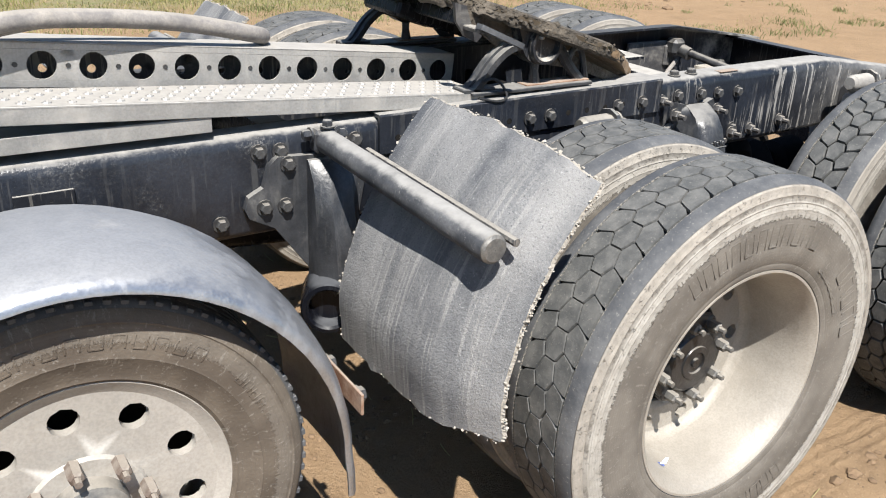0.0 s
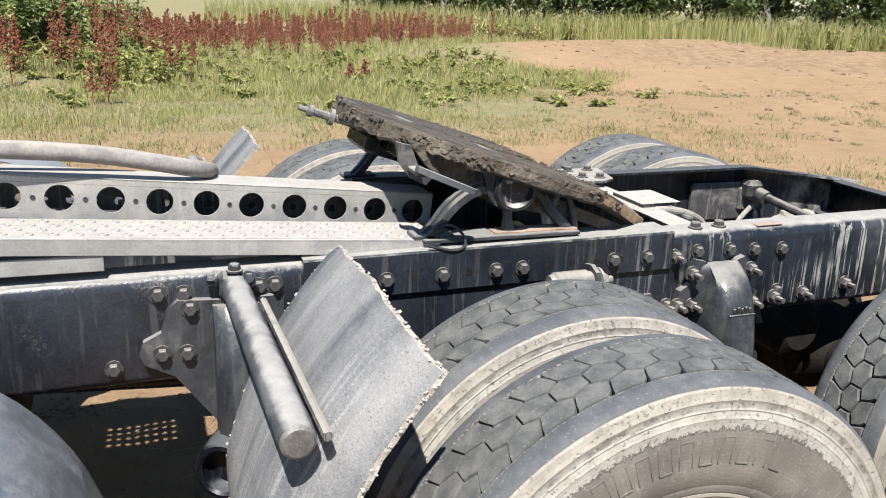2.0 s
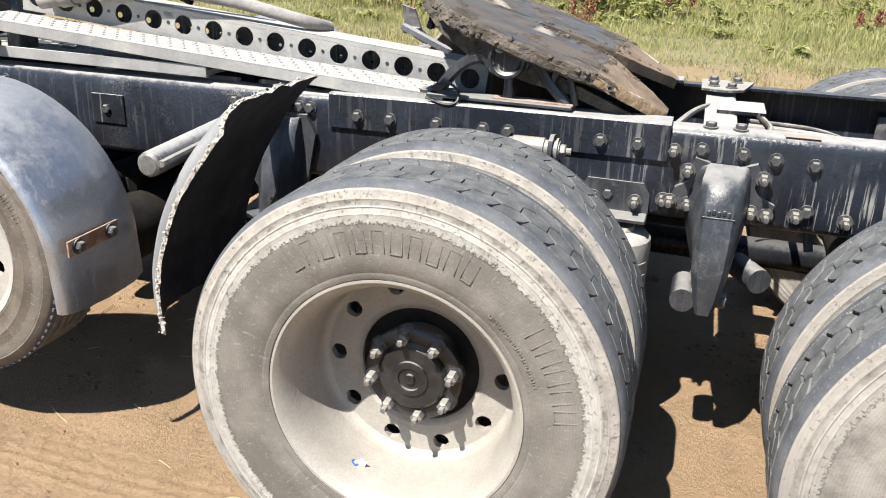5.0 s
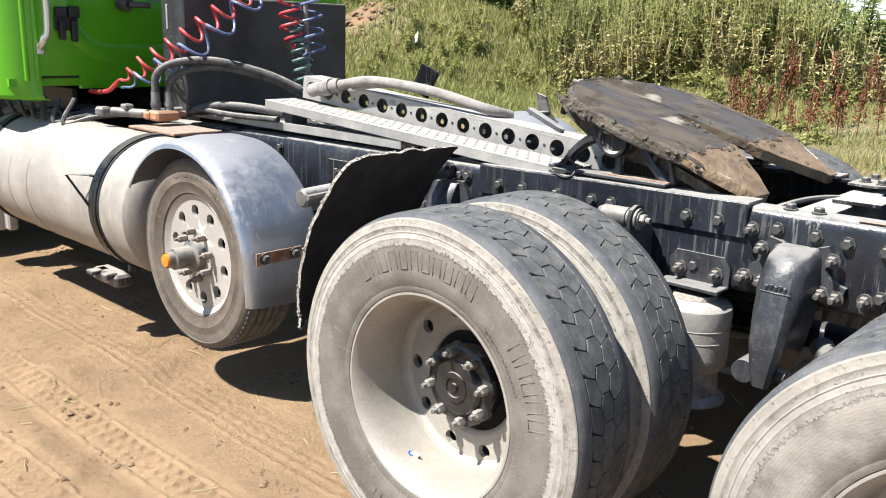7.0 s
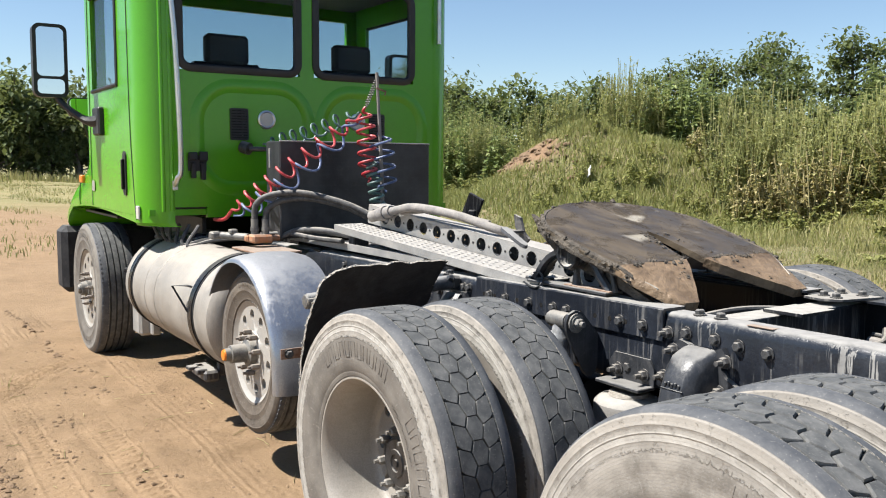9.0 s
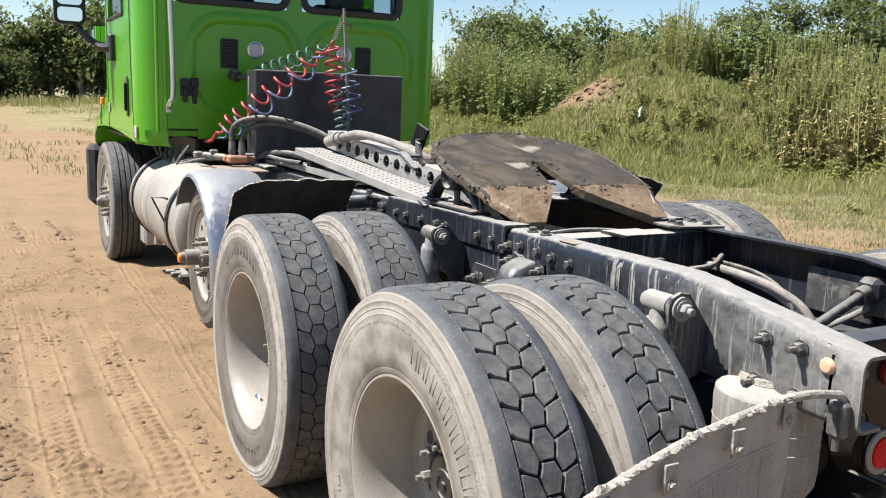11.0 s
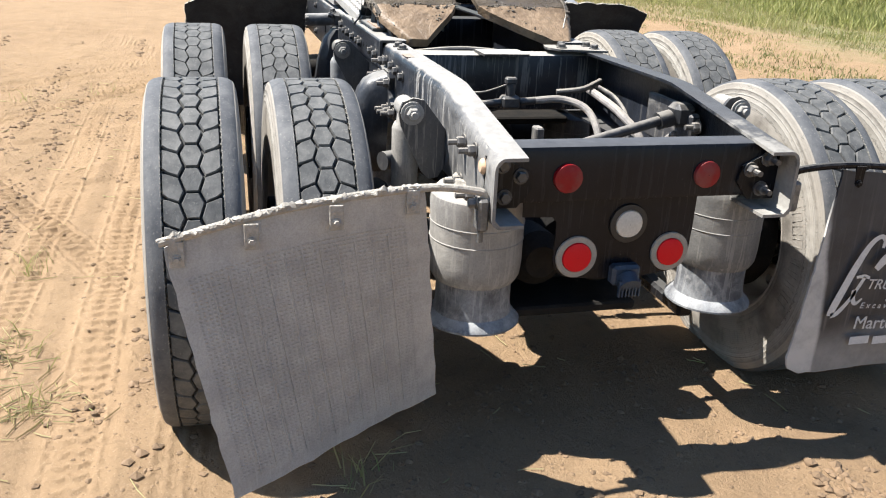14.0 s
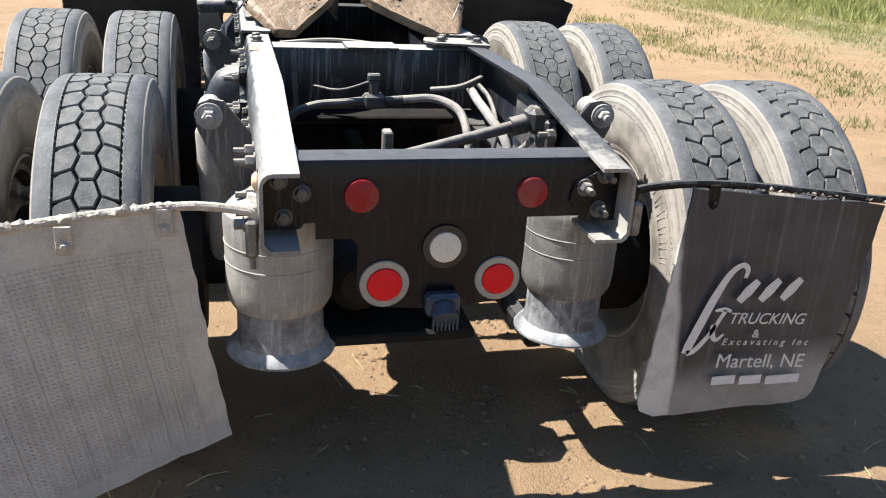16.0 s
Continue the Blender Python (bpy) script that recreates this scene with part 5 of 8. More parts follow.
def disc_with_holes(s, r0, r1, y, t, count, hr, hole):
    """A flat ring with round hand holes, facing -y."""
    n = 16
    step = math.tau / count
    for k in range(count):
        mid = k * step
        outl = []
        for i in range(4):
            outl.append((r1, mid - step / 2 + step * i / 4))
        for i in range(4):
            outl.append((r1 + (r0 - r1) * i / 4, mid + step / 2))
        for i in range(4):
            outl.append((r0, mid + step / 2 - step * i / 4))
        for i in range(4):
            outl.append((r0 + (r1 - r0) * i / 4, mid - step / 2))
        cx, cz = hr * math.cos(mid), hr * math.sin(mid)
        o2 = [(r * math.cos(a), r * math.sin(a)) for r, a in outl]
        i2 = []
        for px, pz in o2:
            d = math.hypot(px - cx, pz - cz)
            i2.append((cx + (px - cx) / d * hole, cz + (pz - cz) / d * hole))
        v = [(px, y, pz) for px, pz in o2] + [(px, y, pz) for px, pz in i2] + [(px, y + t, pz) for px, pz in i2]
        f = []
        for i in range(n):
            j = (i + 1) % n
            f += [(i, j, n + j, n + i), (n + i, n + j, 2 * n + j, 2 * n + i)]
        s.add(v, f)
    return s


def nut(s, r, a, y0, y1, size):
    x, z = r * math.cos(a), r * math.sin(a)
    ring = lambda q, y, n: [(x + q * math.cos(k * math.tau / n), y, z + q * math.sin(k * math.tau / n)) for k in range(n)]  # noqa: E731
    s.loft([ring(size, y0, 6), ring(size, y1, 6), ring(size * 0.7, y1 - 0.004, 6)])
    s.loft([ring(size * 0.5, y1, 8), ring(size * 0.5, y1 - size * 1.3, 8)])


def drive_wheel(rubber, worn):
    """A deep dished dual wheel with its tyre; the dish opens to -y."""
    rim = Shape().lathe([(0.262, 0.10), (0.300, 0.100), (0.306, 0.112), (0.298, 0.118), (0.280, 0.105), (0.262, 0.06), (0.254, 0.096), (0.254, 0.072), (0.258, 0.040), (0.263, -0.02), (0.271, -0.07), (0.2815, -0.098), (0.292, -0.112), (0.2985, -0.1175), (0.3045, -0.1175), (0.307, -0.111), (0.304, -0.103)], 96)
    rim.lathe([(0.2565, 0.052), (0.2535, 0.066), (0.247, 0.075), (0.2385, 0.079)], 96)
    disc_with_holes(rim, 0.168, 0.240, 0.079, 0.02, 10, 0.2135, 0.0215)
    rim.lathe([(0.1685, 0.079), (0.160, 0.081), (0.152, 0.088), (0.150, 0.12)], 60)
    wheel = part("wheel", rim, M_RIM, truck, "cream dusty deep dished dual wheel")
    tyre = part("tyre", tyre_drive(worn), rubber, wheel, "worn block tread tyre caked with pale dust", smooth=28)
    part("brake_drum", Shape().lathe([(0.001, 0.098), (0.163, 0.098), (0.163, 0.13)], 48), M_DRUM, wheel)
    hub = part("hub", Shape().lathe([(0.112, 0.13), (0.111, 0.052), (0.122, 0.048), (0.122, 0.036), (0.116, 0.032), (0.088, 0.031), (0.085, 0.020), (0.078, 0.014), (0.047, 0.012), (0.045, 0.008), (0.030, 0.007), (0.028, 0.012), (0.014, 0.012), (0.012, 0.006), (0.001, 0.006)], 48), M_HUB, wheel, "black greasy axle hub with a stepped flange")
    for k in range(8):
        a = k * math.tau / 8 + 0.2
        part("flange_boss", Shape().lathe([(0.026, 0.05), (0.024, 0.034), (0.018, 0.030), (0.001, 0.030)], 12, pose(0.104 * math.cos(a), 0, 0.104 * math.sin(a))), M_HUB, hub)
    lug = Shape()
    nut(lug, 0, 0, 0.0, -0.026, 0.0150)
    me = lug.mesh("lug_nut")
    fix_normals(me)
    me.materials.append(M_BOLT)
    for k in range(8):
        a = k * math.tau / 8 + 0.2
        part("lug_nut", me, None, wheel, m=pose(0.104 * math.cos(a), 0.030, 0.104 * math.sin(a)))
    words = Shape()
    letter_bars(words, 0.398, -0.1312, 128, 62, 11, 0.050)
    letter_bars(words, 0.398, -0.1312, 308, 242, 11, 0.050)
    letter_bars(words, 0.398, -0.1312, 40, 6, 5, 0.050)
    letter_bars(words, 0.345, -0.1282, 52, 20, 14, 0.008)
    tagged(part("moulded_writing", words, rubber, tyre), kind="stuff")
    return wheel


DUAL_OUT, DUAL_IN = 1.158, 0.818
dw = drive_wheel(M_TYRE, True)
rear_wheel = drive_wheel(M_TYRE_REAR, False)
dw.matrix_basis = pose(AXLE_1, -DUAL_OUT, AXLE_Z)
rear_wheel.matrix_basis = pose(AXLE_2, 0.012 - DUAL_OUT, AXLE_Z + 0.003, 0, 48, 0)
for first, x, tuck in ((dw, AXLE_1, 0.0), (rear_wheel, AXLE_2, 0.012)):
    copy_thing(first, pose(x, DUAL_OUT - tuck, AXLE_Z, 0, 0, 180) @ pose(0, 0, 0, 0, 23 + 17 * x, 0))
    for side in (-1, 1):
        copy_thing(first, pose(x, side * (DUAL_IN - tuck), AXLE_Z) @ pose(0, 0, 0, 0, 0, 180 if side < 0 else 0) @ pose(0, 0, 0, 0, 31 + 40 * side + 9 * x, 0))
sticker = Shape().prism([(-0.012, -0.02), (0.030, -0.02), (0.030, 0.02), (0.012, 0.02)], 0.0006)
a_s = radians(-118)
part("wheel_sticker", sticker, M_WHITE_PLATE, dw, "small white sticker with blue print", m=Matrix.Rotation(-a_s, 4, "Y") @ pose(0.2655, -0.035, 0, 0, -86, 90))
part("sticker_print", Shape().lathe([(0.005, 0), (0.010, 0), (0.010, 0.0006), (0.005, 0.0006)], 20), M_STICKER_BLUE, dw, m=Matrix.Rotation(-a_s, 4, "Y") @ pose(0.2648, -0.036, 0.005, 0, 0, 90))


def plain_tyre(R, r_in, half, ribs, wide):
    """A rib tread tyre."""
    k = R / 0.512
    side = [(r_in, half * 0.78), (r_in + 0.012, half * 0.88), (r_in + 0.02, half * 0.87), (r_in + (R - r_in) * 0.38, half * 0.995), (r_in + (R - r_in) * 0.40, half * 0.985), (r_in + (R - r_in) * 0.62, half), (r_in + (R - r_in) * 0.78, half * 0.97), (r_in + (R - r_in) * 0.80, half * 0.985), (R - 0.022 * k, half * 0.93), (R - 0.006, half * 0.85), (R, half * 0.77)]
    tread = []
    for i in range(ribs - 1):
        g = -wide + 2 * wide * (i + 1) / ribs
        tread += [(R + 0.001, g - 0.006), (R - 0.012, g - 0.004), (R - 0.012, g + 0.004), (R + 0.001, g + 0.006)]
    prof = [(r, -y) for r, y in side] + tread + [(r, y) for r, y in side[::-1]]
    s = Shape().lathe(prof, 96)
    for sd in (-1, 1):
        for j in range(90):
            s.box((R - 0.003, sd * half * 0.80, 0), (0.008, 0.012, 0.012), 0.001, Matrix.Rotation(j * math.tau / 90, 4, "Y"))
    return s


def front_wheel(R, r_rim, half, tyre_mat, rim_mat, label, hub_out):
    """A single wheel with hand holes and an outstanding hub; its face looks to -y."""
    y0 = -half * 0.82
    rim = Shape().lathe([(r_rim - 0.02, half * 0.8), (r_rim + 0.004, half * 0.8), (r_rim - 0.03, 0), (r_rim - 0.022, y0 + 0.012), (r_rim - 0.012, -half * 0.76), (r_rim + 0.002, -half * 0.84), (r_rim + 0.006, -half * 0.80)], 80)
    disc_with_holes(rim, r_rim * 0.42, r_rim - 0.021, y0 + 0.012, 0.02, 10, r_rim * 0.735, r_rim * 0.105)
    rim.lathe([(r_rim * 0.42, y0 + 0.012), (r_rim * 0.40, y0 + 0.005), (0.02, y0 + 0.005)], 48)
    w = part("wheel", rim, rim_mat, truck, label)
    t = part("tyre", plain_tyre(R, r_rim - 0.002, half, 5, half * 0.74), tyre_mat, w, "ribbed tyre with dusty side")
    part("drum_back", Shape().lathe([(0.01, 0.03), (r_rim - 0.03, 0.03)], 40), M_DRUM, w)
    part("hub", Shape().lathe([(r_rim * 0.27, y0 + 0.006), (r_rim * 0.26, y0 - hub_out * 0.20), (r_rim * 0.185, y0 - hub_out * 0.26), (r_rim * 0.175, y0 - hub_out * 0.80), (r_rim * 0.13, y0 - hub_out * 0.83), (r_rim * 0.125, y0 - hub_out - 0.002)], 36), M_BOLT, w, "dusty wheel hub")
    part("hub_cap", Shape().lathe([(r_rim * 0.115, y0 - hub_out), (r_rim * 0.10, y0 - hub_out - 0.010), (0.001, y0 - hub_out - 0.012)], 30), M_AMBER if hub_out > 0.08 else M_BOLT, w, "hub end cap")
    lug = Shape()
    nut(lug, 0, 0, 0.0, -0.036, 0.0135)
    me = lug.mesh("lug_nut")
    fix_normals(me)
    me.materials.append(M_LUG)
    for k in range(10 if r_rim > 0.27 else 8):
        a = (k + 0.5) * math.tau / (10 if r_rim > 0.27 else 8)
        part("lug_nut", me, None, w, m=pose(r_rim * 0.40 * math.cos(a), y0 + 0.004, r_rim * 0.40 * math.sin(a)))
    words = Shape()
    letter_bars(words, r_rim + (R - r_rim) * 0.58, -half * 1.0, 122, 62, 10, (R - r_rim) * 0.16)
    letter_bars(words, r_rim + (R - r_rim) * 0.58, -half * 1.0, 50, 34, 4, (R - r_rim) * 0.12)
    letter_bars(words, r_rim + (R - r_rim) * 0.58, -half * 1.0, 300, 240, 10, (R - r_rim) * 0.16)
    tagged(part("moulded_writing", words, tyre_mat, t), kind="stuff")
    return w


LIFT_X, LIFT_Z, LIFT_Y = -1.425, 0.579, 1.004
lw = front_wheel(0.385, 0.240, 0.118, M_TYRE_LIFT, M_RIM_LIFT, "dull metal wheel of the raised lift axle", 0.13)
lw.matrix_basis = pose(LIFT_X, -LIFT_Y, LIFT_Z, 0, 12, 0)
copy_thing(lw, pose(LIFT_X, LIFT_Y, LIFT_Z, 0, 0, 180))
STEER_X = -4.70
sw = front_wheel(0.512, 0.302, 0.145, M_TYRE_STEER, M_RIM, "cream dusty steer wheel", 0.07)
sw.matrix_basis = pose(STEER_X, -1.07, AXLE_Z, 0, 8, 0)
copy_thing(sw, pose(STEER_X, 1.07, AXLE_Z, 0, 0, 180))

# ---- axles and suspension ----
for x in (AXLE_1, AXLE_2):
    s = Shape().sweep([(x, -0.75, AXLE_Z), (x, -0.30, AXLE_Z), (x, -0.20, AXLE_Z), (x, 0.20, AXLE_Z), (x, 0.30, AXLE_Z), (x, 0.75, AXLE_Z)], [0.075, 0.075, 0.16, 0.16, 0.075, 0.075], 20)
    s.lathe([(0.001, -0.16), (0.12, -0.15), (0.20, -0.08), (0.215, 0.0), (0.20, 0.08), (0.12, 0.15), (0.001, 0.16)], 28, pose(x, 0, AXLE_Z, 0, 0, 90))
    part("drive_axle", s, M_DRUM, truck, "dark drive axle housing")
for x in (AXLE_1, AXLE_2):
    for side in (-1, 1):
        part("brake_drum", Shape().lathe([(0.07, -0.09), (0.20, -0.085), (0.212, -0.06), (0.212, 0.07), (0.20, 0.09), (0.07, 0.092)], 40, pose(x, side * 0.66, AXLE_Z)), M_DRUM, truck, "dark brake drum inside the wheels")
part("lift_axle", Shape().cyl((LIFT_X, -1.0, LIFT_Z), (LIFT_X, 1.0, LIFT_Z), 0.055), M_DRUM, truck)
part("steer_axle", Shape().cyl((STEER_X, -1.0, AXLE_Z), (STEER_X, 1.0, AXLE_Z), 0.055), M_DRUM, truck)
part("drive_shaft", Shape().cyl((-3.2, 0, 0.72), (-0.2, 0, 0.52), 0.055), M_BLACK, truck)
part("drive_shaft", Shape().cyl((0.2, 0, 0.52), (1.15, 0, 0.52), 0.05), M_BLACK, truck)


def air_spring(x, y, z0, z1, r, rubber):
    """Rubber bellows on a flared piston."""
    z = lambda k: z0 + (z1 - z0) * k  # noqa: E731
    prof = [(0.001, z(1.0)), (r * 0.50, z(1.0)), (r * 0.62, z(0.985)), (r * 0.86, z(0.965)), (r * 0.98, z(0.92)), (r, z(0.86)), (r * 0.985, z(0.74)), (r * 1.0, z(0.735)), (r * 0.985, z(0.73)), (r * 0.98, z(0.62)), (r * 0.995, z(0.615)), (r * 0.98, z(0.61)), (r * 0.985, z(0.45)), (r * 0.96, z(0.36)), (r * 0.88, z(0.31)), (r * 0.74, z(0.30))]
    turn = Matrix(((1, 0, 0, x), (0, 0, 1, y), (0, 1, 0, 0), (0, 0, 0, 1)))
    b = part("air_spring", Shape().lathe(prof, 40, turn), rubber, truck, "dusty rubber air spring" if y < 0 else "rubber air spring with shade put into its colour")
    pist = [(r * 0.80, z(0.31)), (r * 0.81, z(0.12)), (r * 0.84, z(0.06)), (r * 0.98, z(0.02)), (r * 1.03, z(0.0)), (r * 1.03, z(-0.015)), (0.001, z(-0.015))]
    part("piston", Shape().lathe(pist, 40, turn), M_PISTON, b, "flared dusty spring piston")
    part("bead_plate", Shape().lathe([(0.001, z(1.03)), (r * 0.55, z(1.03)), (r * 0.58, z(0.995))], 30, turn), M_MUDCAKE, b)


air_spring(1.69, -0.375, 0.375, 0.785, 0.137, M_AIRBAG)
air_spring(1.707, 0.399, 0.388, 0.790, 0.127, M_AIRBAG_HALF_SHADED)
air_spring(0.375, -0.455, 0.375, 0.70, 0.118, M_AIRBAG)
air_spring(0.375, 0.455, 0.375, 0.70, 0.118, M_AIRBAG_SHADED)
for x, y in ((1.69, 0.375), (0.375, 0.455)):
    for side in (-1, 1):
        part("spring_beam", Shape().box((x - 0.20, side * (y - 0.05), 0.345), (0.46, 0.055, 0.045), 0.012), M_BLACK, truck)
br = Shape().prism([(0.27, 0.74), (0.47, 0.74), (0.47, 0.80), (0.45, 0.83), (0.29, 0.83), (0.27, 0.80)], 0.008, Matrix(((1, 0, 0, 0), (0, 0, -1, -0.432), (0, 1, 0, 0), (0, 0, 0, 1))))
br.box((0.37, -0.47, 0.736), (0.20, 0.085, 0.012), 0.003)
bp = part("spring_bracket", br, M_CAST, truck, "black bracket above an air spring")
rail_bolts(stud, [(0.31, 0.775), (0.43, 0.775)], 0.441, bp)


def hanger(x, side=-1):
    """A cast spring hanger: a bolted wing plate and a tapered leg."""
    s = Shape()
    wing = [(-0.115, 0.80), (-0.105, 0.835), (-0.07, 0.855), (-0.075, 0.90), (-0.06, 0.925), (-0.03, 0.918), (0.0, 0.905), (0.05, 0.905), (0.085, 0.918), (0.105, 0.925), (0.118, 0.905), (0.105, 0.86), (0.12, 0.835), (0.165, 0.815), (0.16, 0.785), (0.12, 0.765), (-0.05, 0.765), (-0.10, 0.775)]
    s.prism([(x - 0.02 + u, z) for u, z in wing], 0.022, Matrix(((1, 0, 0, 0), (0, 0, -1, side * 0.431), (0, 1, 0, 0), (0, 0, 0, 1))) if side < 0 else Matrix(((1, 0, 0, 0), (0, 0, 1, 0.431), (0, 1, 0, 0), (0, 0, 0, 1))))
    rings = []
    for z, bl, br, hw, y1 in ((0.915, 0.050, 0.060, 0.040, 0.458), (0.905, 0.062, 0.070, 0.048, 0.492), (0.885, 0.070, 0.074, 0.054, 0.528), (0.85, 0.078, 0.076, 0.056, 0.552), (0.79, 0.092, 0.080, 0.057, 0.575), (0.72, 0.080, 0.074, 0.055, 0.592), (0.64, 0.056, 0.060, 0.048, 0.606), (0.57, 0.034, 0.040, 0.034, 0.612), (0.525, 0.020, 0.024, 0.022, 0.606)):
        c, m = hw * 0.35, (y1 - 0.45) * 0.55
        rings.append([(x - bl, side * 0.45, z), (x + br, side * 0.45, z), (x + br - 0.012, side * (0.45 + m), z), (x + hw, side * (y1 - c), z), (x + hw - c, side * y1, z), (x - hw + c, side * y1, z), (x - hw, side * (y1 - c), z), (x - bl + 0.018, side * (0.45 + m), z)])
    s.loft(rings)
    for k in range(5):
        s.box((x - 0.026 + 0.013 * k, side * 0.5705, 0.808 + 0.004 * (k % 2)), (0.009, 0.006, 0.014), 0.002)
    s.box((x, side * 0.5725, 0.796), (0.085, 0.006, 0.004), 0.0015)
    s.cyl((x - 0.055, side * 0.55, 0.555), (x + 0.055, side * 0.55, 0.555), 0.022)
    ob = part("spring_hanger", s, M_CAST, truck, "black cast spring hanger bolted to the rail", smooth=40)
    if side < 0:
        rail_bolts(stud, [(x - 0.096, 0.888), (x + 0.104, 0.888), (x - 0.135, 0.795), (x - 0.085, 0.792), (x + 0.085, 0.790), (x + 0.125, 0.786), (x + 0.20, 0.795)], 0.455, ob)
    return ob


hanger(0.66)
hanger(0.66, 1)
part("hanger_pivot", Shape().cyl((0.60, -0.44, 0.55), (0.60, -0.58, 0.55), 0.034).cyl((0.74, -0.36, 0.60), (0.80, -0.48, 0.60), 0.036), M_CAST, truck)

# front hanger beside the forward flap
s = Shape()
fh = [(-0.905, 0.80), (-0.895, 0.83), (-0.855, 0.85), (-0.838, 0.905), (-0.815, 0.925), (-0.73, 0.92), (-0.60, 0.92), (-0.57, 0.86), (-0.60, 0.70), (-0.66, 0.56), (-0.70, 0.56), (-0.83, 0.74), (-0.895, 0.775)]
s.prism(fh, 0.02, Matrix(((1, 0, 0, 0), (0, 0, -1, -0.4315), (0, 1, 0, 0), (0, 0, 0, 1))))
s.loft([[(-0.74, -0.45, z), (-0.62, -0.45, z), (-0.62, -0.45 - d * 0.6, z), (-0.65, -0.45 - d, z), (-0.71, -0.45 - d, z), (-0.74, -0.45 - d * 0.6, z)] for z, d in ((0.91, 0.02), (0.86, 0.07), (0.75, 0.10), (0.62, 0.12), (0.56, 0.10))])
fhp = part("spring_hanger", s, M_CAST, truck, "black cast spring hanger with five bolts")
rail_bolts(head, [(-0.79, 0.905), (-0.855, 0.80), (-0.80, 0.797)], 0.452, fhp)
part("brake_chamber", Shape().lathe([(0.001, -0.02), (0.046, -0.02), (0.050, -0.026), (0.052, -0.055), (0.058, -0.062), (0.068, -0.060), (0.073, -0.050), (0.074, 0.06), (0.001, 0.07)], 28, pose(-0.715, -0.525, 0.545, 0, 0, -28)), M_PANEL, truck, "dusty black bushing end behind the flap")
for x0, z0, y0 in ((1.555, 0.955, 0.535), (0.245, 0.940, 0.548)):
    for side in (-1, 1):
        rear = x0 > 1
        y = side * y0
        body = Shape().sweep([(x0 - 0.105, y, z0 - 0.010), (x0 - 0.108, y, z0 - 0.045), (x0 - 0.109, y, z0 - 0.050), (x0 - 0.112, y, z0 - 0.062), (x0 - 0.135, y * 0.99, z0 - 0.28), (x0 - 0.136, y * 0.99, z0 - 0.285), (x0 - 0.16, y * 0.98, 0.52)], [0.026, 0.030, 0.036, 0.041, 0.041, 0.030, 0.030], 18)
        sh = part("shock_absorber", body, M_AIRBAG if rear else M_PISTON, truck, "dusty grey shock absorber hung from a pin", TAIL)
        e = Shape().sweep([(x0 - 0.165, y, z0), (x0 - 0.155, y, z0), (x0 - 0.150, y, z0), (x0 - 0.062, y, z0), (x0 - 0.060, y, z0), (x0 - 0.030, y, z0), (x0 - 0.028, y, z0), (x0 - 0.022, y, z0)], [0.022, 0.026, 0.030, 0.031, 0.026, 0.026, 0.034, 0.034], 18)
        e.bolt((x0 - 0.022, y, z0), (1, 0, 0), 0.019, 0.018).cyl((x0, y, z0), (x0 + 0.014, y, z0), 0.010, n=10)
        part("shock_mount", e, M_AIRBAG if rear else M_BOLT, sh, "dusty shock mount bushing and nut")
        ear = [(y0 - 0.004, z0 + 0.042), (y0 - 0.036, z0 + 0.036), (0.432, z0 - 0.050), (0.432, z0 - 0.165), (0.450, z0 - 0.195), (0.478, z0 - 0.200), (0.500, z0 - 0.178), (y0 + 0.030, z0 - 0.040), (y0 + 0.038, z0), (y0 + 0.026, z0 + 0.030)]
        w = Shape().prism([(side * a, b) for a, b in ear], 0.012, Matrix(((0, 0, 1, x0 - 0.048), (1, 0, 0, 0), (0, 1, 0, 0), (0, 0, 0, 1))))
        part("shock_bracket", w, M_FRAME_DUSTY if rear else M_CAST, sh, "dusty ear plate on the rail")

# torque rod, hoses and valve between the rails
s = Shape().cyl((1.60, -0.30, 0.80), (1.45, 0.33, 0.915), 0.0165)
s.cyl((1.455, 0.29, 0.905), (1.45, 0.335, 0.915), 0.028).box((1.445, 0.375, 0.925), (0.075, 0.075, 0.075), 0.016)
s.cyl((1.60, -0.32, 0.795), (1.60, -0.26, 0.805), 0.032)
tr = part("torque_rod", s, M_BOLT_DARK, truck, "dark torque rod with dusty end", TAIL)
for y in (0.405, 0.40):
    part("bolt", stud, None, tr, m=pose(1.52 if y < 0.402 else 1.44, y, 0.90, 0, 0, 0))
part("rod_bracket", Shape().box((1.30, 0.405, 0.86), (0.26, 0.02, 0.15), 0.006).box((1.44, 0.40, 0.87), (0.10, 0.04, 0.10), 0.01), M_FRAME_DUSTY, truck, "dusty bracket on the rail's inside")
v = Shape().box((0.86, -0.01, 0.835), (0.05, 0.075, 0.05), 0.01).cyl((0.86, -0.01, 0.86), (0.86, -0.01, 0.905), 0.018).box((0.86, -0.01, 0.915), (0.03, 0.045, 0.025), 0.006)
v.cyl((0.86, -0.10, 0.83), (0.86, -0.045, 0.835), 0.014).cyl((0.86, 0.03, 0.835), (0.86, 0.09, 0.84), 0.014)
part("air_valve", v, M_BOLT_DARK, truck, "small dusty air valve with fittings")
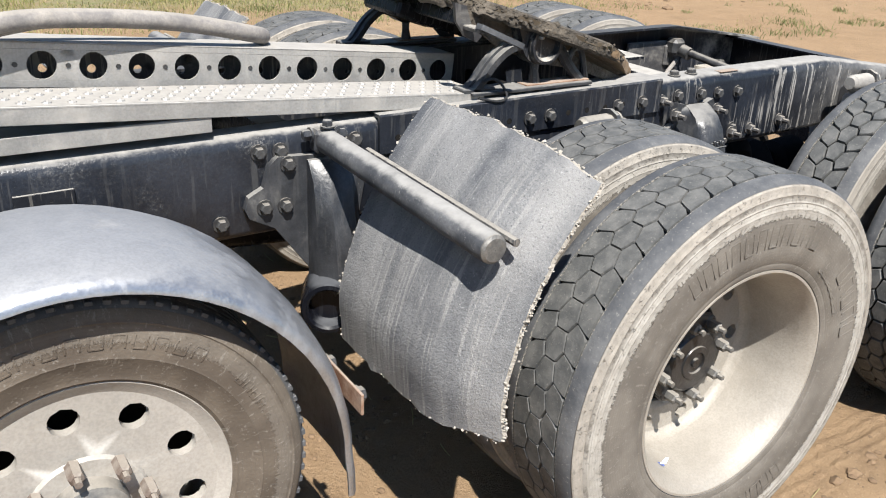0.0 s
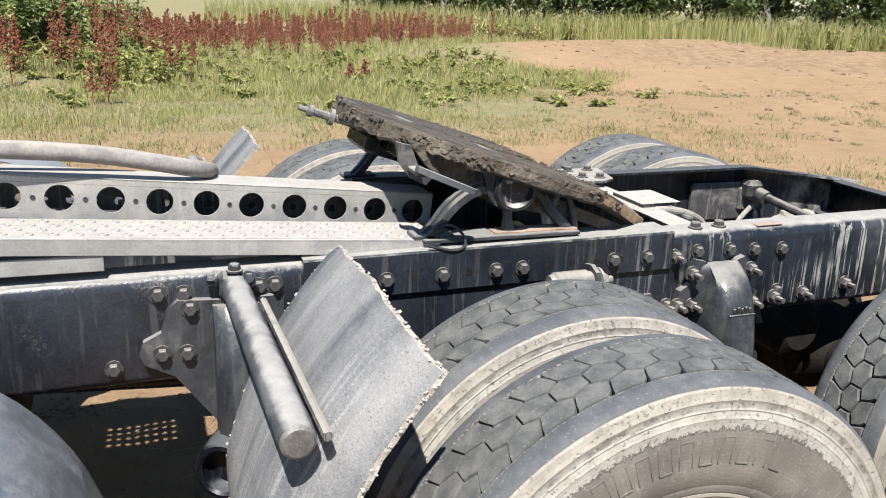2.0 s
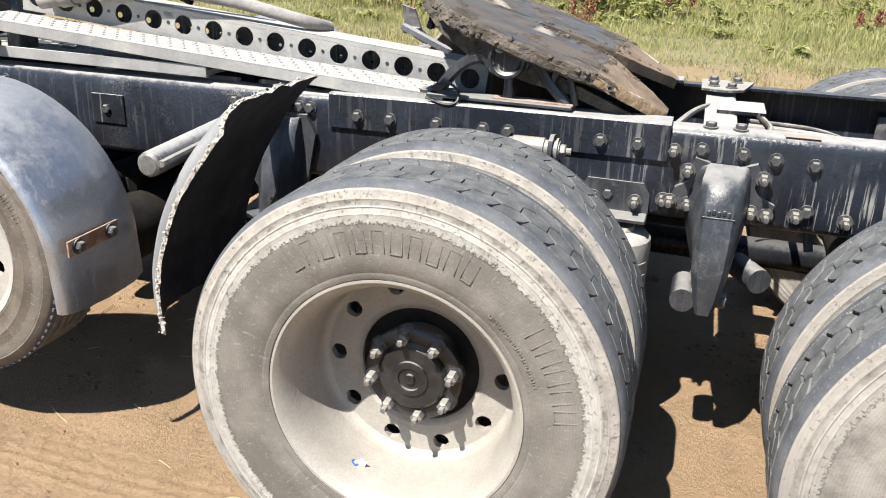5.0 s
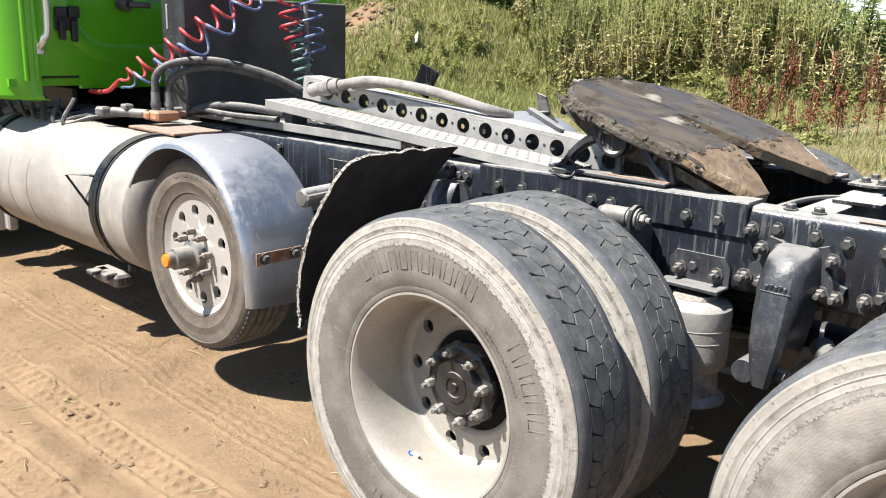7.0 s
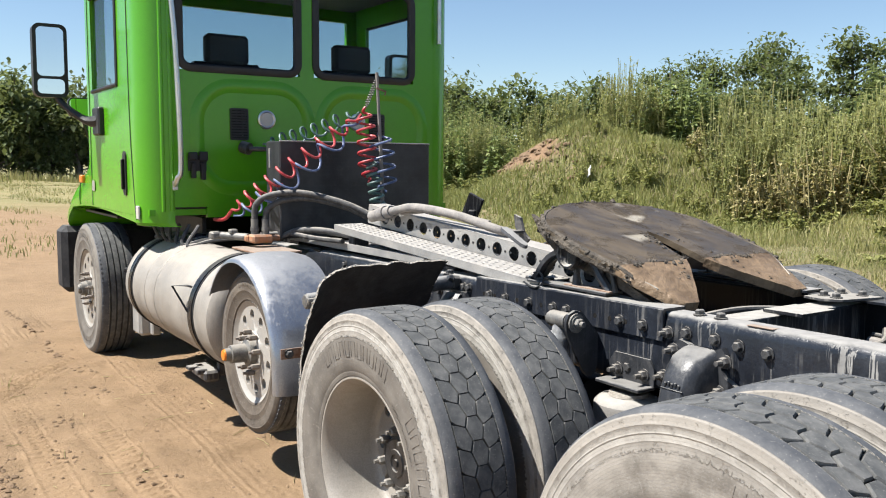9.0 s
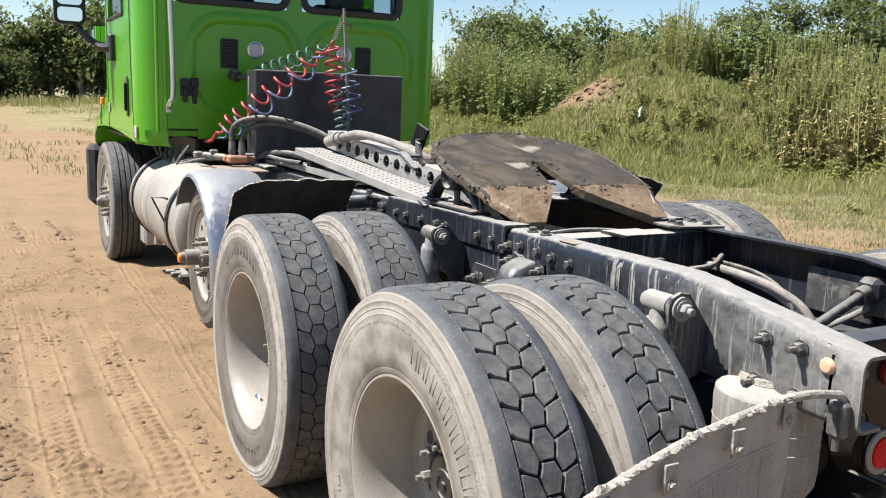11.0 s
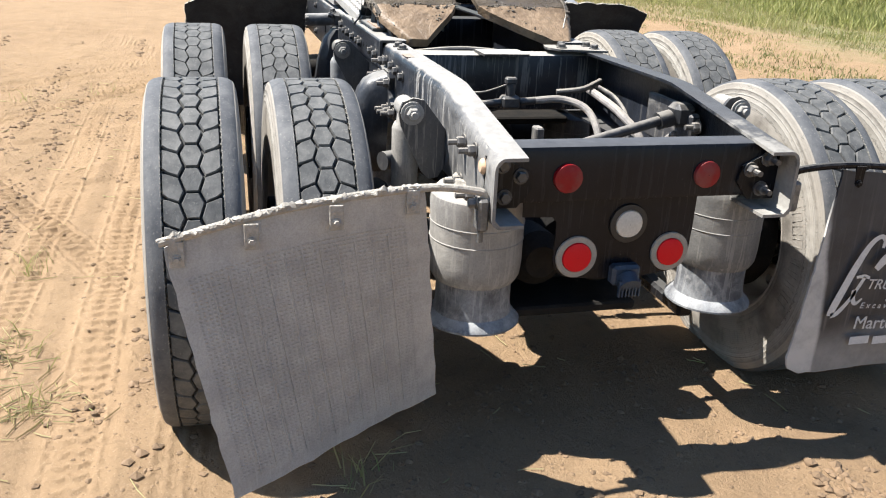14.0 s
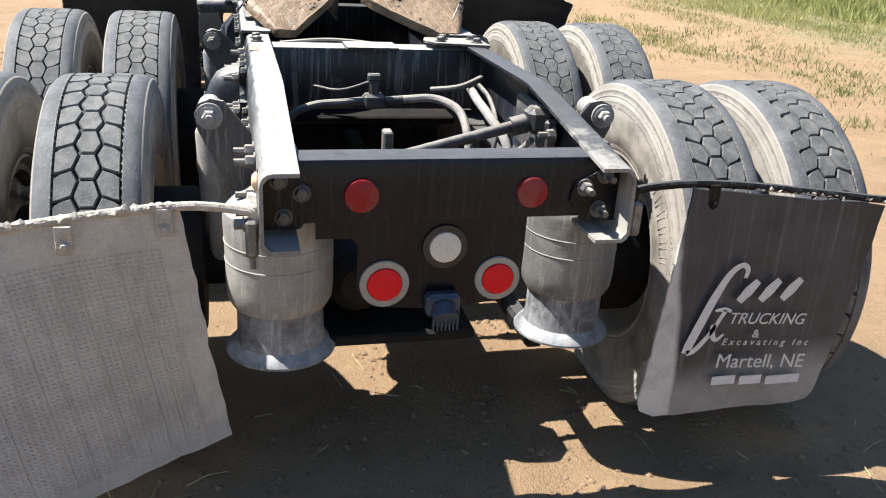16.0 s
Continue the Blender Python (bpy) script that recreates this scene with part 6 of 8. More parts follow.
for pts, r, mt in (
    ([(0.86, -0.10, 0.83), (0.87, -0.22, 0.82), (0.90, -0.30, 0.78), (0.93, -0.34, 0.66)], 0.013, M_RUBBER_HOSE),
    ([(0.86, 0.09, 0.84), (0.87, 0.20, 0.845), (0.95, 0.27, 0.82), (1.05, 0.28, 0.74), (1.10, 0.27, 0.62)], 0.014, M_HOSE_DUSTY),
    ([(0.74, 0.36, 0.86), (0.95, 0.33, 0.86), (1.1, 0.33, 0.84), (1.22, 0.36, 0.77), (1.28, 0.36, 0.62)], 0.015, M_HOSE_DUSTY),
    ([(0.74, 0.38, 0.88), (1.0, 0.36, 0.87), (1.16, 0.34, 0.80), (1.20, 0.30, 0.66)], 0.008, M_RUBBER_HOSE),
    ([(0.80, 0.20, 0.86), (0.82, 0.30, 0.875), (0.78, 0.39, 0.90)], 0.011, M_RUBBER_HOSE),
    ([(0.74, -0.20, 0.86), (0.85, -0.12, 0.87), (0.86, -0.01, 0.905)], 0.004, M_RUBBER_HOSE),
    ([(1.25, 0.2, 0.70), (1.35, 0.33, 0.78), (1.44, 0.36, 0.85)], 0.010, M_HOSE_DUSTY),
    ([(1.75, -0.38, 0.80), (1.6, -0.34, 0.83), (1.4, -0.32, 0.82), (1.1, -0.36, 0.80)], 0.012, M_RUBBER_HOSE),
):
    part("air_hose", Shape().sweep(smooth_path(pts), r, 10), mt, truck, "air brake hose")
part("axle_bracket", Shape().box((1.20, -0.02, 0.72), (0.05, 0.03, 0.20), 0.005, pose(0, 0, 0)).box((1.28, 0.14, 0.70), (0.14, 0.10, 0.02), 0.004), M_FRAME_DUSTY, truck)
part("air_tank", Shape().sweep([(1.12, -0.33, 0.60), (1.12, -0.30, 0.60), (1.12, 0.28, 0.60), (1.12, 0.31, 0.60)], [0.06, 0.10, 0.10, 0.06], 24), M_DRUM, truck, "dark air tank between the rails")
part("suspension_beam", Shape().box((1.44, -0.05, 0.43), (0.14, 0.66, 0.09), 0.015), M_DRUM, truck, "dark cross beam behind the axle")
# added near-black sheets that stand in for the deep shade below the ramps
part("dark_fill_plate", Shape().box((0.38, 0, 0.70), (0.42, 0.70, 0.03), 0.01).box((0.30, 0, 0.80), (0.03, 0.74, 0.19), 0.006), M_DRUM, truck, "added dark fill plates under the coupling, in place of deep shade")
# added plate: blocks the sun so that the ground below lies in solid shadow
part("shade_plate", Shape().box((1.57, -0.08, 0.375), (0.28, 0.46, 0.03), 0.01), M_DRUM, truck, "added dark plate that shades the ground between the rear springs")
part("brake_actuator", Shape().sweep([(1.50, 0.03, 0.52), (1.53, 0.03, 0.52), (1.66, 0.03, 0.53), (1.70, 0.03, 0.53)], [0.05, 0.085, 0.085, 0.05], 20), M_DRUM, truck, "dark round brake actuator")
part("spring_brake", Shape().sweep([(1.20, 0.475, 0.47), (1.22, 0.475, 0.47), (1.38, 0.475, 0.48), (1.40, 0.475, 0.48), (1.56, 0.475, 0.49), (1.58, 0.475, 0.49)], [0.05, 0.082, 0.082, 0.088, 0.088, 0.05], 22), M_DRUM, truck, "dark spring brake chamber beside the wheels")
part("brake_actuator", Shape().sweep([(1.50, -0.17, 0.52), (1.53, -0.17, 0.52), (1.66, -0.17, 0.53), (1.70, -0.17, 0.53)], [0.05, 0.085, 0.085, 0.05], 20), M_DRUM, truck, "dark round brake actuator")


# ---- rear lamps ----
def lamp(x, y, z, r, ring, lens, parent, label):
    turn = pose(x, y, z, 0, 0, 90)
    l = part("tail_lamp", Shape().lathe([(r, 0.0), (r, -0.006), (r * 0.96, -0.011), (r * 0.6, -0.015), (0.001, -0.016)], 40, turn), lens, parent, label)
    if ring:
        part("lamp_ring", Shape().lathe([(r * 1.42, 0.0), (r * 1.42, -0.003), (r * 1.38, -0.006), (r * 1.02, -0.007), (r * 1.0, -0.003)], 40, turn), ring, l, "pale dusty lamp ring")


lamp(1.905, -0.201, 0.864, 0.040, None, M_RED_DUSTY, end_beam, "red round lamp")
lamp(1.905, 0.205, 0.864, 0.038, None, M_RED_DUSTY, end_beam, "dusty red round lamp")
outline = [(-0.30, 0.80), (-0.30, 0.745), (-0.215, 0.742), (-0.20, 0.725)]
outline += arc(-0.14, 0.622, 0.062, 180, 265, 6) + [(-0.05, 0.552), (0.06, 0.552)] + arc(0.15, 0.626, 0.062, 275, 360, 6) + [(0.215, 0.70), (0.215, 0.80)]
pm = Matrix(((0, 0, 1, 1.858), (1, 0, 0, 0), (0, 1, 0, 0), (0, 0, 0, 1)))
panel = part("lamp_panel", Shape().prism(outline, 0.006, pm), M_PANEL, truck, "black rear lamp panel", TAIL)
lamp(1.866, -0.135, 0.624, 0.043, M_LAMP_RING, M_RED, panel, "bright red stop lamp in a grey ring")
lamp(1.866, 0.15, 0.626, 0.041, M_LAMP_RING, M_RED, panel, "bright red stop lamp in a tan ring")
lamp(1.866, 0.011, 0.716, 0.040, M_GASKET, M_LAMP_WHITE, panel, "dusty white reversing lamp")
c = Shape().box((1.885, 0.008, 0.572), (0.04, 0.085, 0.06), 0.012).cyl((1.90, 0.008, 0.565), (1.93, 0.008, 0.548), 0.032)
part("trailer_socket", c, M_CONNECTOR, panel, "dark blue trailer socket")
for k in range(7):
    part("socket_rib", Shape().box((1.925, 0.008 - 0.03 + 0.01 * k, 0.545), (0.012, 0.004, 0.05), 0.001), M_CONNECTOR, panel)


# ---- mud flaps ----
def flap_sheet(top, bottom, t, bulge, nu=14, nv=18, torn=0.0, seed=3, arch=0.0, corner=0.0):
    """A thick rubber sheet between a top and a bottom edge, bowed by bulge along x."""
    r = np.random.default_rng(seed)
    tl, tr_ = map(Vector, top)
    bl, br_ = map(Vector, bottom)
    front, back = [], []
    for j in range(nv + 1):
        v = j / nv
        for i in range(nu + 1):
            u = i / nu
            if corner and v > 1 - corner:
                q = corner * 1.2 * (1 - math.sqrt(max(0.0, 1 - ((v - 1 + corner) / corner) ** 2)))
                u = q + (1 - 2 * q) * u
            p = tl.lerp(tr_, u).lerp(bl.lerp(br_, u), v)
            p = p + Vector((bulge * math.sin(math.pi * v) * (0.6 + 0.4 * u) + 0.010 * math.sin(5 * u + 1) * v, 0, arch * math.sin(math.pi * u) * (1 - v)))
            if torn and i in (0, nu):
                p = p + Vector((0, r.normal(0, torn), 0))
            if torn and j in (0, nv):
                p = p + Vector((0, 0, r.normal(0, torn)))
            front.append(p)
            back.append(p - Vector((t, 0, 0)))
    n = nu + 1
    s = Shape()
    quads = [(j * n + i, j * n + i + 1, (j + 1) * n + i + 1, (j + 1) * n + i) for j in range(nv) for i in range(nu)]
    m = len(front)
    rim = [i for i in range(n)] + [j * n + nu for j in range(1, nv + 1)] + [nv * n + i for i in range(nu - 1, -1, -1)] + [j * n for j in range(nv - 1, 0, -1)]
    faces = quads + [tuple(m + i for i in q[::-1]) for q in quads] + [(rim[k], rim[(k + 1) % len(rim)], m + rim[(k + 1) % len(rim)], m + rim[k]) for k in range(len(rim))]
    return s.add(front + back, faces), front, n


# left rear: grey ribbed flap, its rod and clamps
TL, TR, BL, BR = (2.018, -1.218, 0.775), (1.950, -0.600, 0.868), (2.065, -1.085, 0.112), (1.838, -0.515, 0.214)
s, grid, n = flap_sheet((TL, TR), (BL, BR), 0.007, 0.012, torn=0.002, arch=0.026)
flap = part("mud_flap", s, M_FLAP_REAR, truck, "grey dusty ribbed rubber mud flap on a bent rod", TAIL_LEFT, 50)
ribs = Shape()
for k in range(1, 12):
    u = 0.06 + 0.84 * k / 12
    pts = []
    for j in range(3, 18):
        row = grid[j * n : j * n + n]
        i = u * (n - 1)
        p = row[int(i)].lerp(row[min(int(i) + 1, n - 1)], i - int(i))
        pts.append(p + Vector((0.0005, 0, 0)))
    ribs.sweep(pts, 0.0022, 5)
tagged(part("rib", ribs, M_FLAP_REAR, flap), kind="stuff")
pips = Shape()
for k in range(44):
    for q in range(52):
        u, vv = 0.06 + 0.86 * k / 44, 0.14 + 0.80 * q / 52
        i, j = u * (n - 1), vv * 18
        a = grid[int(j) * n + int(i)].lerp(grid[int(j) * n + int(i) + 1], i - int(i))
        b = grid[(int(j) + 1) * n + int(i)].lerp(grid[(int(j) + 1) * n + int(i) + 1], i - int(i))
        p = a.lerp(b, j - int(j))
        h = 0.0052
        pips.add([(p.x, p.y - h, p.z - h * 0.5), (p.x, p.y + h, p.z - h * 0.5), (p.x + 0.0035, p.y, p.z + h * 0.5)], [(0, 1, 2)])
tagged(part("tread_pip", pips, M_FLAP_REAR, flap), kind="stuff")
rod = smooth_path([(1.955, -0.440, 0.80), (1.955, -0.446, 0.845), (1.955, -0.475, 0.862), (1.952, -0.62, 0.872), (1.985, -0.93, 0.845), (2.022, -1.225, 0.785)], 6)
part("flap_rod", Shape().sweep(rod, 0.0105, 10), M_MUDCAKE, flap, "bent rod caked with dried mud")
cake = Shape()
r5 = np.random.default_rng(5)
for k in range(46):
    t = k / 45
    p = Vector((1.953, -0.62, 0.876)).lerp(Vector((1.99, -0.93, 0.85)), t * 2) if t < 0.5 else Vector((1.99, -0.93, 0.85)).lerp(Vector((2.022, -1.222, 0.788)), t * 2 - 1)
    w = r5.uniform(0.007, 0.014)
    lump(cake, (p.x + r5.normal(0, 0.002), p.y + r5.normal(0, 0.004), p.z + 0.002), w * 1.15, r5)
tagged(part("mud_crust", cake, M_MUDCAKE, flap, "crust of dried mud along the rod"), kind="stuff")
for u in (0.05, 0.36, 0.68, 0.95):
    p = Vector(TR).lerp(Vector(TL), u) + Vector((0.006 + (0.02 * math.sin(math.pi * u)), 0, 0.012 * math.sin(math.pi * u)))
    k = Shape().box((p.x, p.y, p.z - 0.025), (0.006, 0.034, 0.062), 0.002)
    k.bolt((p.x + 0.003, p.y, p.z - 0.036), (1, 0, 0), 0.008, 0.006)
    part("clamp", k, M_MUDCAKE, flap)
bk = Shape().box((1.955, -0.452, 0.80), (0.045, 0.028, 0.085), 0.006).cyl((1.955, -0.452, 0.76), (1.955, -0.452, 0.725), 0.008).bolt((1.955, -0.466, 0.83), (0, -1, 0), 0.012, 0.02)
part("rod_bracket", bk, M_BOLT, flap)

# right rear: black flap with lettering
s, grid, n = flap_sheet(((1.966, 0.598, 0.872), (1.966, 1.155, 0.815)), ((1.970, 0.528, 0.240), (1.970, 1.065, 0.228)), 0.007, 0.010, nv=34, torn=0.0012, seed=9, corner=0.085)
flap_r = part("mud_flap", s, M_FLAP_PRINT, truck, "black mud flap with white lettering and dusty edge", TAIL_RIGHT, 50)
part("flap_rod", Shape().sweep(smooth_path([(1.955, 0.44, 0.80), (1.955, 0.448, 0.85), (1.955, 0.48, 0.874), (1.955, 0.70, 0.878), (1.957, 1.21, 0.822)], 6), 0.0105, 10), M_BLACK, flap_r, "bent black rod")
cake = Shape()
for k in range(34):
    t = 0.25 + 0.75 * k / 33
    y = 0.62 + 0.59 * t
    lump(cake, (1.957, y + r5.normal(0, 0.004), 0.882 - 0.06 * t), r5.uniform(0.009, 0.016), r5)
tagged(part("mud_crust", cake, M_MUDCAKE, flap_r, "pale crust of mud along the rod"), kind="stuff")
for y in (0.655,):
    z = 0.872 - 0.097 * (y - 0.62) - 0.02
    part("clamp", Shape().box((1.965, y, z), (0.006, 0.03, 0.065), 0.002).bolt((1.968, y, z - 0.018), (1, 0, 0), 0.008, 0.006), M_BLACK, flap_r)
part("rod_bracket", Shape().box((1.955, 0.452, 0.80), (0.045, 0.028, 0.085), 0.006), M_BOLT, flap_r)
FACE_X = 1.991


def words(text, y, z, size, lean=0.0, squeeze=1.0):
    cu = bpy.data.curves.new("flap_text", "FONT")
    cu.body, cu.size, cu.shear, cu.extrude, cu.align_x = text, size, lean, 0.0006, "LEFT"
    cu.space_character = squeeze
    tmp = bpy.data.objects.new("flap_text", cu)
    me = bpy.data.meshes.new_from_object(tmp)
    bpy.data.objects.remove(tmp)
    me.materials.append(M_WHITE)
    return tagged(part("flap_lettering", me, None, flap_r, "white printed lettering", m=pose(FACE_X, y, z, 90, 0, 90) @ pose(0, 0, 0, 0, 0, -4)), kind="stuff")


words("TRUCKING", 0.744, 0.512, 0.0455, 0.2, 1.0)
words("&", 0.824, 0.466, 0.034)
words("Excavating Inc", 0.738, 0.450, 0.027, 0.2, 1.62)
words("Martell, NE", 0.731, 0.383, 0.0585)
logo = Shape()


def stroke(pts, w):
    """A flat pen stroke through points of y, z with widths."""
    c = smooth_path([(y - 0.036, z + 0.012, 0) for y, z in pts], 6)
    ws = np.interp(np.linspace(0, len(w) - 1, len(c)), range(len(w)), w)
    left, right = [], []
    for k, p in enumerate(c):
        d = (c[min(k + 1, len(c) - 1)] - c[max(k - 1, 0)]).normalized()
        q = Vector((-d.y, d.x, 0)) * ws[k] / 2
        left.append(p + q)
        right.append(p - q)
    n = len(c)
    logo.add([(FACE_X + 0.0012, p.x, p.y) for p in left + right], [(k, k + 1, n + k + 1, n + k) for k in range(n - 1)])


stroke([(0.806, 0.628), (0.808, 0.652), (0.790, 0.664), (0.760, 0.640), (0.728, 0.575), (0.700, 0.500), (0.680, 0.445), (0.672, 0.420)], [0.010, 0.014, 0.014, 0.018, 0.024, 0.026, 0.026, 0.020])
stroke([(0.676, 0.420), (0.700, 0.430), (0.735, 0.475), (0.768, 0.540)], [0.016, 0.016, 0.012, 0.012])
stroke([(0.738, 0.540), (0.765, 0.542), (0.785, 0.535)], [0.008, 0.012, 0.008])
stroke([(0.740, 0.500), (0.742, 0.470), (0.755, 0.455), (0.775, 0.470)], [0.016, 0.016, 0.012, 0.006])
for y in (0.800, 0.862, 0.925):
    stroke([(y, 0.562), (y + 0.022, 0.590), (y + 0.046, 0.618)], [0.020, 0.030, 0.020])
part("flap_emblem", logo, M_WHITE, flap_r, "white swash emblem")
for z, y0, y1, h in ((0.342, 0.731, 0.800, 0.042), (0.337, 0.815, 0.880, 0.042), (0.331, 0.895, 0.998, 0.042)):
    part("print_bar", Shape().box((FACE_X, (y0 + y1) / 2, z), (0.0014, y1 - y0, h * 0.62), 0.0005), M_WHITE, flap_r, "pale bar of faded print")


# forward flaps: heavy sheets bowed back over the tandem, hung from a tube
def bowed_flap(side):
    """A curved rubber sheet. Profile x, z from its free top to its bottom; the outer edge hangs a little forward."""
    prof = smooth_path([(-0.490, 0, 1.086), (-0.574, 0, 0.990), (-0.634, 0, 0.902), (-0.688, 0, 0.800), (-0.722, 0, 0.700), (-0.741, 0, 0.610), (-0.733, 0, 0.490)], 5)
    outer = smooth_path([(-0.452, 0, 1.042), (-0.520, 0, 0.952), (-0.576, 0, 0.866), (-0.620, 0, 0.762), (-0.646, 0, 0.665), (-0.653, 0, 0.580), (-0.642, 0, 0.506)], 5)
    r = np.random.default_rng(21)
    ny = 16
    front, back = [], []
    for j, p in enumerate(prof):
        v = j / (len(prof) - 1)
        for i in range(ny + 1):
            u = i / ny
            y = -0.622 - 0.580 * u - 0.01 * (1 - u) * v
            curl = max(0.0, (u - 0.70) / 0.30) ** 2
            c = p.lerp(outer[j], curl)
            q = Vector((c.x + 0.006 * math.sin(4 * u + 3 * v) * (1 - curl), y, c.z + 0.02 * v * u * (1 - curl)))
            if i in (0, ny):
                q.y += r.normal(0, 0.0022)
            if j in (0, len(prof) - 1):
                q += Vector((r.normal(0, 0.002), 0, r.normal(0, 0.003)))
            q.y *= -side
            front.append(q)
            back.append(q + Vector((0.011, 0, -0.003)))
    n, m = ny + 1, len(front)
    rows = len(prof)
    quads = [(j * n + i, j * n + i + 1, (j + 1) * n + i + 1, (j + 1) * n + i) for j in range(rows - 1) for i in range(ny)]
    rim = [i for i in range(n)] + [j * n + ny for j in range(1, rows)] + [(rows - 1) * n + i for i in range(ny - 1, -1, -1)] + [j * n for j in range(rows - 2, 0, -1)]
    s = Shape().add(front, quads)
    b = Shape().add(back, [q[::-1] for q in quads])
    e = Shape().add(front + back, [(rim[k], rim[(k + 1) % len(rim)], m + rim[(k + 1) % len(rim)], m + rim[k]) for k in range(len(rim))])
    ob = part("mud_flap", s, M_FLAP, truck, "heavy dusty rubber flap bowed over the tandem wheels", None, 60)
    part("flap_back", b, M_FLAP_BACK, ob, "black back of the flap", smooth=60)
    part("flap_edge", e, M_MUDCAKE, ob, "frayed pale rubber edge")
    crumbs = Shape()
    for k in rim:
        after = front[rim[(rim.index(k) + 1) % len(rim)]]
        for _ in range(9):
            p = front[k].lerp(after, r.random()) + Vector((0.005, 0, 0))
            lump(crumbs, tuple(p + Vector((r.normal(0, 0.003), r.normal(0, 0.003), r.normal(0, 0.003)))), 0.001 + 0.0045 * r.random() ** 3, r)
    tagged(part("frayed_crumb", crumbs, M_MUDCAKE, ob), kind="stuff")
    return ob


for side in (-1, 1):
    bf = bowed_flap(side)
    k = -side
    tube = Shape().sweep([(-0.690, -0.470 * k, 0.955), (-0.672, -1.155 * k, 0.930), (-0.672, -1.163 * k, 0.930)], [0.0315, 0.0315, 0.028], 22)
    tp = part("flap_tube", tube, M_TUBE, bf, "dusty steel tube that carries the flap")
    part("tube_bar", Shape().sweep([(-0.645, -0.60 * k, 0.962), (-0.628, -1.175 * k, 0.940)], 0.009, 8), M_FRAME_DUSTY, bf)
    part("tube_end", Shape().lathe([(0.001, -0.004), (0.024, -0.003), (0.030, 0.002), (0.030, 0.01)], 24, pose(-0.672, -1.164 * k, 0.930, 0, 0, 0 if k > 0 else 180)), M_BOLT, bf)
    tb = Shape().box((-0.69, -0.452 * k, 0.955), (0.07, 0.045, 0.06), 0.012).bolt((-0.73, -0.46 * k, 0.975), (-1, 0, 0), 0.014, 0.02).bolt((-0.69, -0.47 * k, 0.992), (0, 0, 1), 0.014, 0.015).bolt((-0.66, -0.476 * k, 0.975), (0, -k, 0.3), 0.013, 0.02)
    part("tube_clamp", tb, M_CAST, bf, "bolted tube clamp")


# ---- fenders over the lift wheels ----
def fender(side):
    s = Shape()
    prof = [(LIFT_X - 0.335, LIFT_Z + 0.13)] + [(x, z) for x, z in arc(LIFT_X, LIFT_Z - 0.005, 0.455, 148, 0, 26)] + [(LIFT_X + 0.460, LIFT_Z - 0.05), (LIFT_X + 0.462, LIFT_Z - 0.10)]
    prof = prof[1:]
    rings = []
    n = len(prof)
    for i, (x, z) in enumerate(prof):
        d = Vector((x - LIFT_X, 0, z - LIFT_Z + 0.005)).normalized()
        ring = []
        for off, y in ((-0.022, 1.178), (-0.010, 1.176), (0.0, 1.162), (0.012, 1.12), (0.022, 1.02), (0.018, 0.90), (0.0, 0.835), (-0.004, 0.835), (0.014, 0.90), (0.018, 1.02), (0.008, 1.12), (-0.004, 1.158), (-0.012, 1.171), (-0.022, 1.173)):
            ring.append((x + d.x * off, side * y, z + d.z * off))
        rings.append(ring)
    s.loft(rings)
    f = part("wheel_fender", s, M_ALU_FENDER, truck, "dull dented aluminium fender over the lift wheel", smooth=50)
    x1, z1 = LIFT_X + 0.474, LIFT_Z + 0.085
    part("fender_plate", Shape().box((x1 + 0.006, side * 1.055, z1), (0.006, 0.20, 0.045), 0.001), M_RUSTY, f, "small rusty plate")
    for y in (1.12, 0.99):
        part("bolt", head, None, f, m=pose(x1 + 0.009, side * y, z1, 0, 0, 90))


fender(-1)
fender(1)
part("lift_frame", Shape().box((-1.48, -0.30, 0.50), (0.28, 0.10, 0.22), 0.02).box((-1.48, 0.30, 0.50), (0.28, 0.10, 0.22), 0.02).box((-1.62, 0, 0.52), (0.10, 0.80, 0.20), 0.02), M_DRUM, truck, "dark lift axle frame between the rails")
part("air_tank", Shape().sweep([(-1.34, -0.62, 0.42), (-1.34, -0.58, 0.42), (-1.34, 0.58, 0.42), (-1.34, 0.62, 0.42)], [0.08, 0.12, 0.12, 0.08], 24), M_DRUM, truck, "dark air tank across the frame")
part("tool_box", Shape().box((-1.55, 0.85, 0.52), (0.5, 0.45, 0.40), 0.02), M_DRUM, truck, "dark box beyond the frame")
deck = Shape().box((-1.49, 0.10, 1.014), (0.38, 0.23, 0.004), 0.001).box((-0.99, 0.10, 1.014), (0.10, 0.23, 0.004), 0.001)
for i in range(8):
    for j in range(5):
        deck.hole_cell(-1.284 + 0.0325 * i, 0.007 + 0.0465 * j, 0.0325, 0.0465, 0.0085, 0.004, pose(0, 0, 1.012), 8)
part("perforated_deck", deck, M_BLACK, truck, "black perforated deck plate between the rails")


# ---- fifth wheel coupling ----
FW = pose(0.032, 0, 1.205, 0, 17.0, 0)
left_edge = [(0.48, -0.092), (0.515, -0.11), (0.515, -0.310), (0.49, -0.350), (0.33, -0.42), (0.20, -0.445), (0.05, -0.455)]
front_arc = [(-0.05 + 0.325 * math.cos(radians(a)), 0.452 * math.sin(radians(a))) for a in range(260, 99, -8)]
right_edge_pts = [(x, -y) for x, y in left_edge[::-1]]


def plate_drop(x):
    """The ramps bend down behind the middle."""
    return -0.20 * max(0.0, x - 0.26) - 0.10 * max(0.0, x - 0.26) ** 2


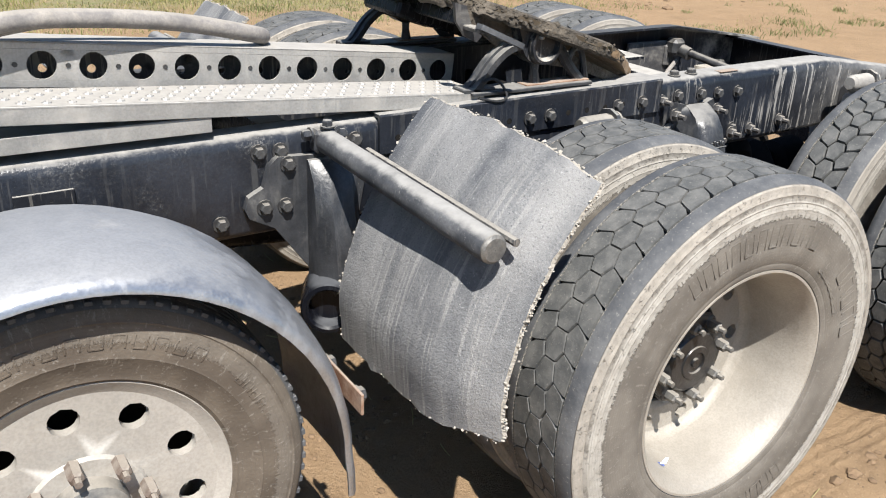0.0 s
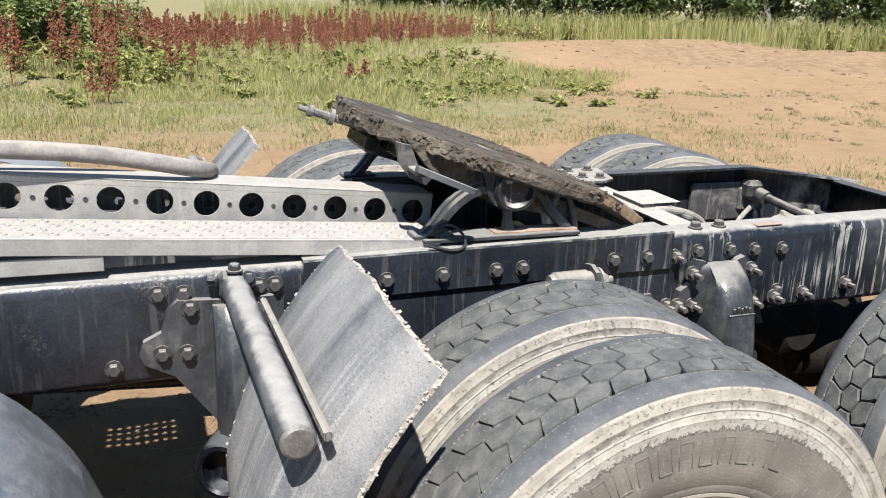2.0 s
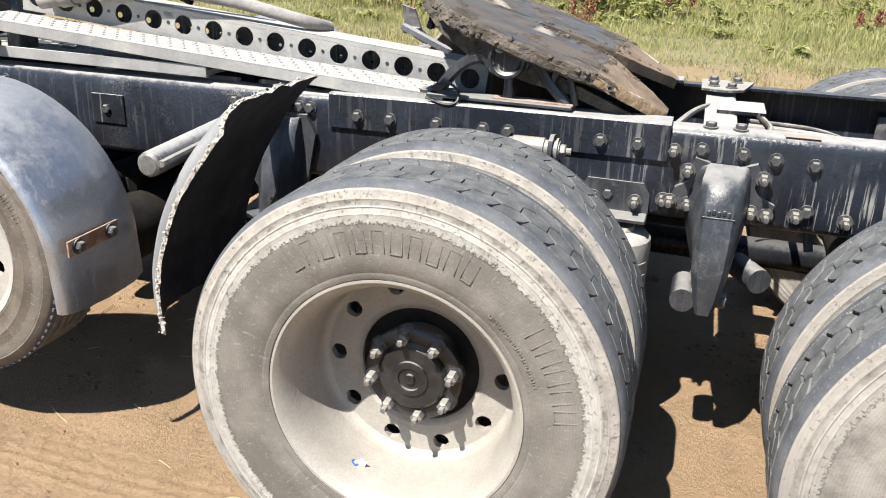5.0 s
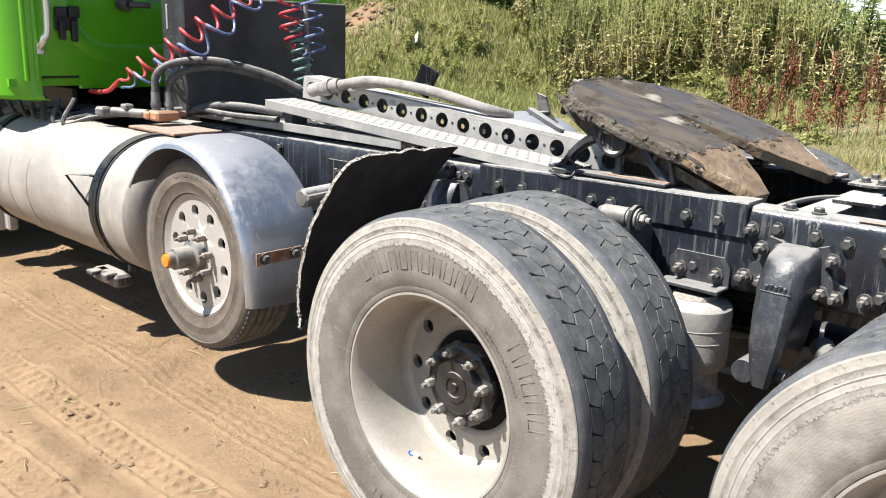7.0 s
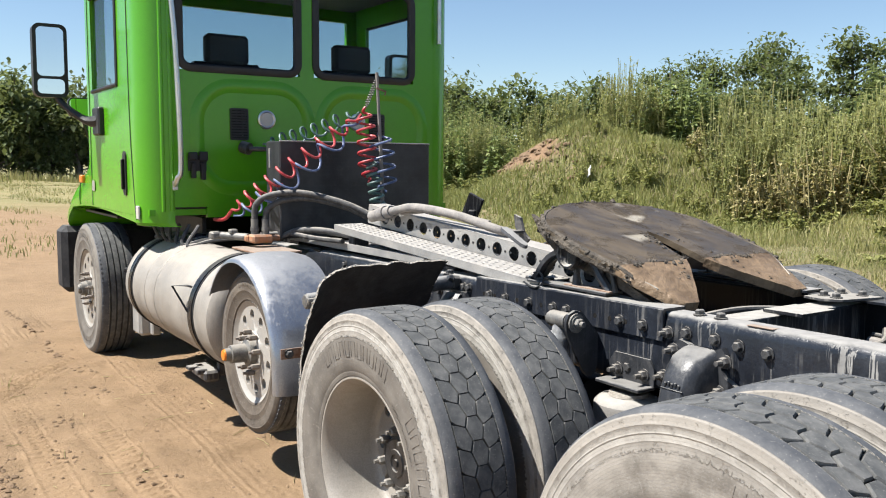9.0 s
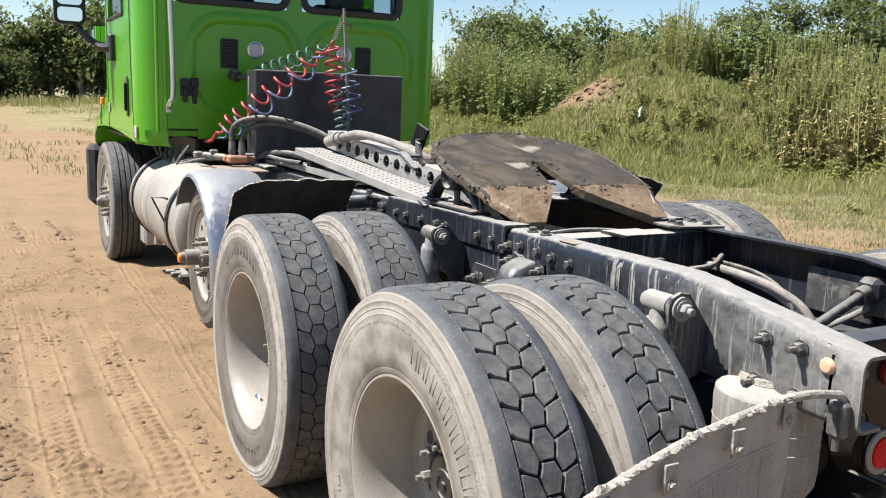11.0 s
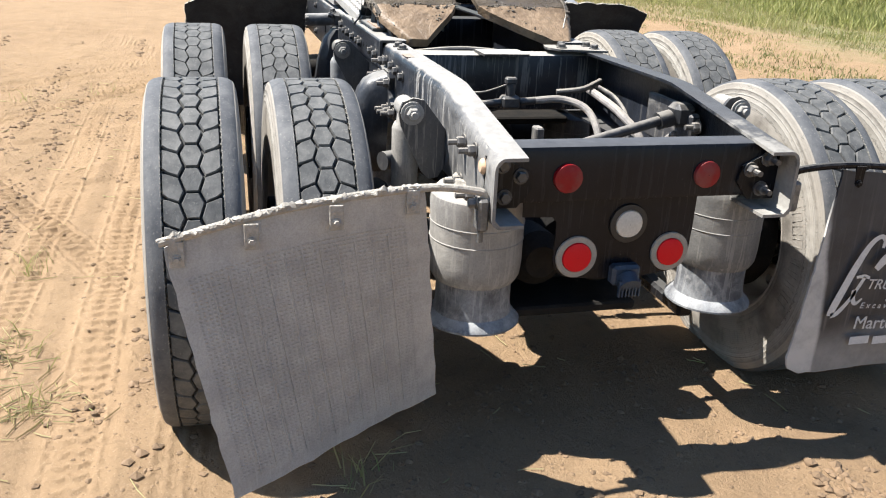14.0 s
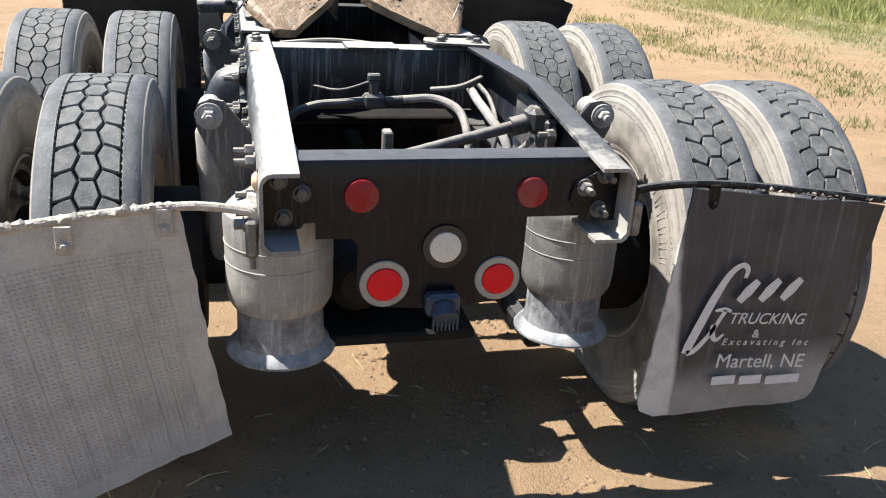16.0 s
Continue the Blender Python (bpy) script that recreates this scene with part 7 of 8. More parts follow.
def plate_piece(x_lo, x_hi, nx, ny, lift, thick, rough, seed):
    """Grid over the outline between two x, top and underside, with a caked edge."""
    r = np.random.default_rng(seed)

    def half(x, sd):
        """Half width; the left ramp runs out narrower than the right one."""
        pts = [(a, abs(b)) for a, b in left_edge[4:] + front_arc[: len(front_arc) // 2 + 1]] + ([(0.40, 0.375), (0.49, 0.315)] if sd < 0 else [(0.40, 0.405), (0.49, 0.375)])
        pts.sort()
        return float(np.interp(x, [p[0] for p in pts], [p[1] for p in pts]))

    def inner(x, sd):
        """The slot for the pin, which opens behind into a wide mouth between the ramps."""
        xs = [-0.03, -0.02, 0.02, 0.10, 0.26, 0.31, 0.40, 0.49]
        return float(np.interp(x, xs, [0, 0.001, 0.028, 0.042, 0.078, 0.105, 0.175, 0.245] if sd < 0 else [0, 0.001, 0.022, 0.022, 0.022, 0.06, 0.175, 0.30]))

    s = Shape()
    for sd in (-1, 1):
        top, bot = [], []
        for i in range(nx + 1):
            x = x_lo + (x_hi - x_lo) * i / nx
            a = inner(x, sd)
            b = max(half(x, sd), a + 0.004)
            for j in range(ny + 1):
                u = j / ny
                y = a + (b - a) * u
                drop = 0.010 * max(0, u - 0.93) / 0.07
                z = lift + plate_drop(x) - drop + rough * noise.noise(Vector((x * 9, sd * y * 9, seed))) + rough * 0.5 * noise.noise(Vector((x * 30, sd * y * 30, seed)))
                ye = y + (r.normal(0, rough * 0.7) if j == ny else 0)
                top.append((x, sd * ye, z))
                bot.append((x, sd * y, plate_drop(x) + lift - thick))
        n, m = ny + 1, len(top)
        quads = [(i * n + j, (i + 1) * n + j, (i + 1) * n + j + 1, i * n + j + 1) for i in range(nx) for j in range(ny)]
        rim = [j for j in range(n)] + [i * n + ny for i in range(1, nx + 1)] + [nx * n + j for j in range(ny - 1, -1, -1)] + [i * n for i in range(nx - 1, 0, -1)]
        faces = quads + [tuple(m + k for k in q[::-1]) for q in quads] + [(rim[k], rim[(k + 1) % len(rim)], m + rim[(k + 1) % len(rim)], m + rim[k]) for k in range(len(rim))]
        s.add(top + bot, faces)
    return s


fifth = part("fifth_wheel", plate_piece(-0.375, 0.262, 34, 24, 0.0, 0.022, 0.0035, 2), M_GREASE, truck, "greasy black fifth wheel plate tilted up at the front", m=FW, smooth=60)
part("ramp", plate_piece(0.262, 0.488, 18, 18, 0.001, 0.034, 0.0045, 4), M_RAMP_MUD, fifth, "coupling ramps caked with brown mud", smooth=60)
lip = Shape()
r8 = np.random.default_rng(8)
ring_pts = [p for p in left_edge[4:] + front_arc + right_edge_pts[:-4]]
for k in range(len(ring_pts) - 1):
    for q in range(5):
        t = (q + 0.5) / 5
        x = ring_pts[k][0] * (1 - t) + ring_pts[k + 1][0] * t
        y = ring_pts[k][1] * (1 - t) + ring_pts[k + 1][1] * t
        for _ in range(3):
            lump(lip, (x * 0.99 + r8.normal(0, 0.004), y * 0.99 + r8.normal(0, 0.004), plate_drop(x) - r8.uniform(0.0, 0.036)), 0.003 + 0.013 * r8.random() ** 3, r8)
band = []
for k in range(len(ring_pts) * 4 - 3):
    i, t = min(k // 4, len(ring_pts) - 2), (k - 4 * min(k // 4, len(ring_pts) - 2)) / 4
    x = ring_pts[i][0] * (1 - t) + ring_pts[i + 1][0] * t
    y = ring_pts[i][1] * (1 - t) + ring_pts[i + 1][1] * t
    depth = float(np.interp(x, [-0.4, -0.2, 0.05, 0.2, 0.33], [0.052, 0.046, 0.044, 0.046, 0.034])) + r8.normal(0, 0.003)
    rg = lambda q: 1.0 + 0.022 * noise.noise(Vector((x * 14, y * 14, q))) + r8.normal(0, 0.003)  # noqa: E731
    z0 = plate_drop(x)
    band.append([(x * 0.97, y * 0.97, z0 + 0.001)] + [(x * rg(q), y * rg(q), z0 - depth * q) for q in (0.10, 0.35, 0.6, 0.85)] + [(x * 0.985, y * 0.985, z0 - depth), (x * 0.95, y * 0.95, z0 - depth * 0.97), (x * 0.94, y * 0.94, z0 - 0.012)])
part("plate_rim", Shape().loft(band), M_GREASE_MUD, fifth, "thick rim caked with dark crumbly grease", smooth=25)
tagged(part("grease_crust", lip, M_GREASE_MUD, fifth, "lumpy dried grease along the plate's rim"), kind="stuff")
crumb = Shape()
for k in range(120):
    x, y, w = 0.262 + r8.normal(0, 0.006), r8.uniform(0.05, 0.36) * r8.choice([-1, 1]), r8.uniform(0.004, 0.011)
    lump(crumb, (x + 0.012 * math.sin(y * 30), y, plate_drop(x) + 0.001), w * 0.7, r8)
for k in range(46):
    x, sd = r8.uniform(0.0, 0.42), r8.choice([-1, 1])
    y = sd * (float(np.interp(x, [0.0, 0.1, 0.26, 0.42], [0.02, 0.05, 0.09, 0.22])) + abs(r8.normal(0, 0.03)))
    if abs(y) < 0.36:
        w = r8.uniform(0.003, 0.014)
        lump(crumb, (x, y, plate_drop(x) + 0.002), w * 0.7, r8)
tagged(part("mud_lump", crumb, M_GREASE_MUD, fifth, "loose lumps of mud and grease"), kind="stuff")
for sd in (-1, 1):
    sk = Shape().prism([(-0.30, -0.02), (0.42, -0.085), (0.40, -0.11), (0.20, -0.10), (0.09, -0.115), (-0.09, -0.115), (-0.22, -0.075)], 0.018, Matrix(((1, 0, 0, 0), (0, 0, 1, sd * 0.36 - 0.009), (0, 1, 0, 0), (0, 0, 0, 1))))
    part("plate_skirt", sk, M_GREASE_MUD, fifth, "rib plate under the coupling plate")
for x in (-0.26, -0.12, 0.0):
    part("plate_rib", Shape().box((x, 0, -0.05), (0.02, 0.70, 0.07), 0.004), M_BLACK, fifth)
part("lock_housing", Shape().box((-0.16, 0.0, -0.085), (0.30, 0.22, 0.05), 0.01), M_BLACK, fifth)
for sd in (-1, 1):
    part("worn_edge", Shape().box((0.345, sd * 0.392, -0.030), (0.13, 0.005, 0.022), 0.002, pose(0.345, sd * 0.392, -0.030, 0, 9, sd * -24) @ pose(-0.345, -sd * 0.392, 0.030)), M_MUDCAKE, fifth, "pale worn patch on the ramp's edge")
part("release_rod", Shape().sweep([(-0.30, 0.026, -0.053), (-0.445, 0.024, -0.053), (-0.447, 0.024, -0.053), (-0.460, 0.024, -0.053), (-0.462, 0.024, -0.053), (-0.490, 0.024, -0.053)], [0.012, 0.012, 0.018, 0.018, 0.009, 0.007], 10).cyl((-0.385, 0.025, -0.053), (-0.398, 0.025, -0.053), 0.024), M_BOLT, fifth, "steel release rod with washers")
HA, HB = Vector((-0.262, -0.500, 1.210)), Vector((-0.134, -0.503, 1.157))
hx = (HB - HA).normalized()
hm = Matrix.Translation(HA) @ Matrix((hx, Vector((0, 1, 0)), hx.cross(Vector((0, 1, 0))))).transposed().to_4x4()
hl = (HB - HA).length
bar = [(-0.012, -0.013), (0.0, -0.018), (hl - 0.006, -0.015), (hl + 0.008, -0.006), (hl + 0.008, 0.006), (hl - 0.006, 0.015), (0.0, 0.018), (-0.012, 0.013)]
part("release_handle", Shape().prism(bar, 0.014, hm), M_TUBE, truck, "flat dusty release handle")
part("handle_bracket", Shape().prism([(-0.300, 1.272), (-0.262, 1.262), (-0.240, 1.205), (-0.206, 1.180), (-0.222, 1.164), (-0.262, 1.182), (-0.292, 1.222)], 0.012, Matrix(((1, 0, 0, 0), (0, 0, 1, -0.425), (0, 1, 0, 0), (0, 0, 0, 1)))).box((-0.255, -0.46, 1.207), (0.03, 0.085, 0.012), 0.003), M_FRAME_DUSTY, truck, "bent dusty bracket that carries the release handle")
for side in (-1, 1):
    bow = [(0.018 + 0.074 * math.cos(radians(a)), 1.158 + 0.074 * math.sin(radians(a))) for a in range(180, 361, 12)]
    e = Shape().prism([(-0.075, 1.205)] + bow + [(0.105, 1.150), (0.06, 1.165)], 0.055, Matrix(((1, 0, 0, 0), (0, 0, 1, side * 0.385 - 0.0275), (0, 1, 0, 0), (0, 0, 0, 1))))
    e.lathe([(0.001, -0.022), (0.038, -0.024), (0.046, -0.040), (0.054, -0.040), (0.058, -0.024), (0.058, 0.02), (0.001, 0.02)], 28, pose(0.022, side * 0.392, 1.142, 0, 0, 0 if side < 0 else 180))
    part("pivot_ear", e, M_FRAME, truck, "greasy cast pivot ear of the coupling")
    crust = Shape()
    for k in range(16):
        lump(crust, (0.024 + r8.normal(0, 0.020), side * (0.428 + r8.normal(0, 0.004)), 1.170 + r8.normal(0, 0.006)), r8.uniform(0.006, 0.012), r8)
    tagged(part("ear_lump", crust, M_MUDCAKE, truck, "pale dried lumps on the pivot ear"), kind="stuff")
    b = Shape()
    y = side * 0.378
    b.box((0.0, y, 1.0165), (0.44, 0.085, 0.010), 0.002)
    arm = smooth_path([(-0.205, y, 1.020), (-0.178, y, 1.046), (-0.140, y, 1.094), (-0.090, y, 1.130), (-0.030, y, 1.145)], 4)
    for w0, th in ((0.030, 0.009), (0.008, 0.017)):
        rings = []
        for k, p in enumerate(arm):
            d = (arm[min(k + 1, len(arm) - 1)] - arm[max(k - 1, 0)]).normalized()
            up = Vector((-d.z, 0, d.x)) * th
            rings.append([p + up + Vector((0, w0, 0)), p + up - Vector((0, w0, 0)), p - up - Vector((0, w0, 0)), p - up + Vector((0, w0, 0))])
        b.loft(rings)
    b.sweep([(0.02, y, 1.14), (0.022, y, 1.06), (0.025, y, 1.02)], [0.018, 0.013, 0.020], 8)
    b.sweep(smooth_path([(0.06, y, 1.15), (0.11, y, 1.12), (0.15, y, 1.07), (0.20, y, 1.02)], 5), 0.017, 8)
    b.sweep(smooth_path([(0.15, y, 1.08), (0.165, y, 1.112), (0.19, y, 1.115), (0.205, y, 1.09), (0.225, y, 1.02)], 5), 0.010, 8)
    b.box((-0.19, y, 1.024), (0.11, 0.06, 0.014), 0.004)
    part("pivot_bracket", b, M_CAST, truck, "dark cast bracket under the coupling's pivot")
    part("bracket_base", Shape().box((0.10, y, 1.0225), (0.24, 0.05, 0.006), 0.002), M_RUSTY, truck, "rusty base strip")
part("lock_cable", Shape().sweep(smooth_path([(-0.185, -0.412, 1.050), (-0.150, -0.416, 1.056), (-0.120, -0.420, 1.035), (-0.118, -0.440, 1.008), (-0.150, -0.444, 0.998), (-0.215, -0.440, 1.012)], 6), 0.004, 7), M_GASKET, truck, "thin black cable looped round the bracket's foot")
part("pivot_bar", Shape().cyl((0.02, -0.36, 1.165), (0.02, 0.36, 1.165), 0.03), M_BLACK, truck)
part("coupling_hose", Shape().sweep(smooth_path([(0.50, -0.30, 0.965), (0.545, -0.15, 0.985), (0.58, -0.02, 0.985), (0.61, 0.12, 0.97)], 6), 0.010, 8), M_RUBBER_HOSE, truck)

# ---- deck plank and channel behind the cab ----
A, B = Vector((-1.838, -0.460, 1.138)), Vector((-0.170, -0.405, 1.017))
axis = (B - A).normalized()
across = Vector((-axis.y, axis.x, 0)).normalized()
up = axis.cross(across)
length = (B - A).length
fm = Matrix.Translation(A) @ Matrix((axis, across, up)).transposed().to_4x4()
s = Shape().box((length / 2, 0.0875, -0.003), (length, 0.175, 0.006), 0.0015, fm).box((length / 2, 0.004, -0.020), (length, 0.007, 0.040), 0.002, fm).box((length / 2, 0.171, -0.020), (length, 0.007, 0.040), 0.002, fm)
plank = part("deck_plank", s, M_ALU_DUSTY, truck, "dusty aluminium deck plank with raised grip bumps")
gr = Shape()
for i in range(int(length / 0.05)):
    for j in range(4):
        c = Vector((0.03 + 0.05 * i + (0.025 if j % 2 else 0), 0.03 + 0.038 * j, 0.0))
        gr.lathe([(0.011, 0), (0.0095, 0.003), (0.006, 0.0035), (0.005, 0.001)], 8, fm @ Matrix.Translation(c) @ pose(0, 0, 0, 90))
tagged(part("grip_bump", gr, M_ALU_DUSTY, plank), kind="stuff")
part("plank_leg", Shape().box((0.12, 0.09, -0.075), (0.05, 0.10, 0.075), 0.004, fm), M_FRAME_DUSTY, plank)
C, D = Vector((-1.786, -0.268, 1.246)), Vector((-0.10, -0.130, 1.072))
axis = (D - C).normalized()
across = Vector((-axis.y, axis.x, 0)).normalized()
up = axis.cross(across)
clen = (D - C).length
fm = Matrix.Translation(C) @ Matrix((axis, across, up)).transposed().to_4x4()
s = Shape()
HOLES = 15
for k in range(HOLES):
    w = clen / HOLES
    s.hole_cell(w * (k + 0.5), -0.052, w, 0.070, 0.0325, 0.004, fm @ pose(0, 0, 0, 90))
s.box((clen / 2, 0.002 - 0.004, -0.0085), (clen, 0.004, 0.017), 0.001, fm).box((clen / 2, 0.002 - 0.004, -0.095), (clen, 0.004, 0.017), 0.001, fm)
chan = part("deck_channel", s, M_ALU_DUSTY, truck, "dusty aluminium channel with a row of round holes")
part("channel_top", Shape().box((clen / 2, 0.055, -0.002), (clen, 0.118, 0.005), 0.0015, fm), M_ALU_DUSTY, chan)
back = Shape()
for k in range(HOLES * 2):
    w = clen / HOLES / 2
    back.hole_cell(w * (k + 0.5), -0.03, w, 0.05, 0.008, 0.004, fm @ pose(0, 0.114, 0, 90), 10)
    back.hole_cell(w * (k + 0.5), -0.08, w, 0.05, 0.011 if k % 2 else 0.006, 0.004, fm @ pose(0, 0.114, 0, 90), 10)
part("channel_back", back, M_FRAME_DUSTY, chan, "dark back web with small holes")
sm = Shape()
for k in range(HOLES - 1):
    w = clen / HOLES
    sm.cyl(tuple(fm @ Vector((w * (k + 1), -0.0042, -0.052))), tuple(fm @ Vector((w * (k + 1), -0.0062, -0.052))), 0.006, n=10)
tagged(part("rivet", sm, M_BOLT_DARK, chan), kind="stuff")
s = Shape().box((-1.745, -0.36, 1.0135), (1.56, 0.13, 0.022), 0.004).box((-1.745, -0.424, 1.018), (1.56, 0.006, 0.038), 0.002)
part("deck_edge", s, M_ALU_DUSTY, truck, "dusty aluminium deck edging on the rail")
part("deck_mat", Shape().box((-1.55, -0.20, 1.012), (1.1, 0.34, 0.012), 0.003), M_BLACK, truck, "black perforated deck under the plank")
dm = Shape()
for k in range(90):
    dm.box((-1.95 + rng.uniform(0, 0.95), -0.36 + rng.uniform(0, 0.28), 1.0195), (0.03, 0.012, 0.003), 0.001)
tagged(part("deck_scuff", dm, M_ALU_DUSTY, truck), kind="stuff")
part("chain_plate", Shape().box((0.0, 0, 0), (0.10, 0.02, 0.14), 0.01, pose(-1.40, 0.16, 1.235, 0, 24, 20)).box((0, 0, 0), (0.05, 0.03, 0.05), 0.01, pose(-1.37, 0.14, 1.20, 0, 0, 20)), M_BLACK, truck)
part("deck_hose", Shape().sweep(smooth_path([(-1.62, -0.30, 1.20), (-1.48, -0.29, 1.225), (-1.30, -0.27, 1.250), (-1.0, -0.22, 1.225), (-0.75, -0.16, 1.17), (-0.70, -0.05, 1.14)], 8), 0.022, 12), M_HOSE_DUSTY, truck, "thick dusty hose lying on the channel")
part("hose_fitting", Shape().cyl((-1.68, -0.31, 1.185), (-1.50, -0.29, 1.222), 0.031).cyl((-1.60, -0.30, 1.20), (-1.55, -0.296, 1.212), 0.037), M_HOSE_DUSTY, truck)
part("deck_hose", Shape().sweep(smooth_path([(-1.45, -0.26, 1.215), (-1.2, -0.20, 1.235), (-0.9, -0.10, 1.19)], 8), 0.014, 10), M_HOSE_DUSTY, truck)

# ---- fuel tank ----
TY, TZ, TR_ = -0.845, 0.645, 0.315
tm = Matrix(((0, 1, 0, 0), (1, 0, 0, TY), (0, 0, 1, TZ), (0, 0, 0, 1)))
tank = part("fuel_tank", Shape().lathe([(0.001, -3.66), (TR_ * 0.75, -3.655), (TR_ - 0.02, -3.635), (TR_, -3.61), (TR_, -1.91), (TR_ - 0.02, -1.885), (TR_ * 0.75, -1.865), (0.001, -1.86)], 64, tm), M_TANK, truck, "dusty cylindrical aluminium fuel tank")
for x in (-3.47, -2.17):
    part("strap_pad", Shape().lathe([(TR_ + 0.0005, x - 0.048), (TR_ + 0.004, x - 0.046), (TR_ + 0.004, x + 0.046), (TR_ + 0.0005, x + 0.048)], 64, tm), M_GASKET, tank, "black rubber strap pad")
    part("strap", Shape().lathe([(TR_ + 0.0045, x - 0.034), (TR_ + 0.010, x - 0.031), (TR_ + 0.010, x + 0.031), (TR_ + 0.0045, x + 0.034)], 64, tm), M_BLACK, tank, "dusty black tank strap")
for x in (-2.90, -3.12):
    part("tank_seam", Shape().lathe([(TR_ + 0.0005, x - 0.004), (TR_ + 0.003, x), (TR_ + 0.0005, x + 0.004)], 64, tm), M_TANK, tank)
part("strap_loop", Shape().sweep([(-2.17, -1.150, 0.80), (-2.20, -1.165, 0.805), (-2.275, -1.225, 0.80), (-2.19, -1.168, 0.66)], 0.006, 6), M_BLACK, tank, "bent wire loop at the strap")
sb = Shape().box((-2.16, -1.0, 0.375), (0.03, 0.035, 0.15), 0.006, None).box((-2.24, -1.06, 0.305), (0.24, 0.09, 0.06), 0.016).box((-2.30, -1.10, 0.325), (0.06, 0.09, 0.02), 0.004).box((-2.17, -1.11, 0.33), (0.05, 0.06, 0.03), 0.006)
part("step_bracket", sb, M_FRAME_DUSTY, tank, "bent dusty step bracket under the tank")
part("tank_cap", Shape().lathe([(0.001, -0.05), (0.05, -0.05), (0.055, -0.04), (0.055, 0.0)], 24, Matrix(((1, 0, 0, -3.15), (0, 0, 1, -0.80), (0, -1, 0, 0.955), (0, 0, 0, 1)))), M_BLACK, tank, "black filler cap")
part("step_panel", Shape().box((-3.90, -0.98, 0.46), (0.20, 0.10, 0.46), 0.02).box((-3.78, -0.93, 0.42), (0.10, 0.06, 0.36), 0.01), M_ALU_DUSTY, truck, "dusty metal step panel ahead of the tank")
for k, (x, y, z) in enumerate(((-3.60, -0.86, 0.97), (-3.45, -0.74, 0.975), (-3.30, -0.86, 0.968))):
    part("wire_bundle", Shape().sweep(smooth_path([(x - 0.2, y - 0.03, z - 0.03), (x, y, z), (x + 0.12, y + 0.05, z + 0.012), (x + 0.26, y + 0.02, z), (x + 0.36, y + 0.10, z + 0.01)], 6), 0.020 - 0.004 * k, 8), M_RUBBER_HOSE, truck, "black taped wire bundle on the tank")
mb = Shape().box((-2.345, -0.665, 0.985), (0.10, 0.13, 0.05), 0.012).cyl((-2.345, -0.60, 0.985), (-2.345, -0.54, 0.985), 0.018).box((-2.385, -0.72, 0.985), (0.05, 0.05, 0.04), 0.01)
manifold = part("manifold", mb, M_BRASS, truck, "rusty orange hydraulic manifold", FRONT)
part("hose_end", Shape().cyl((-2.37, -0.69, 1.0), (-2.37, -0.69, 1.10), 0.022).cyl((-2.37, -0.69, 1.03), (-2.37, -0.69, 1.05), 0.026), M_BOLT, manifold, "dusty crimped hose end")
part("hose_end", Shape().cyl((-2.34, -0.635, 1.0), (-2.34, -0.635, 1.10), 0.022).cyl((-2.34, -0.635, 1.03), (-2.34, -0.635, 1.05), 0.026), M_BOLT, manifold, "dusty crimped hose end")
part("manifold_plate", Shape().box((-2.22, -0.68, 0.955), (0.42, 0.26, 0.012), 0.003), M_RUSTY, truck, "rusty plate on the tank", pose(-0.055, 0, 0.015))
part("valve_block", Shape().cyl((-2.55, -0.83, 0.995), (-2.40, -0.72, 0.99), 0.022).box((-2.58, -0.86, 0.995), (0.07, 0.06, 0.045), 0.01).box((-2.49, -0.78, 1.02), (0.05, 0.05, 0.03), 0.008), M_BOLT, truck, "dusty valve and fitting", FRONT)
for pts, r in (
    ([(-2.37, -0.69, 1.09), (-2.36, -0.68, 1.19), (-2.30, -0.60, 1.245), (-2.18, -0.46, 1.255), (-2.02, -0.28, 1.20), (-1.90, -0.16, 1.13)], 0.019),
    ([(-2.34, -0.635, 1.09), (-2.33, -0.62, 1.16), (-2.27, -0.54, 1.215), (-2.15, -0.40, 1.22), (-2.0, -0.24, 1.165), (-1.92, -0.14, 1.10)], 0.019),
    ([(-2.345, -0.54, 0.985), (-2.25, -0.47, 1.03), (-2.1, -0.40, 1.04), (-1.95, -0.34, 1.03), (-1.85, -0.30, 1.02)], 0.019),
    ([(-2.45, -0.62, 1.0), (-2.30, -0.50, 1.01), (-2.05, -0.45, 1.0), (-1.7, -0.45, 1.01)], 0.014),
):
    part("hydraulic_hose", Shape().sweep(smooth_path(pts, 8), r, 12), M_RUBBER_HOSE, truck, "black hydraulic hose in an arc", FRONT)

# ---- box behind the cab ----
box = part("headboard_box", Shape().box((-2.475, -0.025, 1.31), (0.21, 1.05, 0.58), 0.006), M_TREADPLATE, truck, "black tread plate box behind the cab")
part("box_trim", Shape().box((-2.37, -0.025, 1.600), (0.012, 1.05, 0.008), 0.002).box((-2.52, -0.552, 1.50), (0.014, 0.008, 0.12), 0.003), M_ALU_DUSTY, box, "thin pale edge trim")


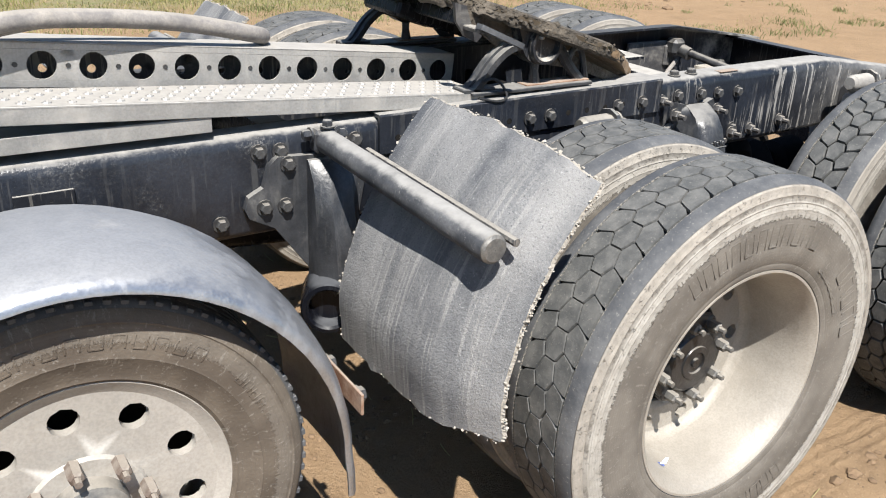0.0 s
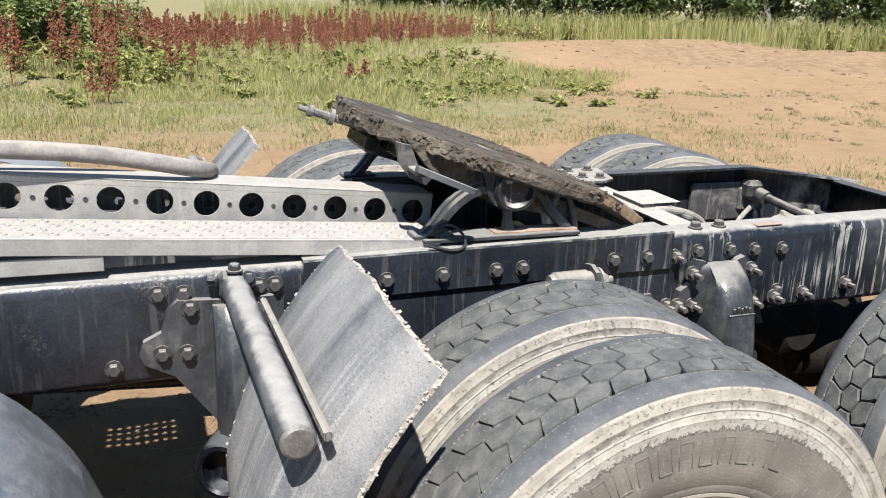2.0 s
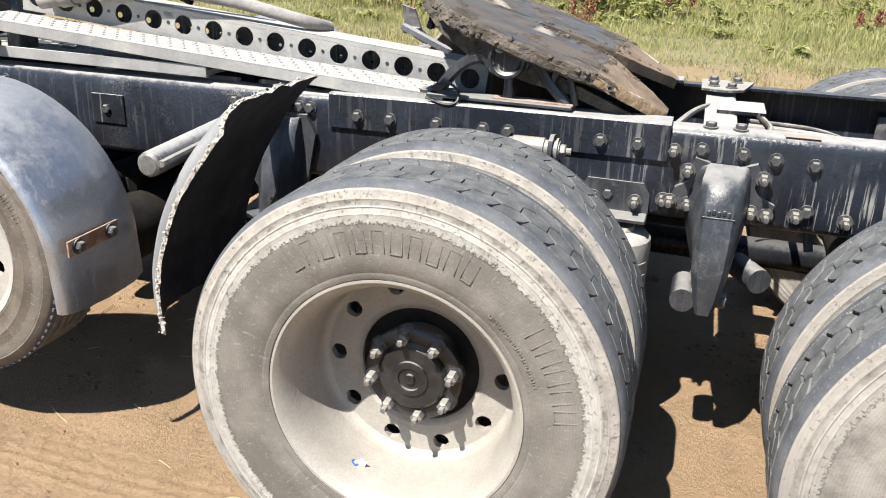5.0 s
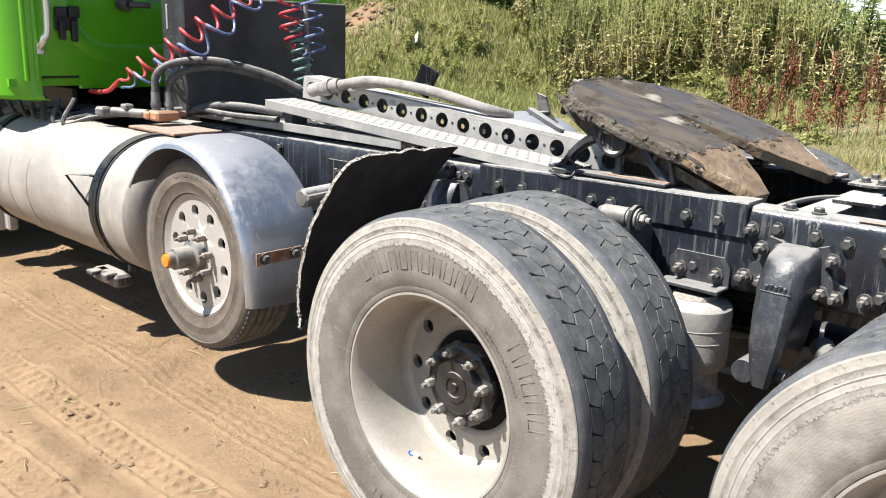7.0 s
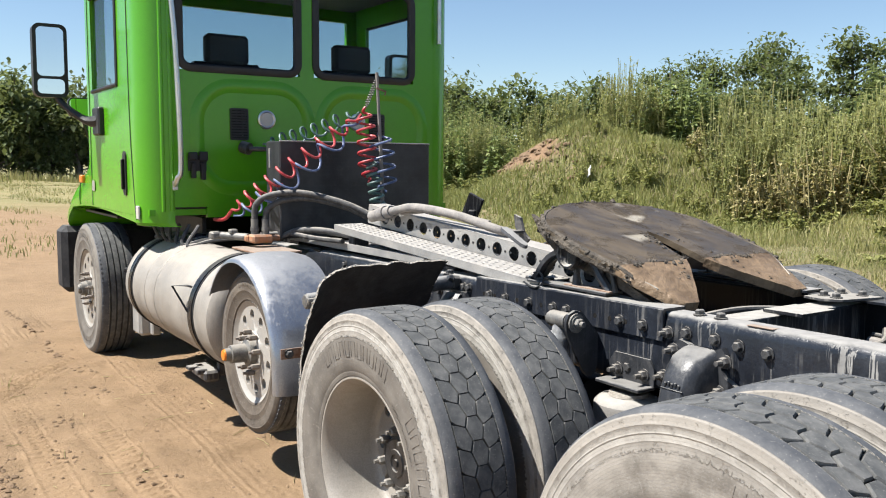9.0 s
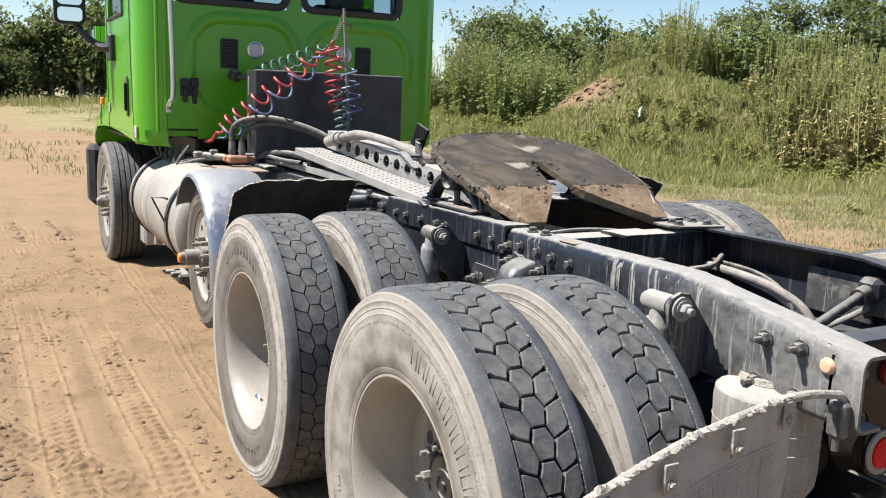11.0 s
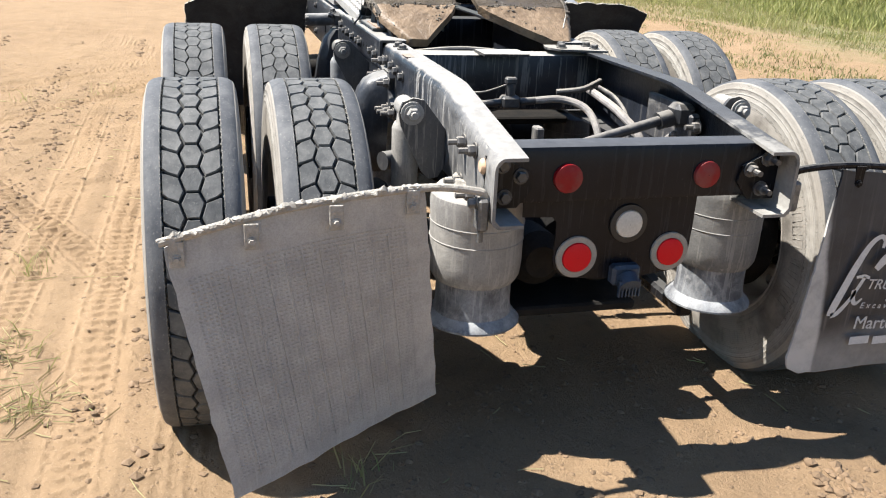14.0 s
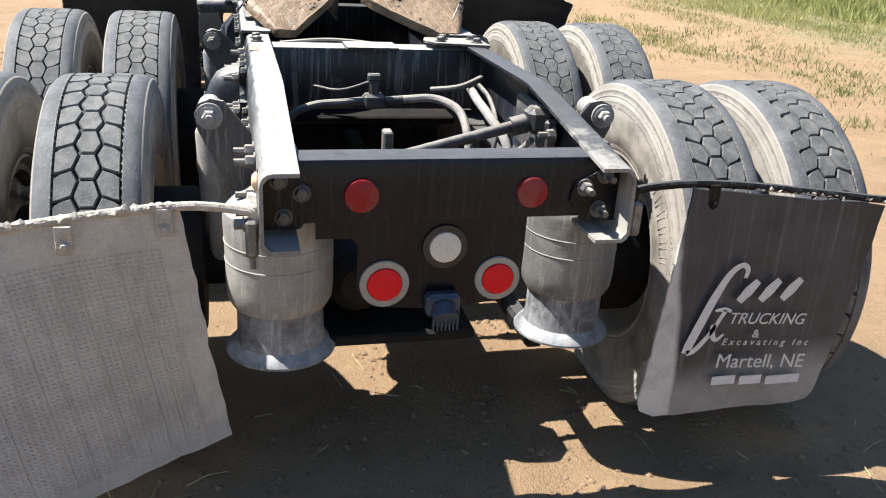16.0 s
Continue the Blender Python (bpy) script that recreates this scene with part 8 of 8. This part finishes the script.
def coil(a, b, turns, radius, r, sag=0.0, start=0.0, bow=(0, 0, 0)):
    """A helix from a to b that sags and bows sideways."""
    a, b = Vector(a), Vector(b)
    d = (b - a).normalized()
    u = d.cross(Vector((0.3, 0.8, 0.1))).normalized()
    w = d.cross(u)
    n = int(turns * 14)
    pts = []
    for k in range(n + 1):
        t = k / n
        p = a.lerp(b, t) + (Vector(bow) - Vector((0, 0, sag))) * math.sin(math.pi * t)
        ang = start + turns * math.tau * t
        q = min(1.0, 6 * t, 6 * (1 - t))
        pts.append(p + radius * q * (math.cos(ang) * u + math.sin(ang) * w))
    return Shape().sweep(pts, r, 7)


pole = part("hose_pole", Shape().sweep([(-2.06, -0.03, 1.0), (-2.06, -0.03, 1.34), (-2.035, -0.082, 2.0)], [0.012, 0.012, 0.009], 8), M_HOSE_DUSTY, truck, "thin upright pole that holds the air lines")
part("pole_spring", coil((-2.04, -0.07, 1.98), (-2.09, -0.13, 1.79), 14, 0.012, 0.003), M_BOLT, pole)
part("pole_hook", Shape().sweep([(-2.035, -0.085, 1.91), (-2.02, -0.03, 1.89), (-2.025, -0.035, 1.87)], 0.006, 6), M_RUSTY, pole)
part("coiled_air_line", coil((-2.76, -0.715, 1.165), (-2.13, -0.13, 1.76), 11, 0.050, 0.008, 0.04, 0.0, (0.12, -0.11, 0)), M_RED_HOSE, truck, "bright red coiled air line")
part("coiled_air_line", coil((-2.74, -0.70, 1.14), (-2.13, -0.12, 1.75), 6.5, 0.056, 0.0075, 0.08, 2.0, (0.14, -0.12, 0)), M_BLUE_HOSE, truck, "blue coiled air line")
part("coiled_air_line", coil((-2.09, -0.13, 1.80), (-2.07, -0.12, 1.36), 7, 0.052, 0.008, 0.0), M_RED_HOSE, truck, "bright red coiled air line hanging by the pole")
part("coiled_air_line", coil((-2.05, -0.05, 1.66), (-2.04, -0.02, 1.30), 4.5, 0.070, 0.0075, 0.0, 1.0), M_BLUE_HOSE, truck, "grey blue coiled air line hanging by the pole")
part("coiled_air_line", coil((-2.06, -0.10, 1.50), (-2.04, -0.06, 1.12), 8, 0.042, 0.008, 0.0, 1.0), M_TEAL_HOSE, truck, "green coiled air line hanging by the pole")
part("coiled_air_line", coil((-2.95, -0.42, 1.59), (-2.14, -0.14, 1.77), 9, 0.045, 0.007, 0.02), M_TEAL_HOSE, truck, "dark green coiled power line")
part("line_tail", Shape().sweep(smooth_path([(-3.08, -0.71, 1.10), (-2.95, -0.72, 1.105), (-2.84, -0.72, 1.12), (-2.76, -0.715, 1.165)], 5), 0.012, 8), M_RED_HOSE, truck, "faded red line tail")

# ---- cab ----
BX, CY, CR, Z0, Z1 = -3.065, 0.970, 0.20, 1.085, 2.99
SIDE = CY + CR
WZ0, WZ1 = 2.055, 2.70
WINS = ((-0.935, -0.105), (0.0, 0.800))


def shell():
    s = Shape()
    t = 0.035
    x = BX - t / 2
    for y0, y1, z0, z1 in ((-0.76, CY, Z0 + 0.03, WZ0), (-CY, -0.76, Z0 + 0.10, WZ0), (-CY, CY, WZ1, Z1), (-CY, WINS[0][0], WZ0, WZ1), (WINS[0][1], WINS[1][0], WZ0, WZ1), (WINS[1][1], CY, WZ0, WZ1)):
        s.box((x, (y0 + y1) / 2, (z0 + z1) / 2), (t, y1 - y0, z1 - z0), 0.0)
    for sd in (-1, 1):
        outer = [(BX - CR + CR * math.cos(radians(a)), CY + CR * math.sin(radians(a))) for a in range(0, 91, 6)]
        inner = [(BX - CR + (CR - t) * math.cos(radians(a)), CY + (CR - t) * math.sin(radians(a))) for a in range(90, -1, -6)]
        s.prism([(px, sd * py) for px, py in outer + inner], Z1 - Z0, pose(0, 0, Z0))
        # the lower edge rolls in
        s.loft([[(px, sd * (py + d), z) for px, py in outer] for d, z in ((0.0, Z0 + 0.004), (-0.012, Z0 - 0.018), (-0.05, Z0 - 0.026))], False, False)
        y = sd * (SIDE - t / 2)
        for x0, x1, z0, z1 in ((-4.60, BX - CR, 1.13, 1.985), (-4.60, BX - CR, 2.66, Z1), (-3.63, BX - CR, 1.985, 2.66), (-4.60, -4.42, 1.985, 2.66)):
            s.box(((x0 + x1) / 2, y, (z0 + z1) / 2), (x1 - x0, t, z1 - z0), 0.0)
    for sd in (-1, 1):
        s.prism([(BX - CR, Z0), (BX - CR, 1.132), (-4.55, 1.132), (-4.0, 1.120)], 0.035, Matrix(((1, 0, 0, 0), (0, 0, -sd, sd * SIDE), (0, 1, 0, 0), (0, 0, 0, 1))))
    s.box((-3.84, 0, Z1 + 0.02), (1.52, 2.30, 0.05), 0.02)
    s.box((-3.84, 0, 1.15), (1.48, 2.24, 0.04), 0.0)
    for y0, y1, z0, z1 in ((-1.13, 1.13, 1.16, 1.98), (-1.13, 1.13, 2.72, Z1), (-1.13, -1.03, 1.98, 2.72), (1.03, 1.13, 1.98, 2.72)):
        s.box((-4.60, (y0 + y1) / 2, (z0 + z1) / 2), (0.04, y1 - y0, z1 - z0), 0.0)
    return s


cab = part("cab", shell(), M_GREEN, truck, "lime green day cab with two rear windows", smooth=30)


def rounded(y0, y1, z0, z1, r, n=6):
    pts = []
    for cy, cz, a0 in ((y1 - r, z1 - r, 0), (y0 + r, z1 - r, 90), (y0 + r, z0 + r, 180), (y1 - r, z0 + r, 270)):
        pts += [(cy + r * math.cos(radians(a0 + 90 * k / n)), cz + r * math.sin(radians(a0 + 90 * k / n))) for k in range(n + 1)]
    return pts


for y0, y1 in WINS:
    g = Shape()
    rings = []
    for ins, x in ((-0.012, BX - 0.01), (-0.012, BX + 0.010), (0.0, BX + 0.016), (0.030, BX + 0.014), (0.040, BX + 0.004), (0.040, BX - 0.02)):
        rings.append([(x, y, z) for y, z in rounded(y0 + ins, y1 - ins, WZ0 + ins, WZ1 - ins, 0.085 - ins)])
    g.loft(rings, True, False)
    win = part("rear_window", Shape().prism(rounded(y0 + 0.03, y1 - 0.03, WZ0 + 0.03, WZ1 - 0.03, 0.06), 0.004, Matrix(((0, 0, 1, BX - 0.012), (1, 0, 0, 0), (0, 1, 0, 0), (0, 0, 0, 1)))), M_GLASS, cab, "tinted cab rear window glass")
    win.visible_shadow = False
    part("window_gasket", g, M_GASKET, win, "black rubber window gasket")
for sd in (-1, 1):
    w = part("door_window", Shape().box((-4.025, sd * (SIDE - 0.02), 2.325), (0.80, 0.005, 0.69), 0.0), M_GLASS, cab, "door window glass")
    w.visible_shadow = False
    tr_s = Shape()
    for x0, z0, x1, z1 in ((-4.42, 1.985, -3.63, 1.985), (-3.63, 1.985, -3.63, 2.66), (-3.63, 2.66, -4.42, 2.66)):
        tr_s.sweep([(x0, sd * (SIDE + 0.001), z0), (x1, sd * (SIDE + 0.001), z1)], 0.014, 6)
    part("window_trim", tr_s, M_GASKET, cab)
    seam = Shape().sweep(smooth_path([(-3.35, sd * SIDE, 2.8), (-3.34, sd * SIDE, 2.2), (-3.32, sd * SIDE, 1.7), (-3.27, sd * (SIDE - 0.001), 1.32), (-3.235, sd * (SIDE - 0.004), 1.10)], 6), 0.005, 6)
    part("door_seam", seam, M_GASKET, cab, "dark gap round the door")
    part("door_seam", Shape().sweep([(-4.52, sd * SIDE, 2.7), (-4.52, sd * SIDE, 1.14)], 0.005, 6), M_GASKET, cab, "dark gap round the door")
    hd = Shape().prism(rounded(-3.515, -3.435, 1.25, 1.54, 0.038), 0.012, Matrix(((1, 0, 0, 0), (0, 0, sd, sd * (SIDE - 0.002)), (0, 1, 0, 0), (0, 0, 0, 1))))
    handle = part("door_handle", hd, M_GASKET, cab, "black oval door handle")
    part("handle_grip", Shape().box((-3.475, sd * (SIDE + 0.02), 1.39), (0.028, 0.018, 0.20), 0.008), M_BLACK, handle)
    mh = Shape().prism(rounded(-0.115, 0.115, -0.26, 0.26, 0.05), 0.09, Matrix(((0, 0, 1, -4.44), (1, 0, 0, sd * 1.46), (0, 1, 0, 2.19), (0, 0, 0, 1))) @ pose(0, 0, 0, 0, 0, 0))
    mp = part("door_mirror", mh, M_GASKET, cab, "black door mirror housing")
    part("mirror_glass", Shape().prism(rounded(-0.09, 0.09, -0.11, 0.235, 0.035), 0.003, Matrix(((0, 0, 1, -4.351), (1, 0, 0, sd * 1.46), (0, 1, 0, 2.19), (0, 0, 0, 1)))), M_MIRROR, mp, "silver mirror glass")
    part("mirror_glass", Shape().prism(rounded(-0.09, 0.09, -0.235, -0.13, 0.03), 0.003, Matrix(((0, 0, 1, -4.351), (1, 0, 0, sd * 1.46), (0, 1, 0, 2.19), (0, 0, 0, 1)))), M_MIRROR, mp, "silver wide angle mirror glass")
    part("mirror_arm", Shape().sweep(smooth_path([(-4.16, sd * (SIDE + 0.01), 1.76), (-4.24, sd * 1.26, 1.77), (-4.36, sd * 1.38, 1.88), (-4.40, sd * 1.43, 1.97)], 5), [0.05, 0.046, 0.042, 0.038, 0.034, 0.03, 0.028, 0.026, 0.025, 0.025, 0.025, 0.025, 0.025, 0.025, 0.025, 0.025], 8).box((-4.16, sd * (SIDE + 0.015), 1.76), (0.20, 0.05, 0.20), 0.02), M_GASKET, mp)
    hm = part("hood_mirror", Shape().prism(rounded(-0.09, 0.09, -0.075, 0.075, 0.04), 0.06, Matrix(((0, 0, 1, -4.99), (1, 0, 0, sd * 1.16), (0, 1, 0, 1.90), (0, 0, 0, 1)))), M_GASKET, cab, "small black hood mirror")
    part("mirror_glass", Shape().prism(rounded(-0.082, 0.082, -0.067, 0.067, 0.035), 0.003, Matrix(((0, 0, 1, -4.931), (1, 0, 0, sd * 1.16), (0, 1, 0, 1.90), (0, 0, 0, 1)))), M_MIRROR, hm)
    part("mirror_arm", Shape().sweep([(-4.97, sd * 1.15, 1.84), (-5.05, sd * 1.06, 1.62), (-5.1, sd * 1.0, 1.42)], 0.014, 6), M_GASKET, hm)

# pressed forms on the back wall
for y0, y1, z0, z1 in ((-0.82, -0.04, 1.30, 1.97), (0.05, 0.88, 1.42, 1.97)):
    em = Shape()
    rings = []
    for ins, out in ((-0.06, -0.004), (-0.03, 0.004), (0.0, 0.012), (0.03, 0.006), (0.06, -0.004)):
        rings.append([(BX + out, y, z) for y, z in rounded(y0 + ins, y1 - ins, z0 + ins, z1 - ins, 0.24 - ins, 10)])
    em.loft(rings, True, False)
    part("pressed_ridge", em, M_GREEN, cab, smooth=80)
em = Shape().sweep([(BX - 0.006, -0.985, 1.16), (BX - 0.006, -0.985, 2.95)], 0.016, 8).sweep([(BX - 0.016, -1.035, 1.16), (BX - 0.016, -1.035, 2.95)], 0.014, 8)
part("pressed_ridge", em, M_GREEN, cab, smooth=60)
for y in (-0.54, 0.49):
    vt = Shape().prism(rounded(y - 0.062, y + 0.062, 1.617, 1.825, 0.012, 3), 0.010, Matrix(((0, 0, 1, BX + 0.001), (1, 0, 0, 0), (0, 1, 0, 0), (0, 0, 0, 1))))
    v = part("vent", vt, M_GASKET, cab, "black slotted vent")
    for k in range(11):
        part("vent_slat", Shape().box((BX + 0.013, y, 1.634 + 0.0175 * k), (0.008, 0.105, 0.006), 0.002), M_BLACK, v)
for y, z in ((-0.35, 1.757), (0.33, 1.76)):
    part("work_lamp", Shape().lathe([(0.062, 0.0), (0.062, -0.012), (0.052, -0.016), (0.046, -0.012)], 30, pose(BX, y, z, 0, 0, 90)), M_CHROME, cab, "round lamp with a pale ring")
    part("lamp_lens", Shape().lathe([(0.047, -0.011), (0.001, -0.014)], 30, pose(BX, y, z, 0, 0, 90)), M_LAMP_WHITE, cab)
latch = part("hose_holder", Shape().box((BX + 0.008, -0.825, 1.465), (0.012, 0.12, 0.10), 0.004), M_GASKET, cab, "black hose holder bracket")
for y, z, w, h in ((-0.855, 1.51, 0.055, 0.05), (-0.79, 1.51, 0.055, 0.06), (-0.855, 1.42, 0.030, 0.10), (-0.792, 1.415, 0.030, 0.11)):
    part("holder_arm", Shape().box((BX + 0.024, y, z), (0.035, w, h), 0.006), M_GASKET, latch)
part("grab_handle", Shape().sweep(smooth_path([(BX + 0.01, -0.968, 1.325), (BX + 0.05, -0.965, 1.37), (BX + 0.065, -0.945, 1.48), (BX + 0.065, -0.965, 2.2), (BX + 0.05, -1.0, 2.68), (BX, -1.0, 2.74)], 5), 0.0165, 10).box((BX + 0.008, -0.968, 1.325), (0.016, 0.035, 0.06), 0.004), M_CHROME, cab, "long metal grab handle")
part("grab_handle", Shape().sweep([(BX + 0.04, 1.0, 2.36), (BX + 0.04, 1.0, 2.80)], 0.0165, 10), M_CHROME, cab)
part("line_socket", Shape().cyl((BX, -0.52, 1.575), (BX + 0.05, -0.49, 1.56), 0.04).cyl((BX + 0.05, -0.49, 1.56), (BX + 0.11, -0.40, 1.56), 0.016), M_BOLT_DARK, cab, "trailer line socket with plug")
part("cab_sill", Shape().box((-3.215, -1.163, 1.15), (0.07, 0.012, 0.085), 0.003, None), M_LAMP_WHITE, cab)
for y in (-0.50, 0.46):
    part("seat", Shape().box((-3.65, y, 1.50), (0.5, 0.5, 0.15), 0.05).box((-3.42, y, 1.82), (0.14, 0.50, 0.66), 0.06).box((-3.40, y, 2.24), (0.10, 0.30, 0.20), 0.04), M_INTERIOR, cab, "dark cab seat with headrest")
part("dashboard", Shape().box((-4.35, 0, 1.80), (0.40, 2.1, 0.28), 0.06), M_INTERIOR, cab, "dark dashboard")
for sd in (-1, 1):
    part("door_lining", Shape().box((-3.85, sd * (SIDE - 0.045), 1.57), (1.40, 0.01, 0.80), 0.0).box((-3.43, sd * (SIDE - 0.045), 2.30), (0.36, 0.01, 0.66), 0.0).box((BX - 0.10, sd * (CY + 0.09), 2.3), (0.01, 0.16, 1.3), 0.0, None), M_INTERIOR, cab)
part("headliner", Shape().box((-3.84, 0, 2.93), (1.45, 2.2, 0.03), 0.0).box((-3.84, 0, 2.86), (1.45, 2.2, 0.10), 0.02), M_INTERIOR, cab)
part("back_lining", Shape().box((BX - 0.05, 0, 1.60), (0.01, 1.9, 0.86), 0.0), M_INTERIOR, cab)
part("steering_wheel", Shape().lathe([(0.22 + 0.016 * math.cos(k * math.tau / 8), 0.016 * math.sin(k * math.tau / 8)) for k in range(8)], 32, pose(-4.08, -0.50, 1.98, 0, 0, 90) @ pose(0, 0, 0, 30, 0, 0), True), M_GASKET, cab)
wsn = part("windscreen", Shape().box((-4.60, 0, 2.35), (0.006, 2.06, 0.74), 0.0), M_GLASS, cab, "windscreen glass")
wsn.visible_shadow = False

# hood with its flared fenders
h = Shape()
rings = []
for x, yo, zb, zf, yh, zh in ((-4.50, 1.168, 1.132, 1.82, 1.10, 1.99), (-4.62, 1.172, 1.130, 1.58, 1.02, 1.95), (-4.80, 1.178, 1.125, 1.45, 0.96, 1.88), (-5.0, 1.185, 1.115, 1.37, 0.92, 1.80), (-5.25, 1.185, 1.095, 1.29, 0.88, 1.70), (-5.45, 1.18, 1.02, 1.22, 0.85, 1.60), (-5.60, 1.165, 0.945, 1.15, 0.81, 1.51), (-5.80, 1.06, 0.72, 1.02, 0.72, 1.36)):
    half = [(yo - 0.05, zb - 0.004), (yo, zb), (yo + 0.004, zb + 0.04), (yo, zf - 0.16), (yo - 0.03, zf - 0.06), (yo - 0.08, zf), (yh + 0.03, zf + 0.05), (yh, zf + 0.14 if zf + 0.14 < zh - 0.08 else zh - 0.08), (yh - 0.06, zh - 0.03), (yh * 0.5, zh)]
    rings.append([(x, -y, z) for y, z in half] + [(x, y, z) for y, z in half[::-1]])
h.loft(rings)
hood = part("hood", h, M_GREEN, cab, "lime green hood with flared fenders", smooth=60)
for sd in (-1, 1):
    part("marker_lamp", Shape().box((-4.82, sd * 1.185, 1.335), (0.10, 0.03, 0.06), 0.012), M_AMBER, cab, "amber marker lamp")
    part("hood_seam", Shape().sweep(smooth_path([(-4.93, sd * 1.187, 1.13), (-4.92, sd * 1.188, 1.22), (-4.88, sd * 1.18, 1.33), (-4.90, sd * 1.14, 1.41)], 5), 0.004, 6), M_GASKET, cab)
    part("cab_step", Shape().box((-3.90, sd * 0.95, 0.68), (0.36, 0.22, 0.04), 0.01), M_BLACK, truck)
    part("inner_fender", Shape().box((-3.75, sd * 0.74, 0.86), (1.1, 0.03, 0.50), 0.006).box((-4.62, sd * 0.80, 1.07), (1.1, 0.60, 0.02), 0.004), M_GASKET, truck, "black inner fender under the cab")
part("sticker", Shape().prism(rounded(-4.50, -4.41, 1.25, 1.33, 0.02), 0.001, Matrix(((1, 0, 0, 0), (0, 0, -1, -SIDE - 0.006), (0, 1, 0, 0), (0, 0, 0, 1)))), M_LAMP_RING, cab, "small pale round sticker")
part("bumper", Shape().box((-5.70, 0, 0.62), (0.30, 2.46, 0.58), 0.05), M_FLAP_BACK, truck, "dark front bumper")
eng = Shape().box((-3.9, 0, 0.88), (2.2, 0.72, 0.46), 0.05).box((-3.0, -0.1, 0.86), (0.7, 0.5, 0.35), 0.04)
part("engine_block", eng, M_DRUM, truck, "dark machinery under the cab")
part("battery_box", Shape().box((-3.1, 0.85, 0.65), (1.4, 0.50, 0.50), 0.03), M_BLACK, truck)
for k in range(6):
    x = -3.52 + 0.11 * k
    part("cab_line", Shape().sweep(smooth_path([(x, -1.0 + 0.03 * k, 1.07), (x + 0.05, -0.94, 0.95), (x + 0.1, -0.80, 0.98), (x + 0.2, -0.6, 1.0)], 5), 0.012, 7), M_RUBBER_HOSE, truck)
